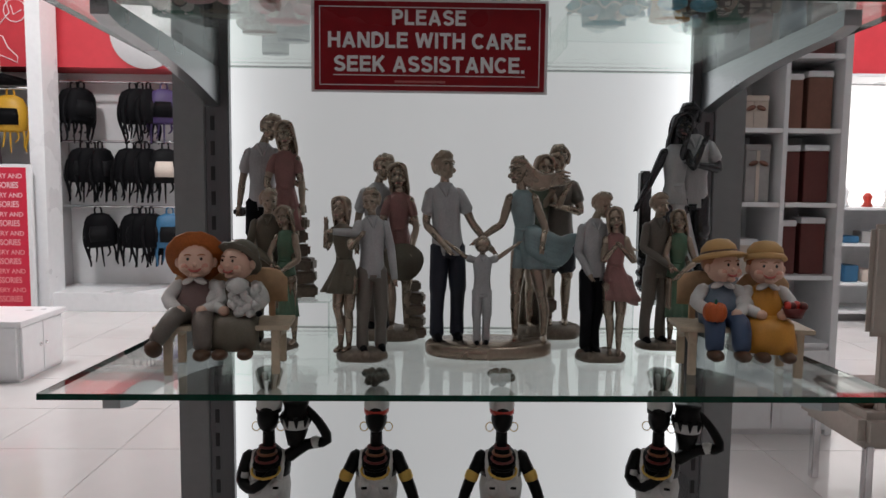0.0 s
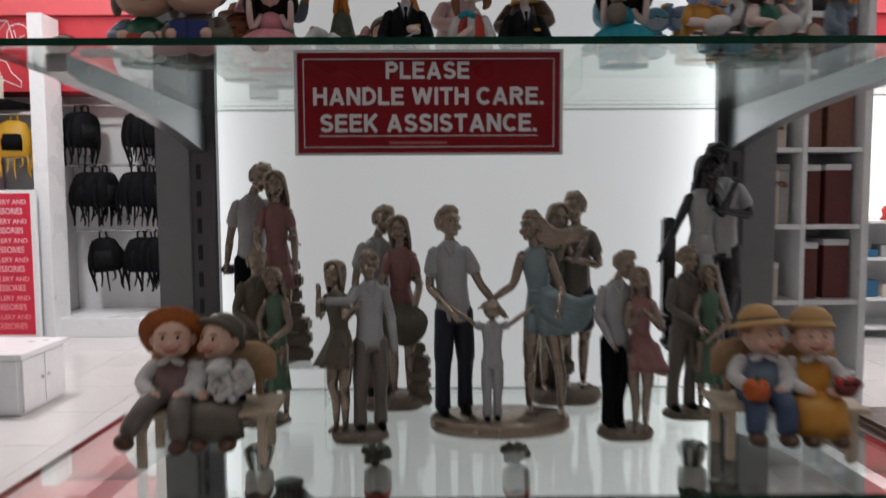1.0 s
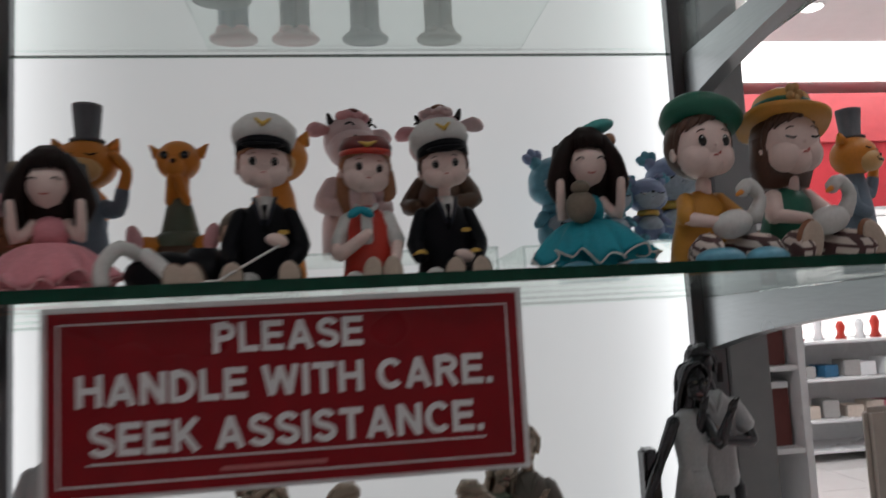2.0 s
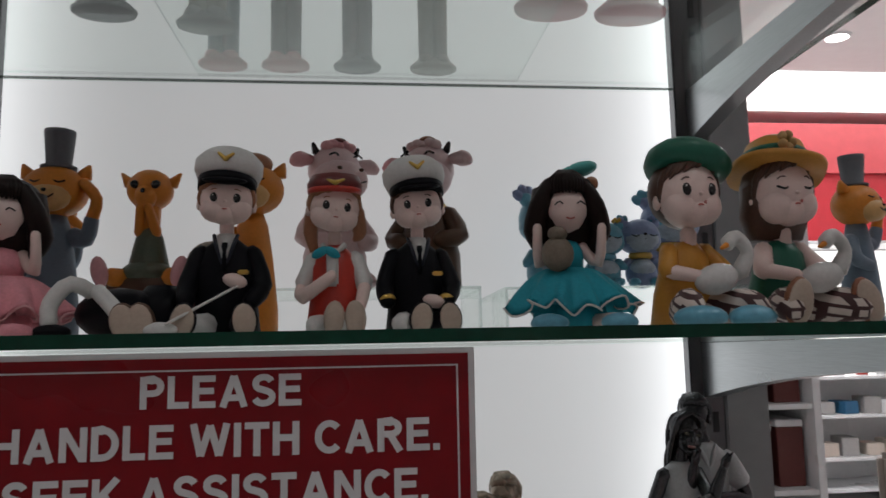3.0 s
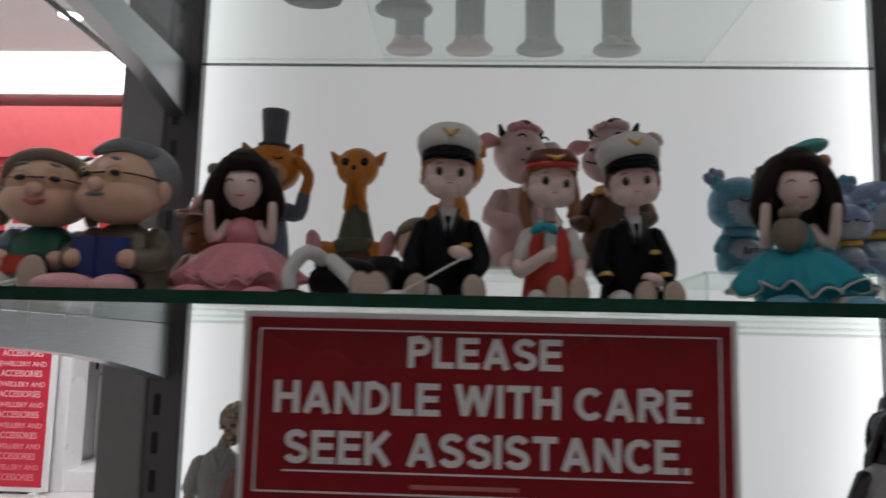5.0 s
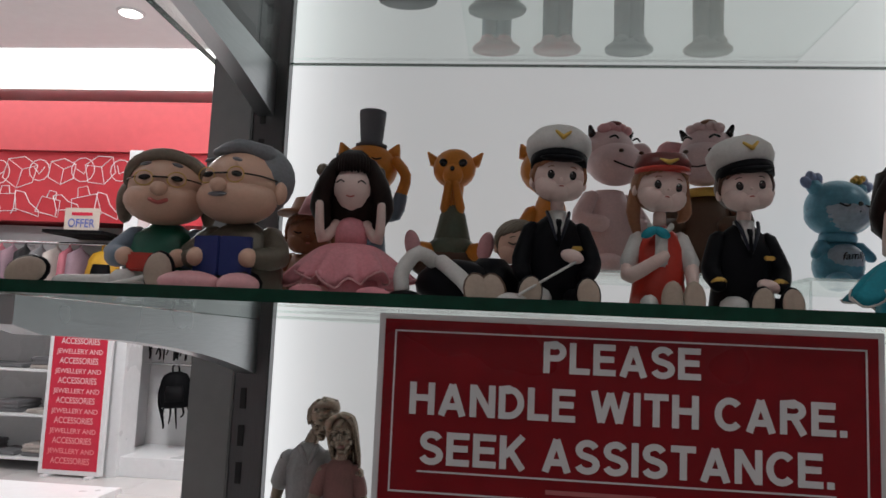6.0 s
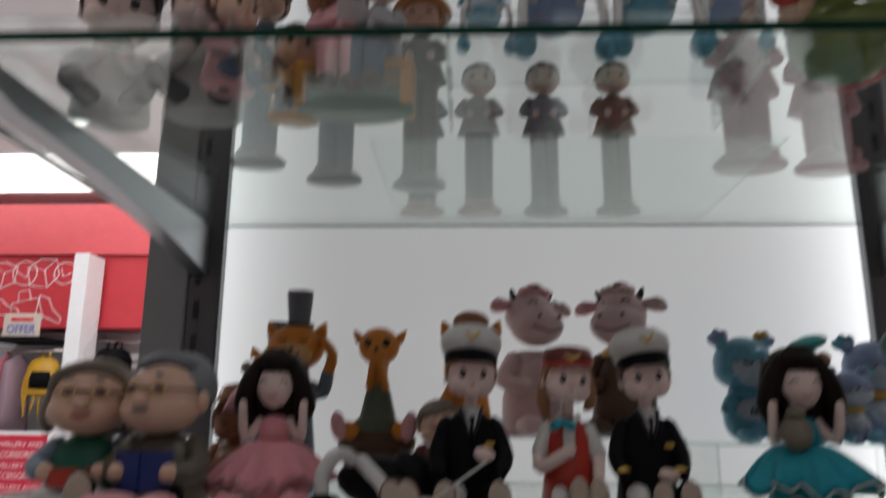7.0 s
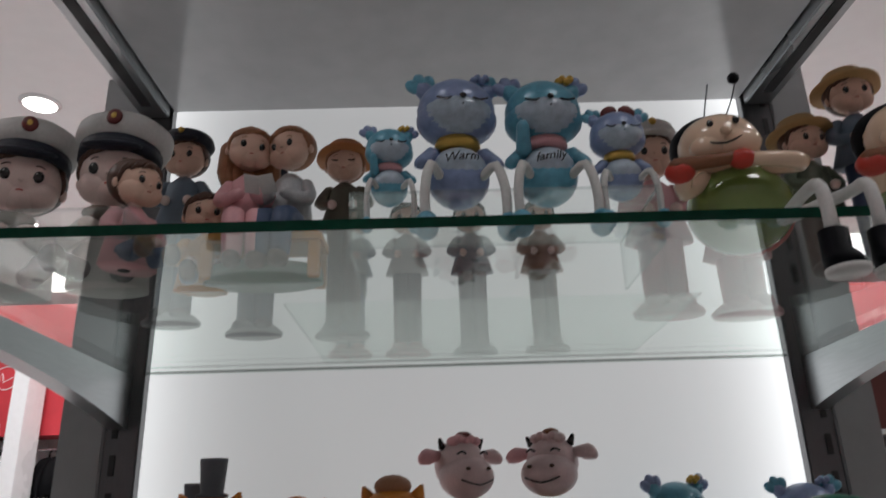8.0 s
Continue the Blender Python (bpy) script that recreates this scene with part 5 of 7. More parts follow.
def stewardess():
    F = Fig()
    F.push(Matrix.Diagonal((0.82, 0.95, 1.0, 1.0)))
    F.loft([(0, 0.008, 0, 0.031, 0.024), (0, 0.006, 0.03, 0.026, 0.02), (0, 0.006, 0.058, 0.026, 0.018), (0, 0.006, 0.071, 0.018, 0.014), (0, 0.006, 0.078, 0.008, 0.008)], C_RED)
    F.block(-0.006, 0.006, -0.0155, -0.01, 0.042, 0.074, C_WHITE, 0.002)
    for s in (-1, 1):
        F.ball((-0.006 + s * 0.006, -0.0155, 0.07), (0.009, 0.0042, 0.0042), C_CYAN, (0, s * 24, 0), 10)
        F.limb([(s * 0.011, -0.004, 0.077), (s * 0.005, -0.0135, 0.071)], [0.003, 0.002], C_WHITE, 8)
        F.limb([(s * 0.021, 0.006, 0.066), (s * 0.031, 0.0, 0.044)], [0.009, 0.0095], C_WHITE)
        F.limb([(s * 0.031, 0.0, 0.044), (s * 0.03, -0.012, 0.034), ((0.002 if s < 0 else 0.028), -0.026, (0.05 if s < 0 else 0.022))], [0.007, 0.0065, 0.005], SKIN_PALE)
        F.limb([(s * 0.01, 0, 0.01), (s * 0.014, -0.04, 0.01)], [0.01, 0.008], C_WHITE)
    soles(F, ((0.006, 0.0145, 4), (0.026, 0.0145, -4)), C_TAN, C_TAN, 0.0145, -0.044)
    F.pop()
    F.limb([(0, 0.004, 0.072), (0, 0.002, 0.088)], 0.0055, SKIN_PALE)
    doll_head(F, 0.1085, 0.0228, SKIN_PALE, HAIR_AUBURN, turn=14, roll=6, tilt=-3)
    for s in (-1, 1):
        F.limb([(s * 0.019, 0.006, 0.108), (s * 0.021, 0.008, 0.09), (s * 0.017, 0.01, 0.07 if s < 0 else 0.084)], [0.006, 0.0062, 0.003], HAIR_AUBURN)
    F.loft([(0.001, -0.004, 0.121, 0.0225, 0.0215), (0.001, -0.004, 0.128, 0.0235, 0.022), (0.001, -0.002, 0.136, 0.02, 0.018), (0.001, -0.001, 0.1385, 0.009, 0.009)], C_MAROON, 22)
    F.loft([(0.001, -0.004, 0.1205, 0.0228, 0.0218), (0.001, -0.004, 0.124, 0.0232, 0.0222)], C_RED, 22)
    for s in (-1, 1):
        F.limb([(0.004, -0.0265, 0.126), (0.004 + s * 0.007, -0.0245, 0.129)], [0.0022, 0.001], C_GOLD, 6)
    return F


stewardess().done("figurine", "seated air hostess doll in red dress and red cap", 0.1135, 1.26, z2(1.26), -4, 1.04, group=G2)


def ball_gown(dress, bow, hat_side):
    """Rag-doll girl with long dark hair and a wide cloth skirt."""
    F = Fig()
    rings, hem = [], []
    for k in range(9):
        u = k / 8
        ring = []
        for j in range(120):
            a = 2 * math.pi * j / 120
            fold = u * u * (0.13 * math.sin(13 * a + 0.6) + 0.08 * math.sin(7 * a + 2.1) + 0.05 * math.sin(23 * a))
            r = (0.0135 + 0.0355 * u ** 0.75) * (1 + fold)
            droop = 0.053 - 0.033 * u ** 1.5 + u * u * (0.004 * math.sin(13 * a + 1.8) + 0.0035 * math.sin(5 * a))
            ring.append((r * math.cos(a), -0.01 * u + 0.8 * r * math.sin(a), droop))
        rings.append(ring)
        hem = ring
    inner = [[(x * q, -0.01 + (y + 0.01) * q, z + 0.003) for x, y, z in hem] for q in (0.93, 0.5)]
    F._rings(list(reversed(rings + inner)), dress)
    F.limb(hem + hem[:1], 0.0009, C_SOFTPINK if dress is C_PINK else C_WHITE, 6, 1)
    F.loft([(0, -0.006, 0.0, 0.029, 0.024), (0, -0.006, 0.012, 0.031, 0.026), (0, -0.006, 0.03, 0.027, 0.022)], dress, 40, 8, 0.08)
    F.loft([(0, 0, 0.05, 0.0135, 0.011), (0, 0, 0.066, 0.014, 0.0115), (0, 0, 0.075, 0.009, 0.008)], dress)
    F.limb([(0, 0, 0.072), (0, -0.001, 0.084)], 0.005, SKIN_PALE)
    for s in (-1, 1):
        F.limb([(s * 0.012, 0, 0.071), (s * 0.024, -0.008, 0.056), (s * 0.026, -0.016, 0.085)], [0.0048, 0.0045, 0.0035], SKIN_PALE)
        F.limb([(s * 0.016, -0.02, 0.008), (s * 0.024, -0.052, 0.008)], 0.007, SKIN_PALE)
        F.ball((s * 0.026, -0.056, 0.0075), (0.0145, 0.012, 0.0072), dress if dress is not C_CYAN else C_BLUE, (0, 0, 20 * s))
    F.ball((0, -0.004, 0.1005), (0.0172, 0.019, 0.021), SKIN_PALE, seg=18)
    F.eyes(0, -0.0212, 0.1035, 0.0085, 0.003, closed=True, smile=True)
    F.limb([(-0.003, -0.0212, 0.0915), (0, -0.0218, 0.0905), (0.003, -0.0212, 0.0915)], 0.0007, C_LIP, 6)
    F.ball((0, 0.008, 0.106), (0.0255, 0.0235, 0.0275), HAIR_DARK, seg=22)
    F.loft([(0, 0.012, 0.068, 0.018, 0.012), (0, 0.01, 0.076, 0.0275, 0.019), (0, 0.008, 0.09, 0.0295, 0.022), (0, 0.006, 0.108, 0.0275, 0.022), (0, 0.006, 0.12, 0.0255, 0.021)], HAIR_DARK, 60, 21, 0.045)
    for s in (-1, 1):
        F.limb([(s * 0.013, -0.009, 0.122), (s * 0.0225, -0.009, 0.103), (s * 0.0265, -0.006, 0.083), (s * 0.022, -0.003, 0.068)], [0.006, 0.0085, 0.0095, 0.005], HAIR_DARK)
    for k in range(13):
        a = (k - 6) * 0.15
        F.limb([(0.006 * math.sin(a), -0.008, 0.131), (0.016 * math.sin(a), -0.0185 * math.cos(a) - 0.001, 0.1235), (0.0185 * math.sin(a), -0.0205 * math.cos(a) - 0.001, 0.1125 + 0.001 * math.sin(3.1 * k))], [0.003, 0.003, 0.0012], HAIR_DARK, 6)
    if bow is C_SOFTPINK:
        F.loft([(-0.036, 0.004, 0.078, 0.012, 0.006), (-0.032, 0.004, 0.092, 0.01, 0.006), (-0.024, 0.004, 0.108, 0.004, 0.004)], bow, 14, 5, 0.12)
        F.ball((-0.027, -0.002, 0.116), (0.006, 0.005, 0.006), HAIR_TAUPE, seg=10)
        F.limb([(-0.022, 0.006, 0.12), (-0.004, 0.006, 0.13), (0.012, 0.006, 0.128)], [0.003, 0.0035, 0.002], bow)
    else:
        F.ball((0.015, 0.004, 0.136), (0.015, 0.011, 0.0065), bow, (0, -14, 0))
        F.ball((0.004, 0.004, 0.133), (0.010, 0.009, 0.005), bow, (0, -30, 0))
        F.ball((0.0215, -0.006, 0.122), (0.006, 0.005, 0.006), HAIR_AUBURN, seg=10)
        F.ball((-0.012, -0.024, 0.062), (0.013, 0.011, 0.014), HAIR_TAUPE)
        F.ball((-0.012, -0.026, 0.078), (0.008, 0.007, 0.006), HAIR_TAUPE)
    return F


ball_gown(C_PINK, C_SOFTPINK, -1).done("figurine", "smiling doll with long dark hair in pink cloth gown", -0.16, 1.262, z2(1.262), 6, 1.06, group=G2)
ball_gown(C_CYAN, paint("teal_bow", (0.06, 0.35, 0.33)), 1).done("figurine", "smiling doll with dark hair in turquoise cloth gown", 0.318, 1.245, z2(1.245), -4, 1.08, group=G2)


def elder(woman):
    F = Fig()
    F.loft([(0, 0.01, 0, 0.034, 0.028), (0, 0.008, 0.025, 0.034, 0.027), (0, 0.006, 0.05, 0.027, 0.02), (0, 0.006, 0.06, 0.012, 0.011)], C_GREEN if woman else C_OLIVE)
    for s in (-1, 1):
        F.limb([(s * 0.024, 0.006, 0.05), (s * 0.036, -0.006, 0.033), (s * 0.024, -0.022, 0.03)], [0.0095, 0.01, 0.008], C_GREYBLUE if woman else C_OLIVE)
        F.ball((s * 0.021, -0.026, 0.03), (0.0075, 0.006, 0.0075), C_OLDSKIN)
        F.limb([(s * 0.014, 0, 0.011), (s * 0.02, -0.035, 0.01)], [0.012, 0.009], C_WHITE if woman else C_BLACK)
    if woman:
        F.block(-0.018, 0.018, -0.031, -0.026, 0.018, 0.033, C_RED, 0.002)
        soles(F, ((-0.085, 0.0135, 74), (0.014, 0.0165, 0)), C_BLACK, C_TAN, 0.0175, -0.045)
        F.limb([(-0.02, -0.02, 0.01), (-0.065, -0.038, 0.0065)], 0.006, C_WHITE)
        F.limb([(-0.03, -0.05, 0.004), (0.0, -0.045, 0.012), (0.012, -0.04, 0.018)], [0.0015, 0.002, 0.006], C_WHITE, 8)
    else:
        for s in (-1, 1):
            F.push(pose(0, -0.03, 0.016, 0, 0, s * 14))
            F.block(0.0 if s > 0 else -0.024, 0.024 if s > 0 else 0.0, -0.002, 0.002, 0, 0.03, C_BOOK, 0.0008)
            F.pop()
        F.ball((-0.014, -0.046, 0.0095), (0.025, 0.013, 0.0085), C_SOFTPINK)
        F.ball((0.024, -0.046, 0.009), (0.016, 0.012, 0.0085), C_SOFTPINK)
    F.push(pose(0, 0, 0.0885, 0, 0, 6 if woman else -8) @ Matrix.Diagonal((0.94, 0.98, 0.98, 1.0)))
    F.ball((0, 0, 0), (0.034, 0.03, 0.0305), C_OLDSKIN, seg=20)
    F.ball((0, -0.006, -0.011), (0.0355, 0.027, 0.02), C_OLDSKIN, seg=20)
    F.ball((0, -0.033, -0.004), (0.0075, 0.006, 0.006), C_OLDSKIN, seg=10)
    for s in (-1, 1):
        F.ball((s * 0.034, 0.004, -0.004), (0.006, 0.007, 0.01), C_OLDSKIN, seg=10)
        F.ball((s * 0.0135, -0.0285, 0.0055), (0.0052, 0.002, 0.0024), C_EYE, (0, s * 8, 0), 12)
        ring = [(s * 0.0135 + 0.0078 * math.cos(t), -0.0305 + 0.1 * abs(0.0078 * math.cos(t)) * (1 if s * math.cos(t) > 0 else 0), 0.0045 + 0.0062 * math.sin(t)) for t in [2 * math.pi * i / 14 for i in range(15)]]
        F.limb(ring, 0.00045, C_GOLD, 6, 1)
        F.limb([(s * 0.021, -0.028, 0.0055), (s * 0.03, -0.017, 0.005), (s * 0.0345, -0.002, 0.004)], 0.0007, C_EYE, 6)
        F.ball((s * 0.013, -0.028, 0.017), (0.005, 0.002, 0.0016), HAIR_GREY, (0, s * 14, 0), 8)
    F.limb([(-0.006, -0.0305, 0.006), (0.006, -0.0305, 0.006)], 0.0008, C_EYE, 6)
    if woman:
        F.limb([(-0.007, -0.032, -0.013), (0, -0.033, -0.0155), (0.007, -0.032, -0.013)], 0.0018, C_LIP, 6)
        F.ball((0, 0.012, 0.008), (0.0365, 0.026, 0.029), HAIR_TAUPE, seg=20)
        F.limb([(-0.033, -0.006, 0.004), (-0.028, -0.012, 0.018), (-0.01, -0.0175, 0.0265), (0.012, -0.0165, 0.026), (0.03, -0.008, 0.014), (0.0345, -0.002, -0.004)], [0.004, 0.005, 0.0055, 0.0055, 0.005, 0.004], HAIR_TAUPE, 10)
        for s in (-1, 1):
            F.ball((s * 0.036, 0.004, -0.012), (0.008, 0.012, 0.018), HAIR_TAUPE, seg=10)
    else:
        F.ball((0, -0.033, -0.011), (0.009, 0.003, 0.002), HAIR_GREY, seg=10)
        F.ball((0.008, 0.012, 0.009), (0.0325, 0.025, 0.029), HAIR_GREY, (0, 10, 0), 20)
        F.limb([(-0.012, -0.022, 0.024), (0.004, -0.014, 0.031), (0.024, 0.0, 0.026)], [0.003, 0.006, 0.008], HAIR_GREY)
    F.pop()
    return F


elder(True).done("figurine", "grandmother doll with round glasses and red book", -0.312, 1.212, z2(1.212), 8, 1.03, group=G2)
elder(False).done("figurine", "grandfather doll in glasses reading an open blue book", -0.243, 1.205, z2(1.205), -4, 1.06, group=G2)


def dandy_cat(hat=True, body=C_GREYBLUE, wave=True):
    """Standing orange cat, trunk of an arm to its cheek, in a top hat."""
    F = Fig()
    F.push(Matrix.Diagonal((0.88, 0.95, 1.0, 1.0)))
    F.loft([(0, 0, 0, 0.03, 0.024), (0, 0, 0.03, 0.03, 0.024), (0, 0, 0.08, 0.024, 0.02), (0, 0, 0.115, 0.018, 0.015), (0, 0, 0.13, 0.012, 0.012)], body)
    if wave:
        F.limb([(0.02, 0, 0.108), (0.036, -0.004, 0.106), (0.042, -0.008, 0.125)], [0.01, 0.009, 0.008], body)
        F.limb([(0.042, -0.008, 0.125), (0.047, -0.01, 0.145), (0.034, -0.016, 0.16)], [0.007, 0.0065, 0.006], C_ORANGE)
    F.limb([(-0.02, 0, 0.108), (-0.032, -0.01, 0.085), (-0.018, -0.022, 0.075)], [0.01, 0.009, 0.007], body)
    F.ball((0, -0.002, 0.153), (0.036, 0.029, 0.026), C_ORANGE, seg=20)
    F.ball((0, -0.022, 0.144), (0.024, 0.015, 0.014), paint("cream_muzzle", (0.68, 0.4, 0.16)), seg=14)
    F.limb([(-0.01, -0.036, 0.145), (-0.004, -0.0375, 0.141), (0, -0.037, 0.144), (0.004, -0.0375, 0.141), (0.01, -0.036, 0.145)], 0.0008, C_EYE, 6)
    F.ball((0, -0.036, 0.149), (0.003, 0.002, 0.002), C_EYE, seg=8)
    for s in (-1, 1):
        F.loft([(s * 0.026, 0, 0.166, 0.012, 0.008), (s * 0.031, 0, 0.175, 0.007, 0.006), (s * 0.035, 0, 0.181, 0.002, 0.002)], C_ORANGE, 10)
        F.limb([(s * 0.018, -0.026, 0.16), (s * 0.012, -0.029, 0.158), (s * 0.007, -0.028, 0.16)], 0.0009, C_EYE, 6)
    if hat:
        F.loft([(0.002, 0, 0.176, 0.019, 0.018), (0.002, 0, 0.179, 0.0195, 0.0185), (0.002, 0, 0.181, 0.0135, 0.013), (0.002, 0, 0.212, 0.0165, 0.016), (0.002, 0, 0.216, 0.0165, 0.016)], C_GREY, 20)
    F.pop()
    return F


dandy_cat().done("figurine", "orange cat figurine in grey coat and top hat", -0.174, 1.388, z2(1.388), 4, 1.02, group=G2)
dandy_cat().done("figurine", "orange cat figurine in grey coat and top hat", -0.228, 1.50, z2(1.5), 10, 0.93, group=G2)
dandy_cat(True).done("figurine", "orange cat figurine in grey coat and top hat", 0.642, 1.31, z2(1.31), 30, 0.83, group=G2)


def reclining_cat():
    F = Fig()
    F.push(Matrix.Diagonal((0.8, 0.95, 1.0, 1.0)))
    F.ball((0, 0.01, 0.03), (0.045, 0.03, 0.03), C_BROWN)
    F.limb([(-0.04, 0.0, 0.05), (0.0, -0.01, 0.056), (0.04, 0.0, 0.05)], 0.012, C_BROWN)
    F.loft([(0, 0, 0.055, 0.026, 0.02), (0, 0, 0.075, 0.023, 0.018), (0, 0, 0.1, 0.016, 0.013), (0, 0, 0.112, 0.01, 0.01)], C_MOSS, 20, 11, 0.04)
    F.ball((0, -0.004, 0.067), (0.03, 0.02, 0.012), C_MOSS)
    for s in (-1, 1):
        F.limb([(s * 0.016, 0, 0.062), (s * 0.036, -0.02, 0.062)], 0.009, C_ORANGE)
        F.ball((s * 0.044, -0.03, 0.066), (0.0095, 0.006, 0.015), C_SOFTPINK, (0, s * 18, 0))
        F.loft([(s * 0.02, 0, 0.15, 0.011, 0.007), (s * 0.027, 0, 0.158, 0.007, 0.005), (s * 0.034, 0, 0.164, 0.002, 0.002)], C_ORANGE, 10)
        F.ball((s * 0.0115, -0.021, 0.149), (0.006, 0.003, 0.0042), C_EYE, (0, -s * 12, 0), 10)
        F.limb([(s * 0.01, -0.006, 0.105), (s * 0.004, -0.022, 0.128)], [0.006, 0.005], C_ORANGE)
    F.limb([(0, 0, 0.108), (0, -0.002, 0.13)], [0.011, 0.013], C_ORANGE)
    F.ball((0, -0.002, 0.147), (0.027, 0.022, 0.02), C_ORANGE, seg=18)
    F.ball((0, -0.018, 0.138), (0.013, 0.01, 0.012), C_ORANGE, seg=12)
    F.ball((0, -0.028, 0.142), (0.003, 0.002, 0.0025), C_EYE, seg=8)
    F.pop()
    return F


reclining_cat().done("figurine", "lounging orange cat figurine in green jumper on brown rock", -0.079, 1.385, z2(1.385), 0, 1.07, group=G2)

# orange cat and sleeping child half hidden behind the pilot
F = dandy_cat(False, C_ORANGE, False)
F.ball((0, 0, 0.18), (0.02, 0.018, 0.012), HAIR_AUBURN)
F.done("figurine", "orange cat figurine with round cap", 0.024, 1.385, z2(1.385), -4, 1.03, group=G2)


def napping_child(hair, coat, skin, name_label, x, y, scale, hat=None):
    F = Fig()
    F.loft([(0, 0.0, 0, 0.03, 0.024), (0, 0, 0.03, 0.028, 0.022), (0, 0, 0.055, 0.018, 0.015)], coat)
    for s in (-1, 1):
        F.limb([(s * 0.018, 0, 0.05), (s * 0.028, -0.01, 0.03), (s * 0.01, -0.024, 0.03)], [0.009, 0.008, 0.007], coat)
        F.ball((s * 0.02, -0.03, 0.01), (0.012, 0.02, 0.01), coat)
    doll_head(F, 0.078, 0.026, skin, hair, closed=True, turn=10)
    if hat:
        F.loft([(0, 0.004, 0.098, 0.038, 0.036), (0, 0.004, 0.101, 0.037, 0.035), (0, 0.004, 0.104, 0.024, 0.023), (0, 0.004, 0.116, 0.019, 0.018), (0, 0.004, 0.119, 0.006, 0.006)], hat, 24, 5, 0.03)
    return F.done("figurine", name_label, x, y, z2(y), 0, scale, group=G2)


napping_child(HAIR_TAUPE, C_MAROON, SKIN, "sleeping child figurine in maroon coat", -0.008, 1.345, 0.92)
napping_child(C_SHOE, C_SHOE, C_SHOE, "brown resin sleeping child figurine with hat", -0.218, 1.33, 0.95, C_SHOE)


def sprawled_doll():
    """Dark doll lying back, with pale arms and worn soles."""
    F = Fig()
    F.ball((0, 0.02, 0.022), (0.036, 0.03, 0.022), C_BLACK)
    F.loft([(0.03, 0.03, 0.0, 0.03, 0.03), (0.03, 0.03, 0.03, 0.026, 0.026), (0.03, 0.03, 0.046, 0.012, 0.012)], C_BLACK)
    F.limb([(-0.014, 0.01, 0.036), (-0.03, -0.006, 0.046), (-0.043, -0.012, 0.03), (-0.042, -0.016, 0.014)], 0.0066, C_WHITE)
    F.limb([(-0.012, 0.0, 0.04), (0.008, -0.018, 0.024), (0.018, -0.028, 0.012)], 0.0066, C_WHITE)
    F.ball((-0.04, -0.016, 0.007), (0.015, 0.012, 0.007), C_BLACK)
    F.limb([(0.02, 0.0, 0.016), (0.026, -0.03, 0.014)], 0.011, C_BLACK)
    F.limb([(0.036, -0.028, 0.008), (0.062, -0.03, 0.006)], 0.005, C_WHITE)
    soles(F, ((0.022, 0.0135, -16), (0.034, 0.0135, -10)), C_BROWN, C_TAN, 0.0155, -0.04)
    return F


sprawled_doll().done("figurine", "sprawling doll in black with white arms", -0.062, 1.232, z2(1.232), 0, 1.0, group=G2)


def cow(flip, body=C_COW, coat=C_COW):
    """Seated cow with a broad muzzle, drooping ears, stub horns and a hair tuft."""
    F = Fig()
    F.loft([(0, 0, 0, 0.032, 0.026), (0, 0, 0.035, 0.031, 0.026), (0, 0, 0.065, 0.023, 0.02), (0, 0, 0.082, 0.014, 0.013)], coat, 20)
    for s in (-1, 1):
        F.limb([(s * 0.02, 0, 0.074), (s * 0.034, -0.006, 0.052), (s * 0.02, -0.022, 0.047)], [0.009, 0.009, 0.008], coat)
        F.ball((s * 0.016, -0.024, 0.01), (0.014, 0.018, 0.01), coat)
        F.limb([(s * 0.022, 0.002, 0.128), (s * 0.036, 0.0, 0.127), (s * 0.042, -0.002, 0.124)], [0.004, 0.008, 0.006], C_SOFTPINK if s < 0 else C_COW, 10)
        F.limb([(s * 0.02, 0.0, 0.136), (s * 0.0235, -0.002, 0.143)], [0.0042, 0.002], C_EYE, 8)
        F.limb([(s * 0.008, -0.0265, 0.128), (s * 0.012, -0.027, 0.130), (s * 0.0165, -0.0255, 0.128)], 0.001, C_EYE, 6)
        F.ball((s * 0.011, -0.036, 0.114), (0.0026, 0.002, 0.0018), C_BROWN, seg=8)
    F.ball((0, 0.002, 0.119), (0.0255, 0.026, 0.0255), body, seg=20)
    F.ball((0, -0.011, 0.107), (0.0275, 0.026, 0.0205), C_COW, seg=22)
    F.limb([(-0.017, -0.0335, 0.104), (0, -0.0375, 0.099), (0.017, -0.0335, 0.104)], 0.0008, C_EYE, 6)
    for k in range(5):
        F.ball((-0.012 + 0.006 * k, -0.008, 0.141 + 0.002 * (k % 2)), (0.006, 0.008, 0.005), C_SOFTPINK if not flip else C_COW, seg=10)
    F.ball((0.002, -0.004, 0.146), (0.009, 0.009, 0.005), C_MAROON if not flip else C_SHOE, seg=12)
    if flip:
        F.loft([(0, -0.002, 0.076, 0.021, 0.018), (0, -0.002, 0.084, 0.018, 0.016)], C_GOLD, 20, 7, 0.06)
    return F


c1 = cow(False).done("figurine", "pink cow figurine with horns and small flower", 0.103, 1.528, z2(1.528) + 0.0605, 26, 1.3, group=G2)
cow(True, C_COW, C_BROWN).done("figurine", "pale cow figurine in brown coat and tiny hat", 0.219, 1.518, z2(1.518) + 0.0605, -26, 1.3, group=G2)


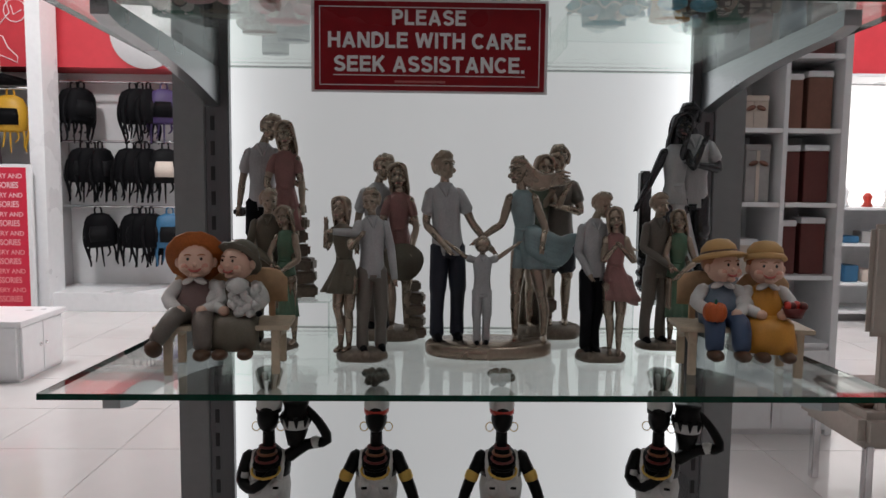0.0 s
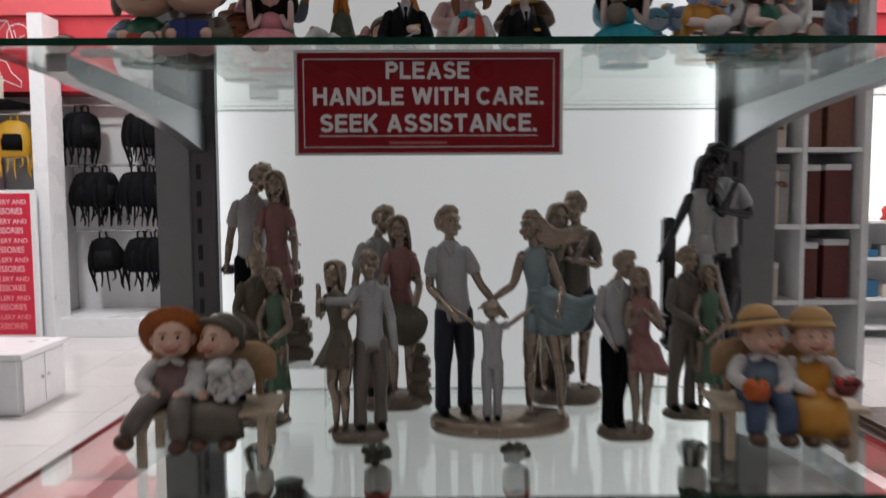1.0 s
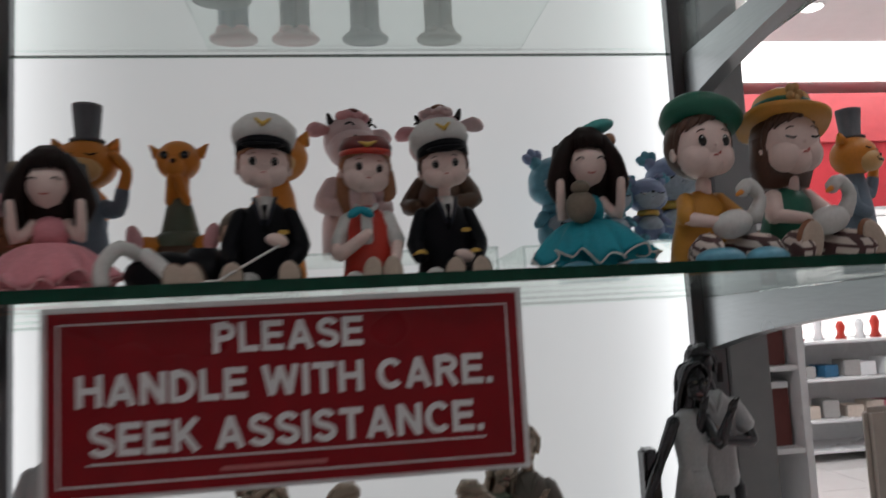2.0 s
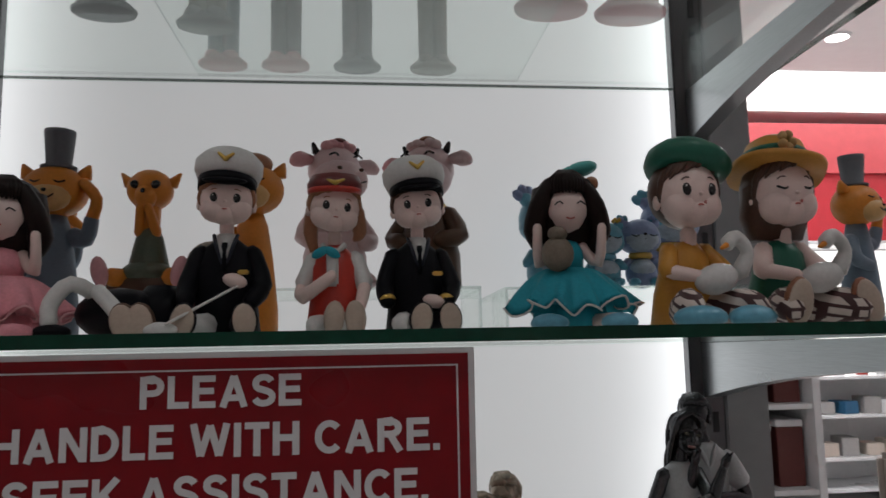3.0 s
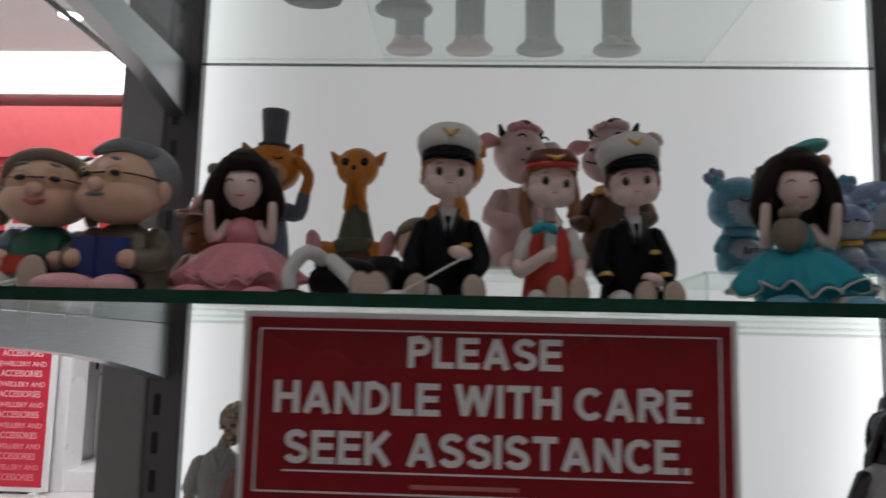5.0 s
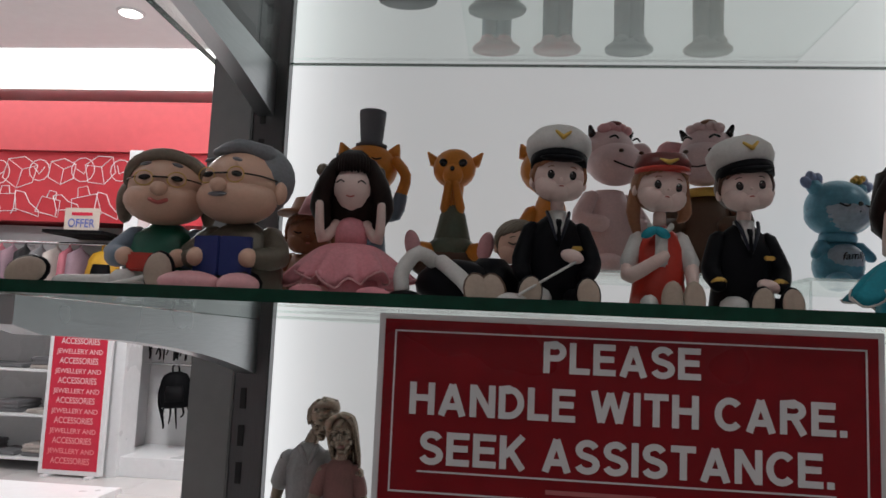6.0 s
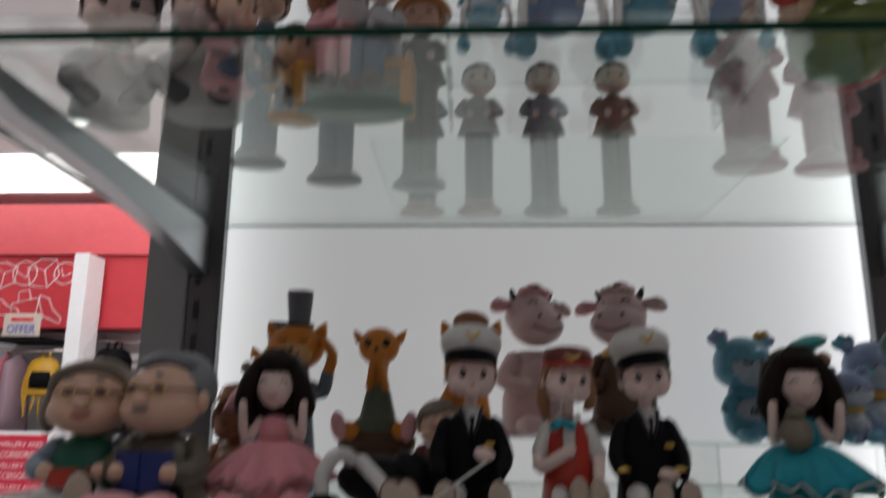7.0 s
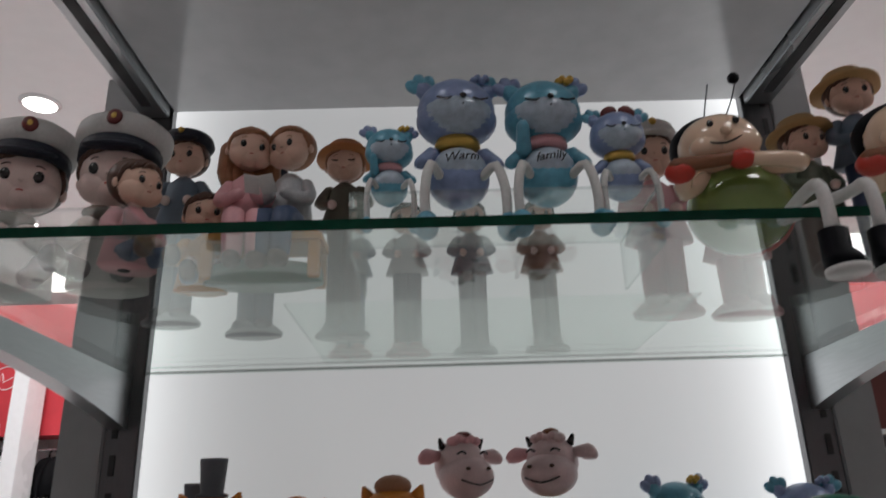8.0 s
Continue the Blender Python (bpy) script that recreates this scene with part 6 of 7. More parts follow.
def deer(main, belly, scarf, word, arm=False, dangling=0.03, bow=None):
    """Round glazed deer with coral antlers and lowered lids."""
    F = Fig()
    F.ball((0, 0, 0.028), (0.03, 0.027, 0.031), main, seg=20)
    F.ball((0, -0.0065, 0.034), (0.026, 0.0225, 0.021), belly, seg=18)
    F.loft([(0, 0, 0.055, 0.021, 0.019), (0, 0, 0.06, 0.0225, 0.02), (0, 0, 0.066, 0.021, 0.019)], scarf, 20)
    F.ball((0, 0, 0.097), (0.0385, 0.034, 0.0345), main, seg=24)
    F.ball((0, -0.001, 0.088), (0.0395, 0.033, 0.0255), main, seg=24)
    F.ball((0, -0.0075, 0.089), (0.0355, 0.0285, 0.0245), belly, seg=22)
    F.eyes(0.002, -0.0335, 0.0955, 0.017, 0.0058, closed=True)
    F.ball((0.002, -0.036, 0.098), (0.0034, 0.002, 0.0028), C_EYE, seg=8)
    F.ball((0.002, -0.0355, 0.089), 0.0011, C_EYE, seg=6)
    for s in (-1, 1):
        F.limb([(s * 0.024, 0, 0.115), (s * 0.033, 0, 0.124)], [0.010, 0.0085], main)
        for dx, dz, aa in ((-0.007, 0.009, -12), (0.002, 0.011, 22), (0.009, 0.004, 62)):
            F.ball((s * (0.033 + dx * 0.85), 0, 0.123 + dz * 0.8), (0.0072, 0.005, 0.0095), C_LILAC if main is C_BLUE else C_BLUE, (0, s * aa, 0), 12)
        F.limb([(s * 0.024, -0.004, 0.05), (s * 0.038, -0.01, 0.038)], [0.009, 0.006], main)
        if dangling:
            F.limb([(s * 0.02, -0.018, 0.022), (s * 0.03, -0.034, 0.026), (s * 0.036, -0.04, 0.0), (s * 0.036, -0.041, -dangling)], 0.0045, C_WHITE)
            F.ball((s * 0.036, -0.046, -dangling - 0.008), (0.011, 0.013, 0.013), C_BLUE, (20, 0, 0))
        else:
            F.ball((s * 0.02, -0.026, 0.009), (0.011, 0.018, 0.009), C_BLUE)
    if arm:
        F.limb([(-0.024, -0.014, 0.05), (-0.026, -0.03, 0.07)], [0.008, 0.006], main)
    if bow:
        for s in (-1, 1):
            F.ball((0.004 + s * 0.013, -0.004, 0.132), (0.013, 0.008, 0.01), bow, (0, s * 30, 0), 12)
    else:
        for k in range(4):
            F.ball((0.018 + 0.004 * k, -0.006, 0.132 + 0.003 * (k % 2)), 0.0042, C_GOLD if scarf is not C_GOLD else C_LILAC, seg=8)
    ink = F.idx(C_EYE)
    if word:
        cu = bpy.data.curves.new("lettering", "FONT")
        cu.body, cu.size, cu.offset, cu.shear = word, 0.0125, 0.0001, 0.2
        tmp = new("lettering", cu)
        me = bpy.data.meshes.new_from_object(tmp.evaluated_get(bpy.context.evaluated_depsgraph_get()))
        bpy.data.objects.remove(tmp)
        wide = max(v.co.x for v in me.vertices)
        vs = []
        for v in me.vertices:
            a = (v.co.x - wide / 2) / 0.026
            vs.append(F.bm.verts.new((0.0275 * math.sin(a), -0.0035 - 0.0268 * math.cos(a), 0.034 + v.co.y + 0.003 * math.sin(a))))
        for p in me.polygons:
            f = F.bm.faces.new([vs[i] for i in p.vertices])
            f.material_index = ink
    return F


G4 = "blue glazed deer figurines"
deer(C_BLUE, C_BLUEPALE, C_BLUE, "family", dangling=0).done("figurine", "large turquoise deer figurine lettered family, sitting on riser", 0.374, 1.525, z2(1.525) + 0.0555, 16, 1.0, G4)
deer(C_BLUE, C_BLUEPALE, C_BLUE, "", dangling=0).done("figurine", "small turquoise deer figurine with closed eyes", 0.416, 1.43, z2(1.43) + 0.0555, -6, 0.58, G4)
deer(C_LILAC, C_BLUEPALE, C_GOLD, "", dangling=0).done("figurine", "small lilac deer figurine with closed eyes", 0.462, 1.44, z2(1.44) + 0.0555, -6, 0.62, G4)
deer(C_LILAC, C_BLUEPALE, C_GOLD, "", dangling=0).done("figurine", "large lilac deer figurine sitting on riser", 0.53, 1.51, z2(1.51) + 0.0555, -6, 0.95, G4)


def goose_child(girl):
    F = Fig()
    F.push(Matrix.Diagonal((0.84, 0.92, 1.0, 1.0)))
    top = C_GREEN if girl else C_MUSTARD
    F.loft([(0, 0.012, 0, 0.036, 0.028), (0, 0.01, 0.03, 0.032, 0.025), (0, 0.006, 0.062, 0.024, 0.018), (0, 0.004, 0.074, 0.01, 0.01)], top)
    F.limb([(0, 0, 0.07), (0, -0.001, 0.082)], 0.008, SKIN_PALE)
    for s in (-1, 1):
        F.limb([(s * 0.02, 0.004, 0.066), (s * 0.032, -0.01, 0.048)], [0.009, 0.0095], SKIN_PALE if girl else top)
        F.limb([(s * 0.032, -0.01, 0.048), (s * 0.012, -0.032, 0.042)], [0.007, 0.005], SKIN_PALE)
        F.limb([(s * 0.014, -0.005, 0.014), (s * 0.03, -0.035, 0.018), (s * 0.036, -0.05, 0.014)], [0.014, 0.015, 0.012], C_PLAID)
    F.ball((0.012 if girl else 0.004, -0.033, 0.04), (0.023, 0.013, 0.0125), C_WHITE, (0, -10, 0))
    F.limb([(0.03, -0.034, 0.046), (0.038, -0.036, 0.062), (0.026, -0.036, 0.074), (0.014, -0.038, 0.068)], [0.008, 0.006, 0.006, 0.0065], C_WHITE)
    F.limb([(0.012, -0.04, 0.067), (0.004, -0.042, 0.064)], [0.003, 0.0015], C_ORANGE, 8)
    if girl:
        soles(F, ((-0.03, 0.02, 20), (0.044, 0.02, -30)), C_SHOE, C_TAN, 0.0205, -0.05)
    else:
        for s in (-1, 1):
            F.ball((s * 0.028 - 0.006, -0.056, 0.009), (0.026, 0.014, 0.0095), C_BLUE, (0, 0, 6 * s))
    doll_head(F, 0.113, 0.033, SKIN_PALE, HAIR_BROWN, closed=girl, turn=-8 if not girl else -6, tilt=-8, eye=1.0)
    F.ball((0.002, -0.026, 0.104), (0.0025, 0.002, 0.003), C_LIP, seg=8)
    if girl:
        F.loft([(0, 0.012, 0.075, 0.03, 0.016), (0, 0.01, 0.095, 0.037, 0.022), (0, 0.008, 0.12, 0.035, 0.026)], HAIR_BROWN, 20, 9, 0.05)
        F.push(pose(0, 0.004, 0.136, -10, 10, 0))
        F.loft([(0.002, 0, -0.005, 0.047, 0.044), (0.002, 0, 0.0, 0.048, 0.045), (0, 0, 0.006, 0.033, 0.032), (0, 0, 0.02, 0.028, 0.027), (0, 0, 0.027, 0.017, 0.016), (0, 0, 0.029, 0.005, 0.005)], C_MUSTARD, 30, 4, 0.05)
        F.loft([(0, 0, 0.005, 0.0345, 0.033), (0, 0, 0.011, 0.0325, 0.0315)], C_GREEN, 24)
        for k in range(5):
            F.ball((-0.012 + 0.006 * math.cos(k * 1.26), -0.033, 0.011 + 0.006 * math.sin(k * 1.26)), 0.0042, C_STRAW, seg=8)
        F.pop()
    else:
        F.push(pose(0.004, 0.004, 0.137, -10, 12, 0))
        F.loft([(0, 0, -0.006, 0.033, 0.031), (0.002, 0, -0.002, 0.041, 0.037), (0.003, 0, 0.004, 0.0445, 0.04), (0.002, 0, 0.011, 0.041, 0.037), (0.0, 0, 0.018, 0.03, 0.028), (0, 0, 0.0215, 0.014, 0.013)], C_GREEN, 30, 4, 0.03)
        F.pop()
    F.pop()
    return F


goose_child(False).done("figurine", "seated boy doll in green beret holding a white goose", 0.410, 1.2, z2(1.2), 10, 0.99, G2)
goose_child(True).done("figurine", "seated girl doll in yellow hat holding a white goose", 0.494, 1.2, z2(1.2), 6, 1.0, G2)

# ---- figures on the top shelf ----
G3 = "painted figures on the top shelf"
z3 = lambda y: top_of(3, y)


def captain(scale, x, y, turn, lift=0.0, cap=C_WHITE, coat=C_WHITE, hair=HAIR_BROWN, label="seated captain doll in large white cap"):
    F = Fig()
    F.loft([(0, 0.01, 0, 0.04, 0.032), (0, 0.008, 0.035, 0.037, 0.029), (0, 0.006, 0.066, 0.027, 0.021), (0, 0.006, 0.078, 0.012, 0.012)], coat)
    for s in (-1, 1):
        F.limb([(s * 0.026, 0.004, 0.066), (s * 0.04, -0.008, 0.045), (s * 0.016, -0.03, 0.05)], [0.011, 0.011, 0.009], coat)
        F.ball((s * 0.012, -0.034, 0.054), (0.010, 0.008, 0.009), SKIN_PALE)
        F.limb([(s * 0.016, -0.005, 0.013), (s * 0.03, -0.046, 0.012)], [0.013, 0.011], C_NAVY)
        F.ball((s * 0.032, -0.055, 0.013), (0.012, 0.012, 0.014), C_BLACK)
    F.ball((0.0, -0.034, 0.066), (0.02, 0.01, 0.008), C_BROWN)
    doll_head(F, 0.118, 0.039, SKIN_PALE, hair, turn=0)
    F.push(pose(0, 0.003, 0.138, -10, 0, 0))
    F.loft([(0, -0.004, -0.006, 0.041, 0.039), (0, -0.004, 0.008, 0.0415, 0.0395)], C_NAVY, 26)
    F.ball((0, -0.036, -0.004), (0.03, 0.016, 0.0045), C_NAVY, (18, 0, 0))
    F.loft([(0, 0, 0.007, 0.042, 0.04), (0, 0, 0.022, 0.0485, 0.046), (0, 0.002, 0.034, 0.0485, 0.046), (0, 0.003, 0.046, 0.036, 0.034), (0, 0.003, 0.051, 0.015, 0.015)], cap, 30)
    F.ball((0, -0.0455, 0.026), (0.008, 0.003, 0.010), C_MAROON, seg=12)
    F.ball((0, -0.047, 0.026), (0.0035, 0.002, 0.005), C_GOLD, seg=8)
    F.pop()
    return F.done("figurine", label, x, y, z3(y) + lift, turn, scale, G3)


captain(0.95, -0.332, 1.222, 24)
captain(0.95, -0.236, 1.215, 8)


def child(scale, x, y, turn, hair, coat, legs=C_DENIM, hat=None, hat_kind="", stand=0.0, base=None, closed=False, label=""):
    """Standing or seated child; stand is the length of its legs."""
    F = Fig()
    if base:
        F.loft([(0, 0, 0, 0.034, 0.024), (0, 0, 0.004, 0.035, 0.025), (0, 0, 0.012, 0.026, 0.019)], base, 24)
    if stand:
        for s in (-1, 1):
            F.limb([(s * 0.009, 0, stand + 0.01), (s * 0.0095, 0, 0.012)], [0.014, 0.012], legs)
            F.ball((s * 0.012, -0.008, 0.01), (0.012, 0.018, 0.01), base or C_BROWN)
    else:
        for s in (-1, 1):
            F.limb([(s * 0.012, 0, 0.012), (s * 0.016, -0.036, 0.012)], [0.012, 0.01], legs)
            F.ball((s * 0.017, -0.044, 0.012), (0.010, 0.009, 0.012), C_BROWN)
    F.push(pose(0, 0, stand))
    F.loft([(0, 0, 0, 0.03 if not stand else 0.034, 0.023), (0, 0, 0.03, 0.025, 0.02), (0, 0, 0.055, 0.021, 0.016), (0, 0, 0.066, 0.009, 0.009)], coat, 20, 7, 0.04)
    for s in (-1, 1):
        F.limb([(s * 0.02, 0, 0.056), (s * 0.032, -0.006, 0.036), (s * 0.016, -0.02, 0.028)], [0.0085, 0.008, 0.006], coat)
        F.ball((s * 0.014, -0.022, 0.028), 0.0065, SKIN_PALE, seg=8)
    F.limb([(0, 0, 0.062), (0, -0.001, 0.072)], 0.007, SKIN_PALE)
    doll_head(F, 0.094, 0.027, SKIN, hair, closed=closed)
    if hat_kind == "straw":
        F.push(pose(0, 0.004, 0.108, -8, 0, 0))
        F.loft([(0, 0, -0.004, 0.04, 0.038), (0, 0, 0.0, 0.04, 0.038), (0, 0, 0.004, 0.0285, 0.0275), (0, 0, 0.017, 0.024, 0.023), (0, 0, 0.022, 0.01, 0.01)], hat, 26, 3, 0.03)
        F.pop()
    elif hat_kind == "cap":
        F.push(pose(0, 0.002, 0.108, -8, 0, 0))
        F.loft([(0, 0, 0.0, 0.0285, 0.0275), (0, 0, 0.008, 0.033, 0.032), (0, 0, 0.015, 0.031, 0.03), (0, 0, 0.02, 0.014, 0.014)], hat, 24)
        F.ball((0, -0.026, 0.001), (0.02, 0.01, 0.003), hat, (15, 0, 0))
        F.ball((0, -0.032, 0.01), 0.004, C_GOLD, seg=8)
        F.pop()
    F.pop()
    return F.done("figurine", label, x, y, z3(y) + (PLATE if y > 1.3 and -0.08 < x < 0.36 else 0.0), turn, scale, G3)


child(0.86, -0.195, 1.165, 60, HAIR_BROWN, C_SOFTPINK, label="small brown-haired child doll in pink")
child(0.84, -0.152, 1.235, 20, HAIR_BROWN, C_MUSTARD, label="small dark-haired child doll in yellow")
child(0.95, -0.224, 1.36, 0, HAIR_BROWN, C_GREYBLUE, C_GREYBLUE, C_NAVY, "cap", stand=0.125, base=C_GREY, label="standing child figure in navy officer cap")
child(1.0, -0.145, 1.42, 0, HAIR_BROWN, C_DENIM, C_GREYBLUE, C_NAVY, "cap", stand=0.1, base=C_GREY, label="standing child figure in navy cap")
child(1.0, -0.042, 1.455, 0, HAIR_AUBURN, C_OLIVE, C_OLIVE, C_HAT, "straw", stand=0.145, base=C_GREY, closed=True, label="standing girl figure in olive dress and straw hat")
for x, coat, legs, base in ((-0.046, C_GREYBLUE, C_GREYBLUE, C_SOFTPINK), (0.036, C_GREYSHIRT, C_GREY, C_SOFTPINK), (0.131, C_GREYBLUE, C_GREY, C_GREY), (0.234, C_SHOE, C_OLIVE, C_STONE)):
    child(0.92, x, 1.572, 0, HAIR_DARK, coat, legs, stand=0.13, base=base, label="standing child figure on a round base")
child(1.22, 0.352, 1.39, 0, HAIR_BROWN, C_SOFTPINK, C_SOFTPINK, C_WHITE, "cap", stand=0.075, base=C_SOFTPINK, label="standing child figure in white cap on a pink base")
child(1.2, 0.445, 1.39, 0, HAIR_BROWN, C_SOFTPINK, C_SOFTPINK, stand=0.06, base=C_SOFTPINK, label="standing child figure on a pink base")
child(0.88, 0.528, 1.24, -10, HAIR_BROWN, C_GREYBLUE, C_DENIM, C_STRAW, "straw", stand=0.135, label="standing boy figure in blue and straw hat")
child(0.85, 0.474, 1.25, 6, HAIR_BROWN, C_MOSS, C_BROWN, C_STRAW, "straw", stand=0.085, label="boy figure in green jacket and straw hat")

# reading pair on a yellow bench
F = Fig()
F.block(-0.05, 0.05, -0.02, 0.024, 0.03, 0.04, C_MUSTARD, 0.002)
for x in (-0.044, 0.044):
    for y in (-0.016, 0.018):
        F.block(x - 0.005, x + 0.005, y - 0.004, y + 0.004, 0, 0.03, C_MUSTARD, 0.001)
F.loft([(0, 0, 0, 0.05, 0.03), (0, 0, 0.012, 0.048, 0.028)], C_JADE, 24)
for s, coat, legs, hair in ((-1, C_SOFTPINK, C_SOFTPINK, HAIR_AUBURN), (1, C_GREYSHIRT, C_DENIM, HAIR_AUBURN)):
    F.push(pose(s * 0.0185, 0, 0.04, 0, 0, -s * 14))
    F.loft([(0, 0, 0, 0.022, 0.018), (0, 0, 0.03, 0.019, 0.016), (0, 0, 0.05, 0.015, 0.012), (0, 0, 0.058, 0.007, 0.007)], coat)
    for q in (-1, 1):
        F.limb([(q * 0.009, -0.005, 0.008), (q * 0.009, -0.03, 0.008), (q * 0.009, -0.032, -0.024)], [0.0105, 0.01, 0.008], legs)
        F.ball((q * 0.009, -0.036, -0.03), (0.008, 0.012, 0.007), C_BROWN)
        F.limb([(q * 0.015, 0, 0.048), (q * 0.022, -0.01, 0.03), (q * 0.006, -0.024, 0.032)], [0.006, 0.006, 0.005], coat)
    doll_head(F, 0.083, 0.0205, SKIN, hair, turn=-s * 8, roll=s * -6)
    if s < 0:
        for q in range(7):
            F.limb([(0.02 * math.cos(q * 0.5 + 0.1), 0.008 + 0.008 * math.sin(q * 0.5), 0.09), (0.021 * math.cos(q * 0.5 + 0.1), 0.012, 0.066), (0.018 * math.cos(q * 0.5 + 0.1), 0.008, 0.048 + 0.004 * (q % 2))], [0.006, 0.007, 0.003], hair, 8)
    F.pop()
for s in (-1, 1):
    F.push(pose(0, -0.034, 0.074, -35, s * -12, 0))
    F.block(0.0 if s > 0 else -0.013, 0.013 if s > 0 else 0.0, -0.009, 0.009, 0, 0.0012, C_WHITE, 0.0003)
    F.pop()
F.done("figurine", "boy and girl figurine reading together on a yellow bench", -0.086, 1.215, z3(1.215), 0, 1.13, G3)

deer(C_LILAC, C_BLUEPALE, C_GOLD, "Warm").done("figurine", "large lilac deer figurine lettered Warm, legs over riser", 0.100, 1.172, z3(1.172) + 0.0555, 6, 0.98, G4)
deer(C_BLUE, C_BLUEPALE, C_SOFTPINK, "family", True).done("figurine", "large turquoise deer figurine lettered family, legs over riser", 0.183, 1.172, z3(1.172) + 0.0555, 2, 0.95, G4)
deer(C_BLUE, C_BLUEPALE, C_SOFTPINK, "", True, 0.045).done("figurine", "small turquoise deer figurine sitting on the riser", 0.036, 1.165, z3(1.165) + 0.0555, 6, 0.57, G4)
deer(C_LILAC, C_BLUEPALE, C_GOLD, "", False, 0.04, C_MAROON).done("figurine", "small lilac deer figurine with red bow, on riser", 0.250, 1.165, z3(1.165) + 0.0555, 0, 0.66, G4)


def ladybird():
    """Glazed ladybird with violin, boots hanging over the shelf edge."""
    F = Fig()
    F.ball((0, 0.01, 0.048), (0.052, 0.042, 0.048), C_SPRING, seg=26)
    F.ball((0.006, 0.035, 0.05), (0.05, 0.035, 0.046), C_RED, seg=22)
    F.ball((-0.012, -0.004, 0.112), (0.041, 0.037, 0.034), C_FACE, seg=24)
    F.ball((-0.018, 0.008, 0.118), (0.042, 0.036, 0.034), C_BLACK, seg=24)
    F.ball((0.005, -0.03, 0.102), (0.022, 0.012, 0.016), C_FACE, seg=14)
    F.ball((-0.022, -0.029, 0.103), (0.02, 0.012, 0.014), C_FACE, seg=14)
    F.ball((-0.006, -0.043, 0.112), (0.0055, 0.005, 0.005), C_FACE, seg=10)
    F.limb([(-0.026, -0.038, 0.105), (-0.008, -0.044, 0.098), (0.012, -0.039, 0.107)], 0.0011, C_EYE, 6)
    for s in (-1, 1):
        F.ball((-0.007 + s * 0.012, -0.038, 0.124), (0.0035, 0.002, 0.0045), C_EYE, seg=10)
        F.limb([(-0.012 + s * 0.01, 0.0, 0.142), (-0.004 + s * 0.013, -0.003, 0.165), (0.002 + s * 0.014, -0.006, 0.186)], 0.0008, C_GREY, 6)
    F.ball((0.014, -0.006, 0.188), 0.0062, C_BLACK, seg=12)
    F.limb([(0.03, -0.015, 0.08), (0.058, -0.02, 0.076), (0.045, -0.036, 0.075), (0.012, -0.042, 0.078)], [0.009, 0.009, 0.008, 0.007], C_FACE)
    F.ball((0.004, -0.043, 0.079), (0.013, 0.01, 0.010), C_RED)
    F.limb([(-0.03, -0.012, 0.076), (-0.052, -0.03, 0.058), (-0.05, -0.04, 0.075)], [0.009, 0.009, 0.008], C_FACE)
    F.ball((-0.054, -0.044, 0.074), (0.015, 0.012, 0.012), C_RED)
    F.limb([(-0.058, -0.048, 0.079), (0.0, -0.044, 0.081)], [0.008, 0.006], C_SHOE)
    for bx, by in ((0.05, -0.118), (0.088, -0.106)):
        F.limb([(0.03, -0.03, 0.016), (bx - 0.008, by * 0.6, 0.022), (bx - 0.002, by * 0.93, 0.016), (bx, by, -0.004), (bx, by, -0.026)], 0.0056, C_WHITE)
        F.loft([(bx + 0.004, by - 0.004, -0.066, 0.016, 0.02), (bx + 0.004, by - 0.004, -0.061, 0.0165, 0.0205)], C_WHITE, 20)
        F.loft([(bx + 0.004, by - 0.004, -0.0608, 0.0155, 0.0195), (bx + 0.002, by - 0.003, -0.052, 0.0145, 0.018), (bx, by, -0.044, 0.0115, 0.012), (bx, by, -0.028, 0.0115, 0.012), (bx, by, -0.026, 0.008, 0.008)], C_BLACK, 20)
    return F


ladybird().done("figurine", "glazed ladybird figurine with violin, boots over shelf edge", 0.352, 1.158, z3(1.158), -18, 0.9, G3)
ladybird().done("figurine", "red and green glazed ladybird figurine, boots over shelf edge", 0.535, 1.158, z3(1.158), -24, 0.98, G3)


# ---- the shop beyond the unit ----
TILE_MAT = material("polished_cream_tile", (0.66, 0.645, 0.635), 0.1, 0, 0.03, 1.2, 0.0)
GROUT = material("grey_grout", (0.25, 0.24, 0.23), 0.8)
BAG_BLACK = material("black_nylon", (0.004, 0.004, 0.005), 0.65, 0, 0.2, 25, 0.06, gloss=0.08)
BAG_GREY = material("grey_nylon", (0.008, 0.008, 0.009), 0.55, 0, 0.2, 25, 0.06, gloss=0.08)
BAG_YELLOW = material("yellow_nylon", (0.6, 0.33, 0.02), 0.55, 0, 0.12, 25, 0.05)
BAG_PURPLE = material("purple_nylon", (0.04, 0.02, 0.1), 0.55, 0, 0.2, 25, 0.05)
BAG_BLUE = material("blue_nylon", (0.03, 0.13, 0.25), 0.55, 0, 0.15, 25, 0.05)
BOX_BROWN = material("maroon_card", (0.13, 0.035, 0.03), 0.45, 0, 0.08, 12, 0.02)
BOX_TAUPE = material("brown_card", (0.22, 0.1, 0.07), 0.5, 0, 0.08, 12, 0.02)
BOX_GREY = material("grey_card", (0.36, 0.35, 0.34), 0.5, 0, 0.06, 12, 0.02)
CARD_CREAM = material("cream_card", (0.6, 0.52, 0.45), 0.55, 0, 0.06, 12, 0.02)
SIGN_BRIGHT = material("bright_red_poster", (0.62, 0.02, 0.055), 0.35, 0, 0.06, 4, 0.0)
LED = glowing("white_led_sheet", (1.0, 0.99, 0.98), 2.6)
LED_SHELF = glowing("lit_shelf_back", (1.0, 0.97, 0.95), 1.3)
LAMP = glowing("downlight_glow", (1.0, 0.97, 0.92), 6.0)
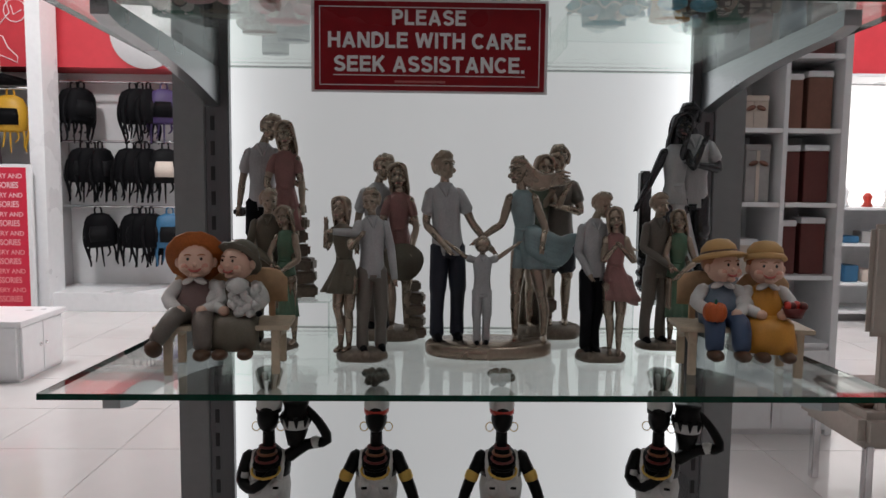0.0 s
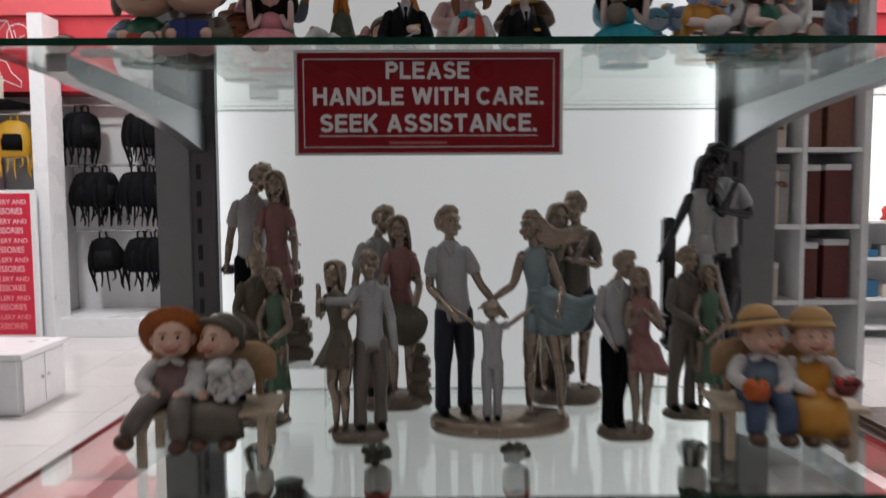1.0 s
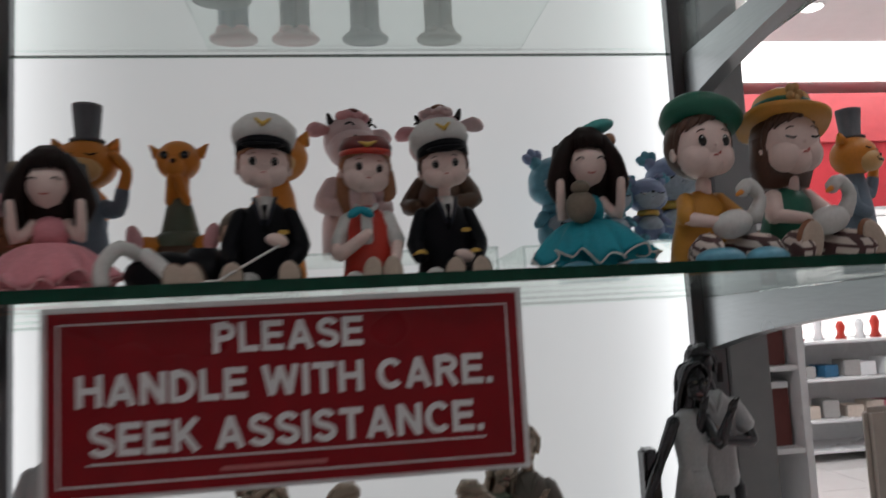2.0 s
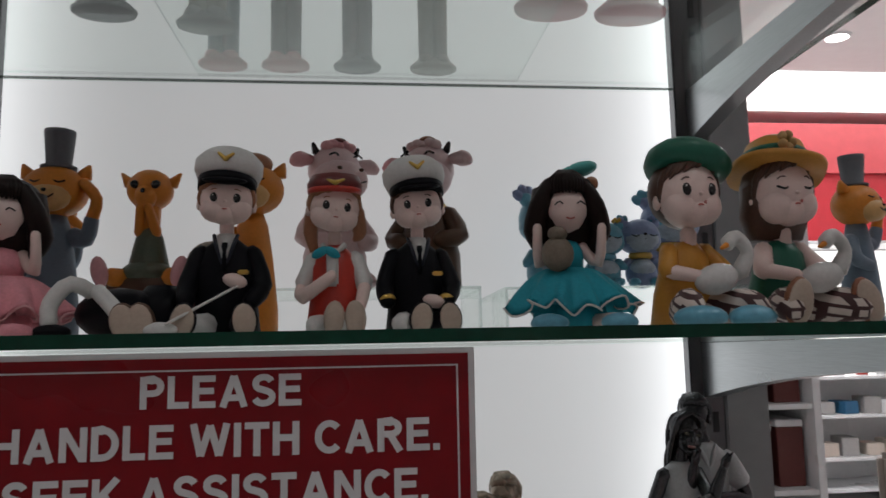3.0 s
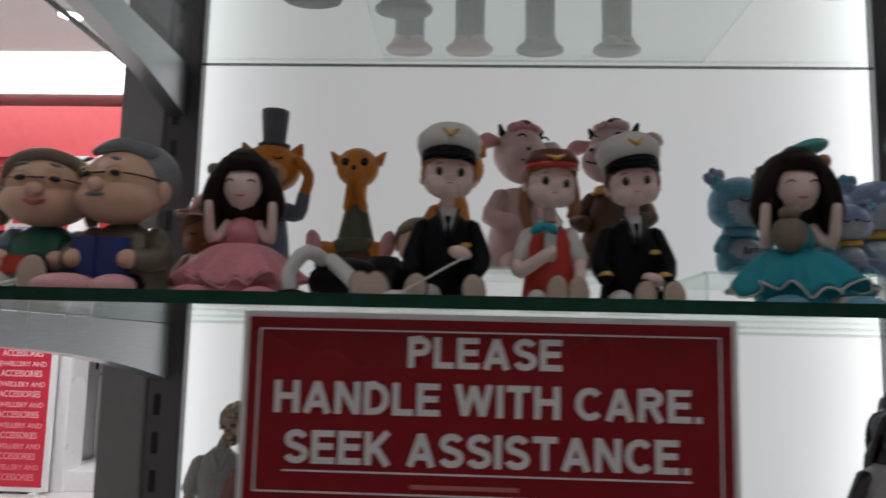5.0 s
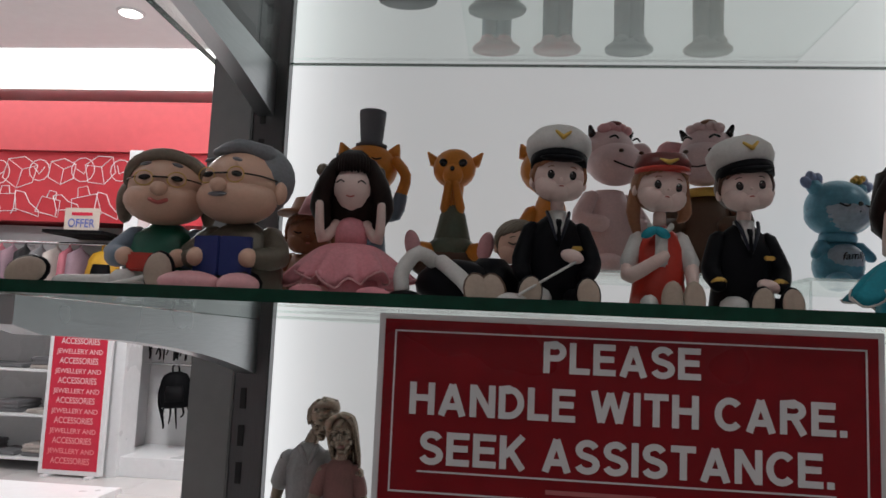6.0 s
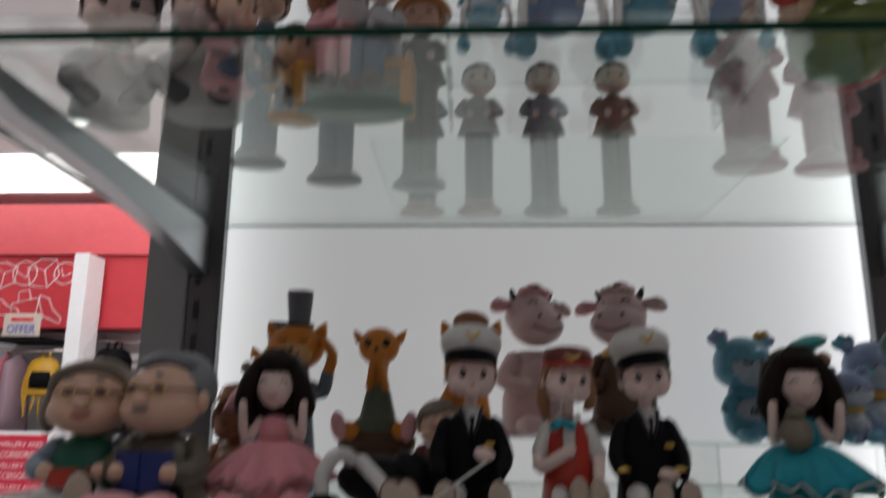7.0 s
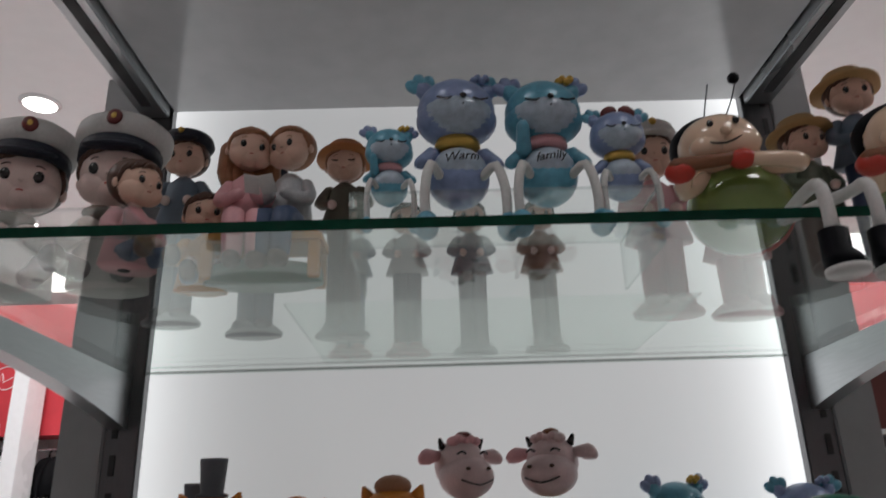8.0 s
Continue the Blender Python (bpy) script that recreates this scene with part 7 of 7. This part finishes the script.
CLOTH = [material("folded_cloth_%s" % n, c, 0.8, 0, 0.12, 30, 0.06) for n, c in (("grey", (0.2, 0.2, 0.21)), ("pink", (0.5, 0.16, 0.2)), ("black", (0.02, 0.02, 0.022)), ("cream", (0.55, 0.5, 0.46)), ("mauve", (0.3, 0.2, 0.24)))]
BEIGE = material("beige_shell", (0.36, 0.32, 0.28), 0.4, 0, 0.06, 8, 0.02)

# red fascia over the back wall, with a lit cove above it
shell("wall_fascia_north", "red painted fascia band over the shop shelving", X0, X1, 7.2, 7.596, 2.29, 2.98, RED_WALL)
shell("wall_fascia_upper", "plain bright red upper fascia band", X0, X1, 7.15, 7.596, 2.984, 3.48, RED_LIGHT)
cove = box("cove_light", X0 + 0.2, X1 - 0.2, 6.1, 7.1, 3.585, 3.597, LED)
tagged(cove, "bright white light cove along the ceiling edge", "light", kind="structure")


def wall_drawings():
    """White outline drawings of bags, boxes and shoes printed on the red fascia."""
    rng = random.Random(4)
    k = 0
    for i in range(24):
        x, z, s = -6.25 + i * 0.105 + rng.uniform(-0.03, 0.03), (2.48, 2.78)[i % 2] + rng.uniform(-0.03, 0.03), rng.uniform(0.12, 0.16)
        if x > -3.74:
            continue
        kind = i % 4
        if kind == 0:
            lines = [[(-1, -0.8), (1, -0.8), (0.8, 0.5), (-0.8, 0.5), (-1, -0.8)], [(-0.4, 0.5), (-0.3, 1.1), (0.3, 1.1), (0.4, 0.5)]]
        elif kind == 1:
            lines = [[(-1, -0.6), (0.1, -1), (0.1, 0.2), (-1, 0.6), (-1, -0.6)], [(0.1, -1), (1, -0.4), (1, 0.7), (0.1, 0.2)], [(-1, 0.6), (0, 1), (1, 0.7)]]
        elif kind == 2:
            lines = [[(-1, 0.7), (-0.8, -0.5), (0.3, -0.6), (1.1, -0.7), (1.0, -0.3), (0.2, 0.1), (-0.3, 0.7), (-1, 0.7)], [(-0.8, -0.5), (-0.9, -0.9)]]
        else:
            lines = [[(math.cos(a) * 0.8, math.sin(a) * 0.8) for a in [i2 * 0.52 for i2 in range(13)]], [(-0.4, 0.2), (0, -0.3), (0.4, 0.2)]]
        F = Fig()
        a = rng.uniform(-0.4, 0.4)
        for ln in lines:
            pts = [(s * (u * math.cos(a) - v * math.sin(a)), 0, s * (u * math.sin(a) + v * math.cos(a))) for u, v in ln]
            F.limb(pts, 0.0045, WHITE, 6, 1)
        ob = part("wall_print", F.bm, F.mats)
        ob.matrix_world = pose(x, 7.197, z)
        tagged(ob, "white outline drawing printed on the red fascia", "wall print", "drawings on the red fascia", "structure")


wall_drawings()
F = Fig()
F.loft([(0, 0, 0, 0.34, 0.34), (0, 0, 0.01, 0.34, 0.34)], WHITE, 48)
disc = part("round_badge", F.bm, F.mats)
disc.matrix_world = pose(-2.62, 7.19, 2.62, 90, 0, 0)
tagged(disc, "plain white round badge on the red fascia", "badge")


def downlight(x, y):
    e = holder("downlight", x, y, HIGH, "round recessed white ceiling downlight, switched on", "light", "ceiling downlights")
    F = Fig()
    F.loft([(0, 0, -0.012, 0.085, 0.085), (0, 0, -0.002, 0.1, 0.1), (0, 0, 0.0, 0.1, 0.1)], WHITE, 28)
    part("rim", F.bm, F.mats, e)
    F = Fig()
    F.loft([(0, 0, -0.016, 0.072, 0.072), (0, 0, -0.0125, 0.08, 0.08)], LAMP, 24)
    part("lamp", F.bm, F.mats, e)
    return e


d0 = downlight(-1.9, 3.8)
for x, y in ((-2.83, 5.4), (-4.5, 5.4), (-3.6, 3.8), (2.2, 3.8), (3.6, 5.4), (-1.9, 1.6), (2.2, 1.6), (-0.2, 5.4), (0.2, -1.2)):
    copy_thing(d0, pose(x, y, HIGH))


def backpack(main, trim, name_label):
    """Hanging backpack: body, pocket, top loop, two shoulder straps."""
    e = holder("backpack", 0, 0, 0, name_label, "bag", "backpacks on the wall rails")
    F = Fig()
    F.loft([(0, 0, -0.38, 0.11, 0.06), (0, 0, -0.36, 0.14, 0.08), (0, 0, -0.25, 0.15, 0.085), (0, 0, -0.13, 0.138, 0.07), (0, 0, -0.07, 0.105, 0.05), (0, 0, -0.045, 0.05, 0.025)], main, 20)
    part("body", F.bm, F.mats, e)
    F = Fig()
    F.loft([(0, -0.07, -0.32, 0.085, 0.03), (0, -0.075, -0.24, 0.09, 0.035), (0, -0.062, -0.17, 0.075, 0.026)], trim, 16)
    part("pocket", F.bm, F.mats, e)
    F = Fig()
    F.limb([(-0.03, 0.02, -0.06), (-0.028, 0.02, 0.0), (0, 0.02, 0.02), (0.028, 0.02, 0.0), (0.03, 0.02, -0.06)], 0.009, main, 8)
    part("carry_loop", F.bm, F.mats, e)
    for s in (-1, 1):
        F = Fig()
        F.limb([(s * 0.05, 0.03, -0.07), (s * 0.135, 0.03, -0.18), (s * 0.155, 0.02, -0.32), (s * 0.14, 0.0, -0.42), (s * 0.12, -0.01, -0.52), (s * 0.125, 0.0, -0.56)], [0.016, 0.022, 0.02, 0.012, 0.01, 0.008], main, 8)
        part("strap", F.bm, F.mats, e)
    for k in range(5):
        u = -0.1 + 0.05 * k
        F = Fig()
        F.limb([(u, -0.02, -0.33), (u * 1.2 + 0.012 * (k % 2), -0.03, -0.43), (u * 1.1 - 0.015 * (k % 2), -0.02, -0.47 - 0.05 * (k % 3))], [0.013, 0.01, 0.006], main, 6)
        part("webbing", F.bm, F.mats, e)
    return e


# niche with backpacks on three rails
NY = 7.05
for nm, lb, b in (("pillar", "white laminate pillar beside the bag niche", (-3.57, -3.435, 6.85, 7.145, 0.0, 2.93)),
                  ("niche_plinth", "low white plinth under the bag rails", (-3.555, -0.9, 6.9, 7.59, 0.0, 0.17))):
    tagged(box(nm, *b, WHITE, bevel=0.004), lb, nm.split("_")[-1], kind="structure")
for z in (2.17, 1.60, 0.97):
    F = Fig()
    F.limb([(-3.5, 7.3, z), (-0.95, 7.3, z)], 0.012, CHROME, 10)
    ob = part("wall_rail", F.bm, F.mats)
    tagged(ob, "chrome display rail on the white niche wall", "rail", "rails in the bag niche")
    rail = ob
    for k in range(5):
        F = Fig()
        F.limb([(-3.45 + k * 0.6, 7.3, z), (-3.45 + k * 0.6, 7.59, z)], 0.008, CHROME, 8)
        part("bracket", F.bm, F.mats, rail)
bp_black = backpack(BAG_BLACK, BAG_GREY, "black nylon backpack hanging from a chrome rail")
bp_black.matrix_world = pose(-3.36, 7.28, 2.15, 0, 0, 10)
rng = random.Random(2)
for x, z, n in ((-3.36, 2.15, 2), (-2.80, 2.15, 3), (-3.28, 1.58, 3), (-2.83, 1.58, 3), (-3.17, 0.95, 1), (-2.80, 0.95, 3), (-2.0, 2.15, 2), (-1.6, 1.58, 2), (-1.9, 0.95, 2)):
    for k in range(n):
        if k == 0 and x == -3.36:
            continue
        copy_thing(bp_black, pose(x + 0.085 * k, 7.28 + 0.004 * k, z, 0, rng.uniform(-6, 6), 20 + 28 * k + rng.uniform(-8, 8)))
for x, z, m, t, lb in ((-2.5, 2.15, BAG_PURPLE, BAG_BLACK, "purple nylon backpack hanging from a rail"), (-2.5, 1.58, BAG_GREY, CARD_CREAM, "small grey backpack with pale printed pocket"), (-2.47, 0.95, BAG_BLUE, BAG_GREY, "blue nylon backpack hanging low"), (-3.8, 2.04, BAG_YELLOW, BAG_BLACK, "yellow and black backpack on the wall")):
    b = backpack(m, t, lb)
    b.matrix_world = pose(x, 7.28 if x > -3 else 6.98, z, 0, 0, 12)

# grey wall bay with clothes, left of the pillar
shell("wall_bay_west", "pale grey wall bay behind the clothes", X0, -3.575, 7.4, 7.596, 0.0, 2.266, material("pale_grey_wall", (0.5, 0.5, 0.51), 0.6, 0, 0.04, 3, 0.02))
F = Fig()
F.limb([(-6.0, 7.0, 2.06), (-3.62, 7.0, 2.06)], 0.014, CHROME, 10)
for x in (-6.0, -4.8, -3.62):
    F.limb([(x, 7.0, 2.06), (x, 7.41, 2.06)], 0.01, CHROME, 8)
tagged(part("clothes_rail", F.bm, F.mats), "chrome clothes rail on the grey wall", "rail")
for k in range(16):
    x = -5.85 + 0.14 * k + rng.uniform(-0.03, 0.03)
    if x > -3.98:
        continue
    F = Fig()
    w = rng.uniform(0.045, 0.07)
    F.loft([(0, 0, -0.62 - rng.uniform(0, 0.1), w, 0.2), (0, 0, -0.3, w * 0.9, 0.18), (0, 0, -0.1, w * 0.7, 0.17), (0, 0, -0.03, 0.012, 0.02), (0, 0, 0.0, 0.008, 0.008)], CLOTH[(k * 3) % 5], 16, 5, 0.12)
    ob = part("garment", F.bm, F.mats)
    ob.matrix_world = pose(x, 7.0, 2.05, 0, 0, rng.uniform(-8, 8))
    tagged(ob, "folded knit garment hanging from the clothes rail", "garment", "garments on the rail")


def wall_shelving(x0, x1, y0, y1, zs, top, label, mat=WHITE, lit=None):
    e = holder("shelving", (x0 + x1) / 2, (y0 + y1) / 2, 0, label, "shelving")
    off = Matrix.Translation((-(x0 + x1) / 2, -(y0 + y1) / 2, 0))

    def p(name, *b, m=mat, bevel=0.003):
        bm = box_bm(*b, bevel)
        bm.transform(off)
        return part(name, bm, m, e)
    p("side", x0, x0 + 0.03, y0, y1, 0, top)
    p("side", x1 - 0.03, x1, y0, y1, 0, top)
    p("back", x0 + 0.031, x1 - 0.031, y1 - 0.015, y1, 0.05, top)
    for z in zs:
        p("shelf", x0 + 0.031, x1 - 0.031, y0 + 0.002, y1 - 0.016, z - 0.025, z)
    if lit:
        p("lit_back", x0 + 0.035, x1 - 0.035, y1 - 0.02, y1 - 0.0155, lit[0], lit[1], m=LED_SHELF, bevel=0)
    return e


wall_shelving(-5.9, -3.6, 6.85, 7.39, (0.12, 0.5, 0.9, 1.3), 1.34, "white shelving with folded grey clothes")
for z in (0.12, 0.5, 0.9):
    for k in range(7):
        x = -5.7 + k * 0.29
        for j in range(rng.randint(1, 3)):
            ob = box("folded_garment", -0.12, 0.12, -0.16, 0.16, 0, 0.035, CLOTH[rng.choice((0, 0, 2, 3, 0))], bevel=0.012)
            ob.matrix_world = pose(x, 7.05, z + 0.0005 + j * 0.0355, 0, 0, rng.uniform(-6, 6))
            tagged(ob, "folded grey garment stacked on a white shelf", "garment", "folded garments")

# offer card on a stand
e = holder("offer_card", -3.98, 6.86, 2.26, "white tilted offer card on a rail stand", "sign")
part("card", box_bm(-0.17, 0.17, 0, 0.006, -0.09, 0.12, 0.002), CARD_CREAM, e)
letters("OFFER", -0.13, 0.13, -0.06, 0.02, -0.004, 0.02, material("blue_ink", (0.12, 0.16, 0.45), 0.5), "line", e, (0, 0, 0))
part("bar", box_bm(-0.1, 0.1, -0.003, 0.0, 0.05, 0.08), SIGN_BRIGHT, e)
tray = box("offer_stand", -4.32, -3.75, 6.8, 7.401, 2.14, 2.17, BAG_GREY, bevel=0.003)
tagged(tray, "dark grey metal shelf rail carrying the offer card", "shelf")

# low counter with the red standing poster
cnt = holder("counter", -3.2, 4.9, 0, "low white laminate display counter with doors", "counter")
cm = Matrix.Translation((3.2, -4.9, 0))


def counter_part(name, b, m=WHITE, bevel=0.003):
    bm = box_bm(*b, bevel)
    bm.transform(cm)
    return part(name, bm, m, cnt)


counter_part("body", (-4.6, -2.39, 4.46, 4.95, 0.0, 0.34))
counter_part("top", (-4.62, -2.36, 4.43, 4.98, 0.341, 0.376))
for k in range(4):
    counter_part("door", (-4.58 + k * 0.547, -4.58 + k * 0.547 + 0.54, 4.445, 4.459, 0.02, 0.335))
for k in range(2):
    d = counter_part("door", (-2.389, -2.374, 4.47 + k * 0.24, 4.47 + k * 0.24 + 0.236, 0.02, 0.335))
    F = Fig()
    F.ball((-2.37 + 3.2, 4.47 + 0.2 + k * 0.07 - 4.9, 0.19), 0.012, CHROME, seg=10)
    part("handle", F.bm, F.mats, d)
post = holder("poster_stand", -3.80, 6.74, 0, "tall red poster with white lettering in a white frame stand", "sign")
part("frame", box_bm(-0.29, 0.29, 0, 0.04, 0.02, 1.36, 0.004), WHITE, post)
part("poster", box_bm(-0.25, 0.25, -0.004, 0.0, 0.06, 1.33, 0.001), SIGN_BRIGHT, post)
for s in (-1, 1):
    part("foot", box_bm(s * 0.2 - 0.03, s * 0.2 + 0.03, -0.06, 0.1, 0.0, 0.02, 0.003), WHITE, post)
for k in range(7):
    z = 1.22 - k * 0.172
    fade = material("poster_ink", (0.8, 0.55 - 0.05 * k, 0.57 - 0.05 * k), 0.5)
    letters("JEWELLERY AND", -0.215, 0.215, z, z + 0.055, -0.0055, 0.02, fade, "line", post, (0, 0, 0))
    letters("ACCESSORIES", -0.18, 0.18, z - 0.075, z - 0.02, -0.0055, 0.02, fade, "line", post, (0, 0, 0))

# gift cabinet with cubby holes
CX0, CX1, CY0, CY1 = 1.08, 2.06, 3.57, 3.95
cab = holder("gift_cabinet", 1.57, 3.76, 0, "white laminate cabinet with open cubby holes and doors below", "cabinet")
gm = Matrix.Translation((-1.57, -3.76, 0))


def cab_part(name, b, m=WHITE, bevel=0.002):
    bm = box_bm(*b, bevel)
    bm.transform(gm)
    return part(name, bm, m, cab)


cab_part("side", (CX0, CX0 + 0.03, CY0, CY1, 0, 2.3))
cab_part("side", (CX1 - 0.035, CX1, CY0, CY1, 0, 2.3))
cab_part("back", (CX0 + 0.031, CX1 - 0.036, CY1 - 0.012, CY1, 0.44, 2.3))
cab_part("base", (CX0 + 0.031, CX1 - 0.036, CY0 + 0.02, CY1, 0.0, 0.44))
for x in (1.275, 1.50, 1.757):
    cab_part("divider", (x - 0.011, x + 0.011, CY0 + 0.003, CY1 - 0.013, 0.441, 2.26))
cells = [(CX0 + 0.031, 1.263), (1.287, 1.488), (1.512, 1.745), (1.769, CX1 - 0.036)]
for z in (0.441, 0.772, 1.125, 1.479, 1.83, 2.2):
    for a, b in cells:
        cab_part("shelf", (a + 0.001, b - 0.001, CY0 + 0.004, CY1 - 0.013, z, z + 0.022))
for a, b in cells:
    cab_part("door", (a - 0.008, b + 0.008, CY0 + 0.002, CY0 + 0.019, 0.03, 0.425))


def gift_box(x0, x1, z, h, mat, label, lid=None, ribbon=False):
    e = holder("gift_box", (x0 + x1) / 2, 3.74, z + 0.0225, label, "box", "boxes in the cabinet")
    w = (x1 - x0) / 2
    part("body", box_bm(-w, w, -0.1, 0.1, 0, h, 0.003), mat, e)
    part("lid", box_bm(-w - 0.002, w + 0.002, -0.102, 0.102, h + 0.0005, h + 0.03, 0.003), lid or WHITE, e)
    if ribbon:
        part("ribbon", box_bm(-0.008, 0.008, -0.1045, -0.1005, 0, h), CARD_CREAM, e)
        F = Fig()
        for s in (-1, 1):
            F.ball((s * 0.025, -0.11, h * 0.75), (0.025, 0.008, 0.012), BOX_TAUPE, (0, s * 20, 0), 10)
        part("bow", F.bm, F.mats, e)
    return e


for i, z in enumerate((0.772, 1.125, 1.479, 1.83)):
    m = BOX_BROWN if i != 2 else BOX_TAUPE
    gift_box(1.785, 1.865, z, 0.235 + 0.012 * (i % 2), m, "tall maroon gift box with a white lid")
    gift_box(1.89, 2.01, z, 0.25, m, "tall maroon gift box with a white lid")
    gift_box(1.30, 1.47, z, 0.22, BOX_GREY, "grey boxed photo frame standing in the cabinet")
gift_box(1.57, 1.70, 1.479, 0.13, CARD_CREAM, "cream gift box with a brown ribbon bow", CARD_CREAM, True)
gift_box(1.60, 1.72, 1.125, 0.25, BOX_GREY, "grey gift box with ribbon and pale lid", BOX_GREY, True)
gift_box(1.53, 1.58, 1.125, 0.23, BOX_GREY, "narrow grey gift box with a grey lid", BOX_GREY)
gift_box(1.56, 1.68, 0.772, 0.14, CARD_CREAM, "cream card gift box with a white lid")
gift_box(1.58, 1.70, 1.83, 0.2, BOX_BROWN, "maroon gift box with a white lid")

# lit wall shelving with small goods
lit = wall_shelving(3.55, 6.3, 6.6, 7.1, (0.1, 0.36, 0.72, 1.05, 2.24), 2.27, "white wall shelving with a glowing upper back", lit=(1.06, 2.2))
for z in (0.36, 0.72, 1.05):
    for k in range(12):
        x = 3.75 + k * 0.2 + rng.uniform(-0.03, 0.03)
        h = rng.uniform(0.06, 0.16)
        m = rng.choice((CARD_CREAM, BOX_TAUPE, BOX_GREY, CLOTH[1], WHITE, BAG_BLUE))
        if z == 1.05:
            F = Fig()
            F.loft([(0, 0, 0, 0.05, 0.05), (0, 0, h * 0.6, 0.03, 0.03), (0, 0, h * 1.2, 0.045, 0.045), (0, 0, h * 1.7, 0.02, 0.02)], C_RED if k % 2 == 0 else WHITE, 16)
            ob = part("ornament", F.bm, F.mats)
            ob.matrix_world = pose(x, 6.8, z + 0.0005)
            tagged(ob, "small red and white ornament on a lit shelf", "ornament", "ornaments on the lit shelf")
        else:
            ob = box("small_box", -0.075, 0.075, -0.1, 0.1, 0, h, m, bevel=0.006)
            ob.matrix_world = pose(x, 6.78, z + 0.001, 0, 0, rng.uniform(-15, 15))
            tagged(ob, "small card box lying on the white wall shelf", "box", "small goods on the wall shelves")

# beige shell chair near the cabinet
ch = holder("shell_chair", 1.895, 2.7, 0, "beige moulded chair with rounded back and seat", "chair")
part("backrest", box_bm(-0.24, 0.24, -0.02, 0.02, 0.68, 1.09, 0.018), BEIGE, ch)
part("seat", box_bm(-0.25, 0.25, -0.04, 0.42, 0.26, 0.40, 0.03), BEIGE, ch)
part("seat_pad", box_bm(-0.22, 0.22, 0.02, 0.38, 0.401, 0.44, 0.015), C_BROWN, ch)
for x in (-0.16, 0.16):
    part("upright", box_bm(x - 0.015, x + 0.015, 0.0, 0.03, 0.38, 0.7, 0.004), BEIGE, ch)
for x in (-0.2, 0.2):
    for y in (0.0, 0.36):
        part("leg", box_bm(x - 0.016, x + 0.016, y - 0.016, y + 0.016, 0, 0.27, 0.004), CHROME, ch)

# ---- floor tiles ----
floor = shell("floor", "polished cream square floor tiles with thin grey joints", X0, X1, Y0, Y1, -0.12, -0.003, GROUT)
P = 0.593
tile_mesh = None
for i in range(-9, 10):
    for j in range(-1, 10):
        x, y = -1.34 + P * i, 2.774 + P * j
        if x + P > X1 or x < X0 or y + P > Y1 or y < 1.9:
            continue
        if tile_mesh is None:
            first = part("tile", box_bm(0.0015, P - 0.0015, 0.0015, P - 0.0015, -0.012, 0.0, 0.001), TILE_MAT, floor)
            tile_mesh = first.data
            ob = first
        else:
            ob = new("tile", tile_mesh)
            ob.parent = floor
        ob.location = (x, y, 0)
bm = bmesh.new()
for i in range(-9, 14):
    for j in range(-11, -1):
        x, y = -1.34 + P * i, 2.774 + P * j
        if x + P < X1 and x > X0 and y > Y0:
            box_bm(x + 0.0015, x + P - 0.0015, y + 0.0015, y + P - 0.0015, -0.012, 0.0, 0, bm)
tagged(part("tile_field", bm, TILE_MAT, floor), kind="stuff")
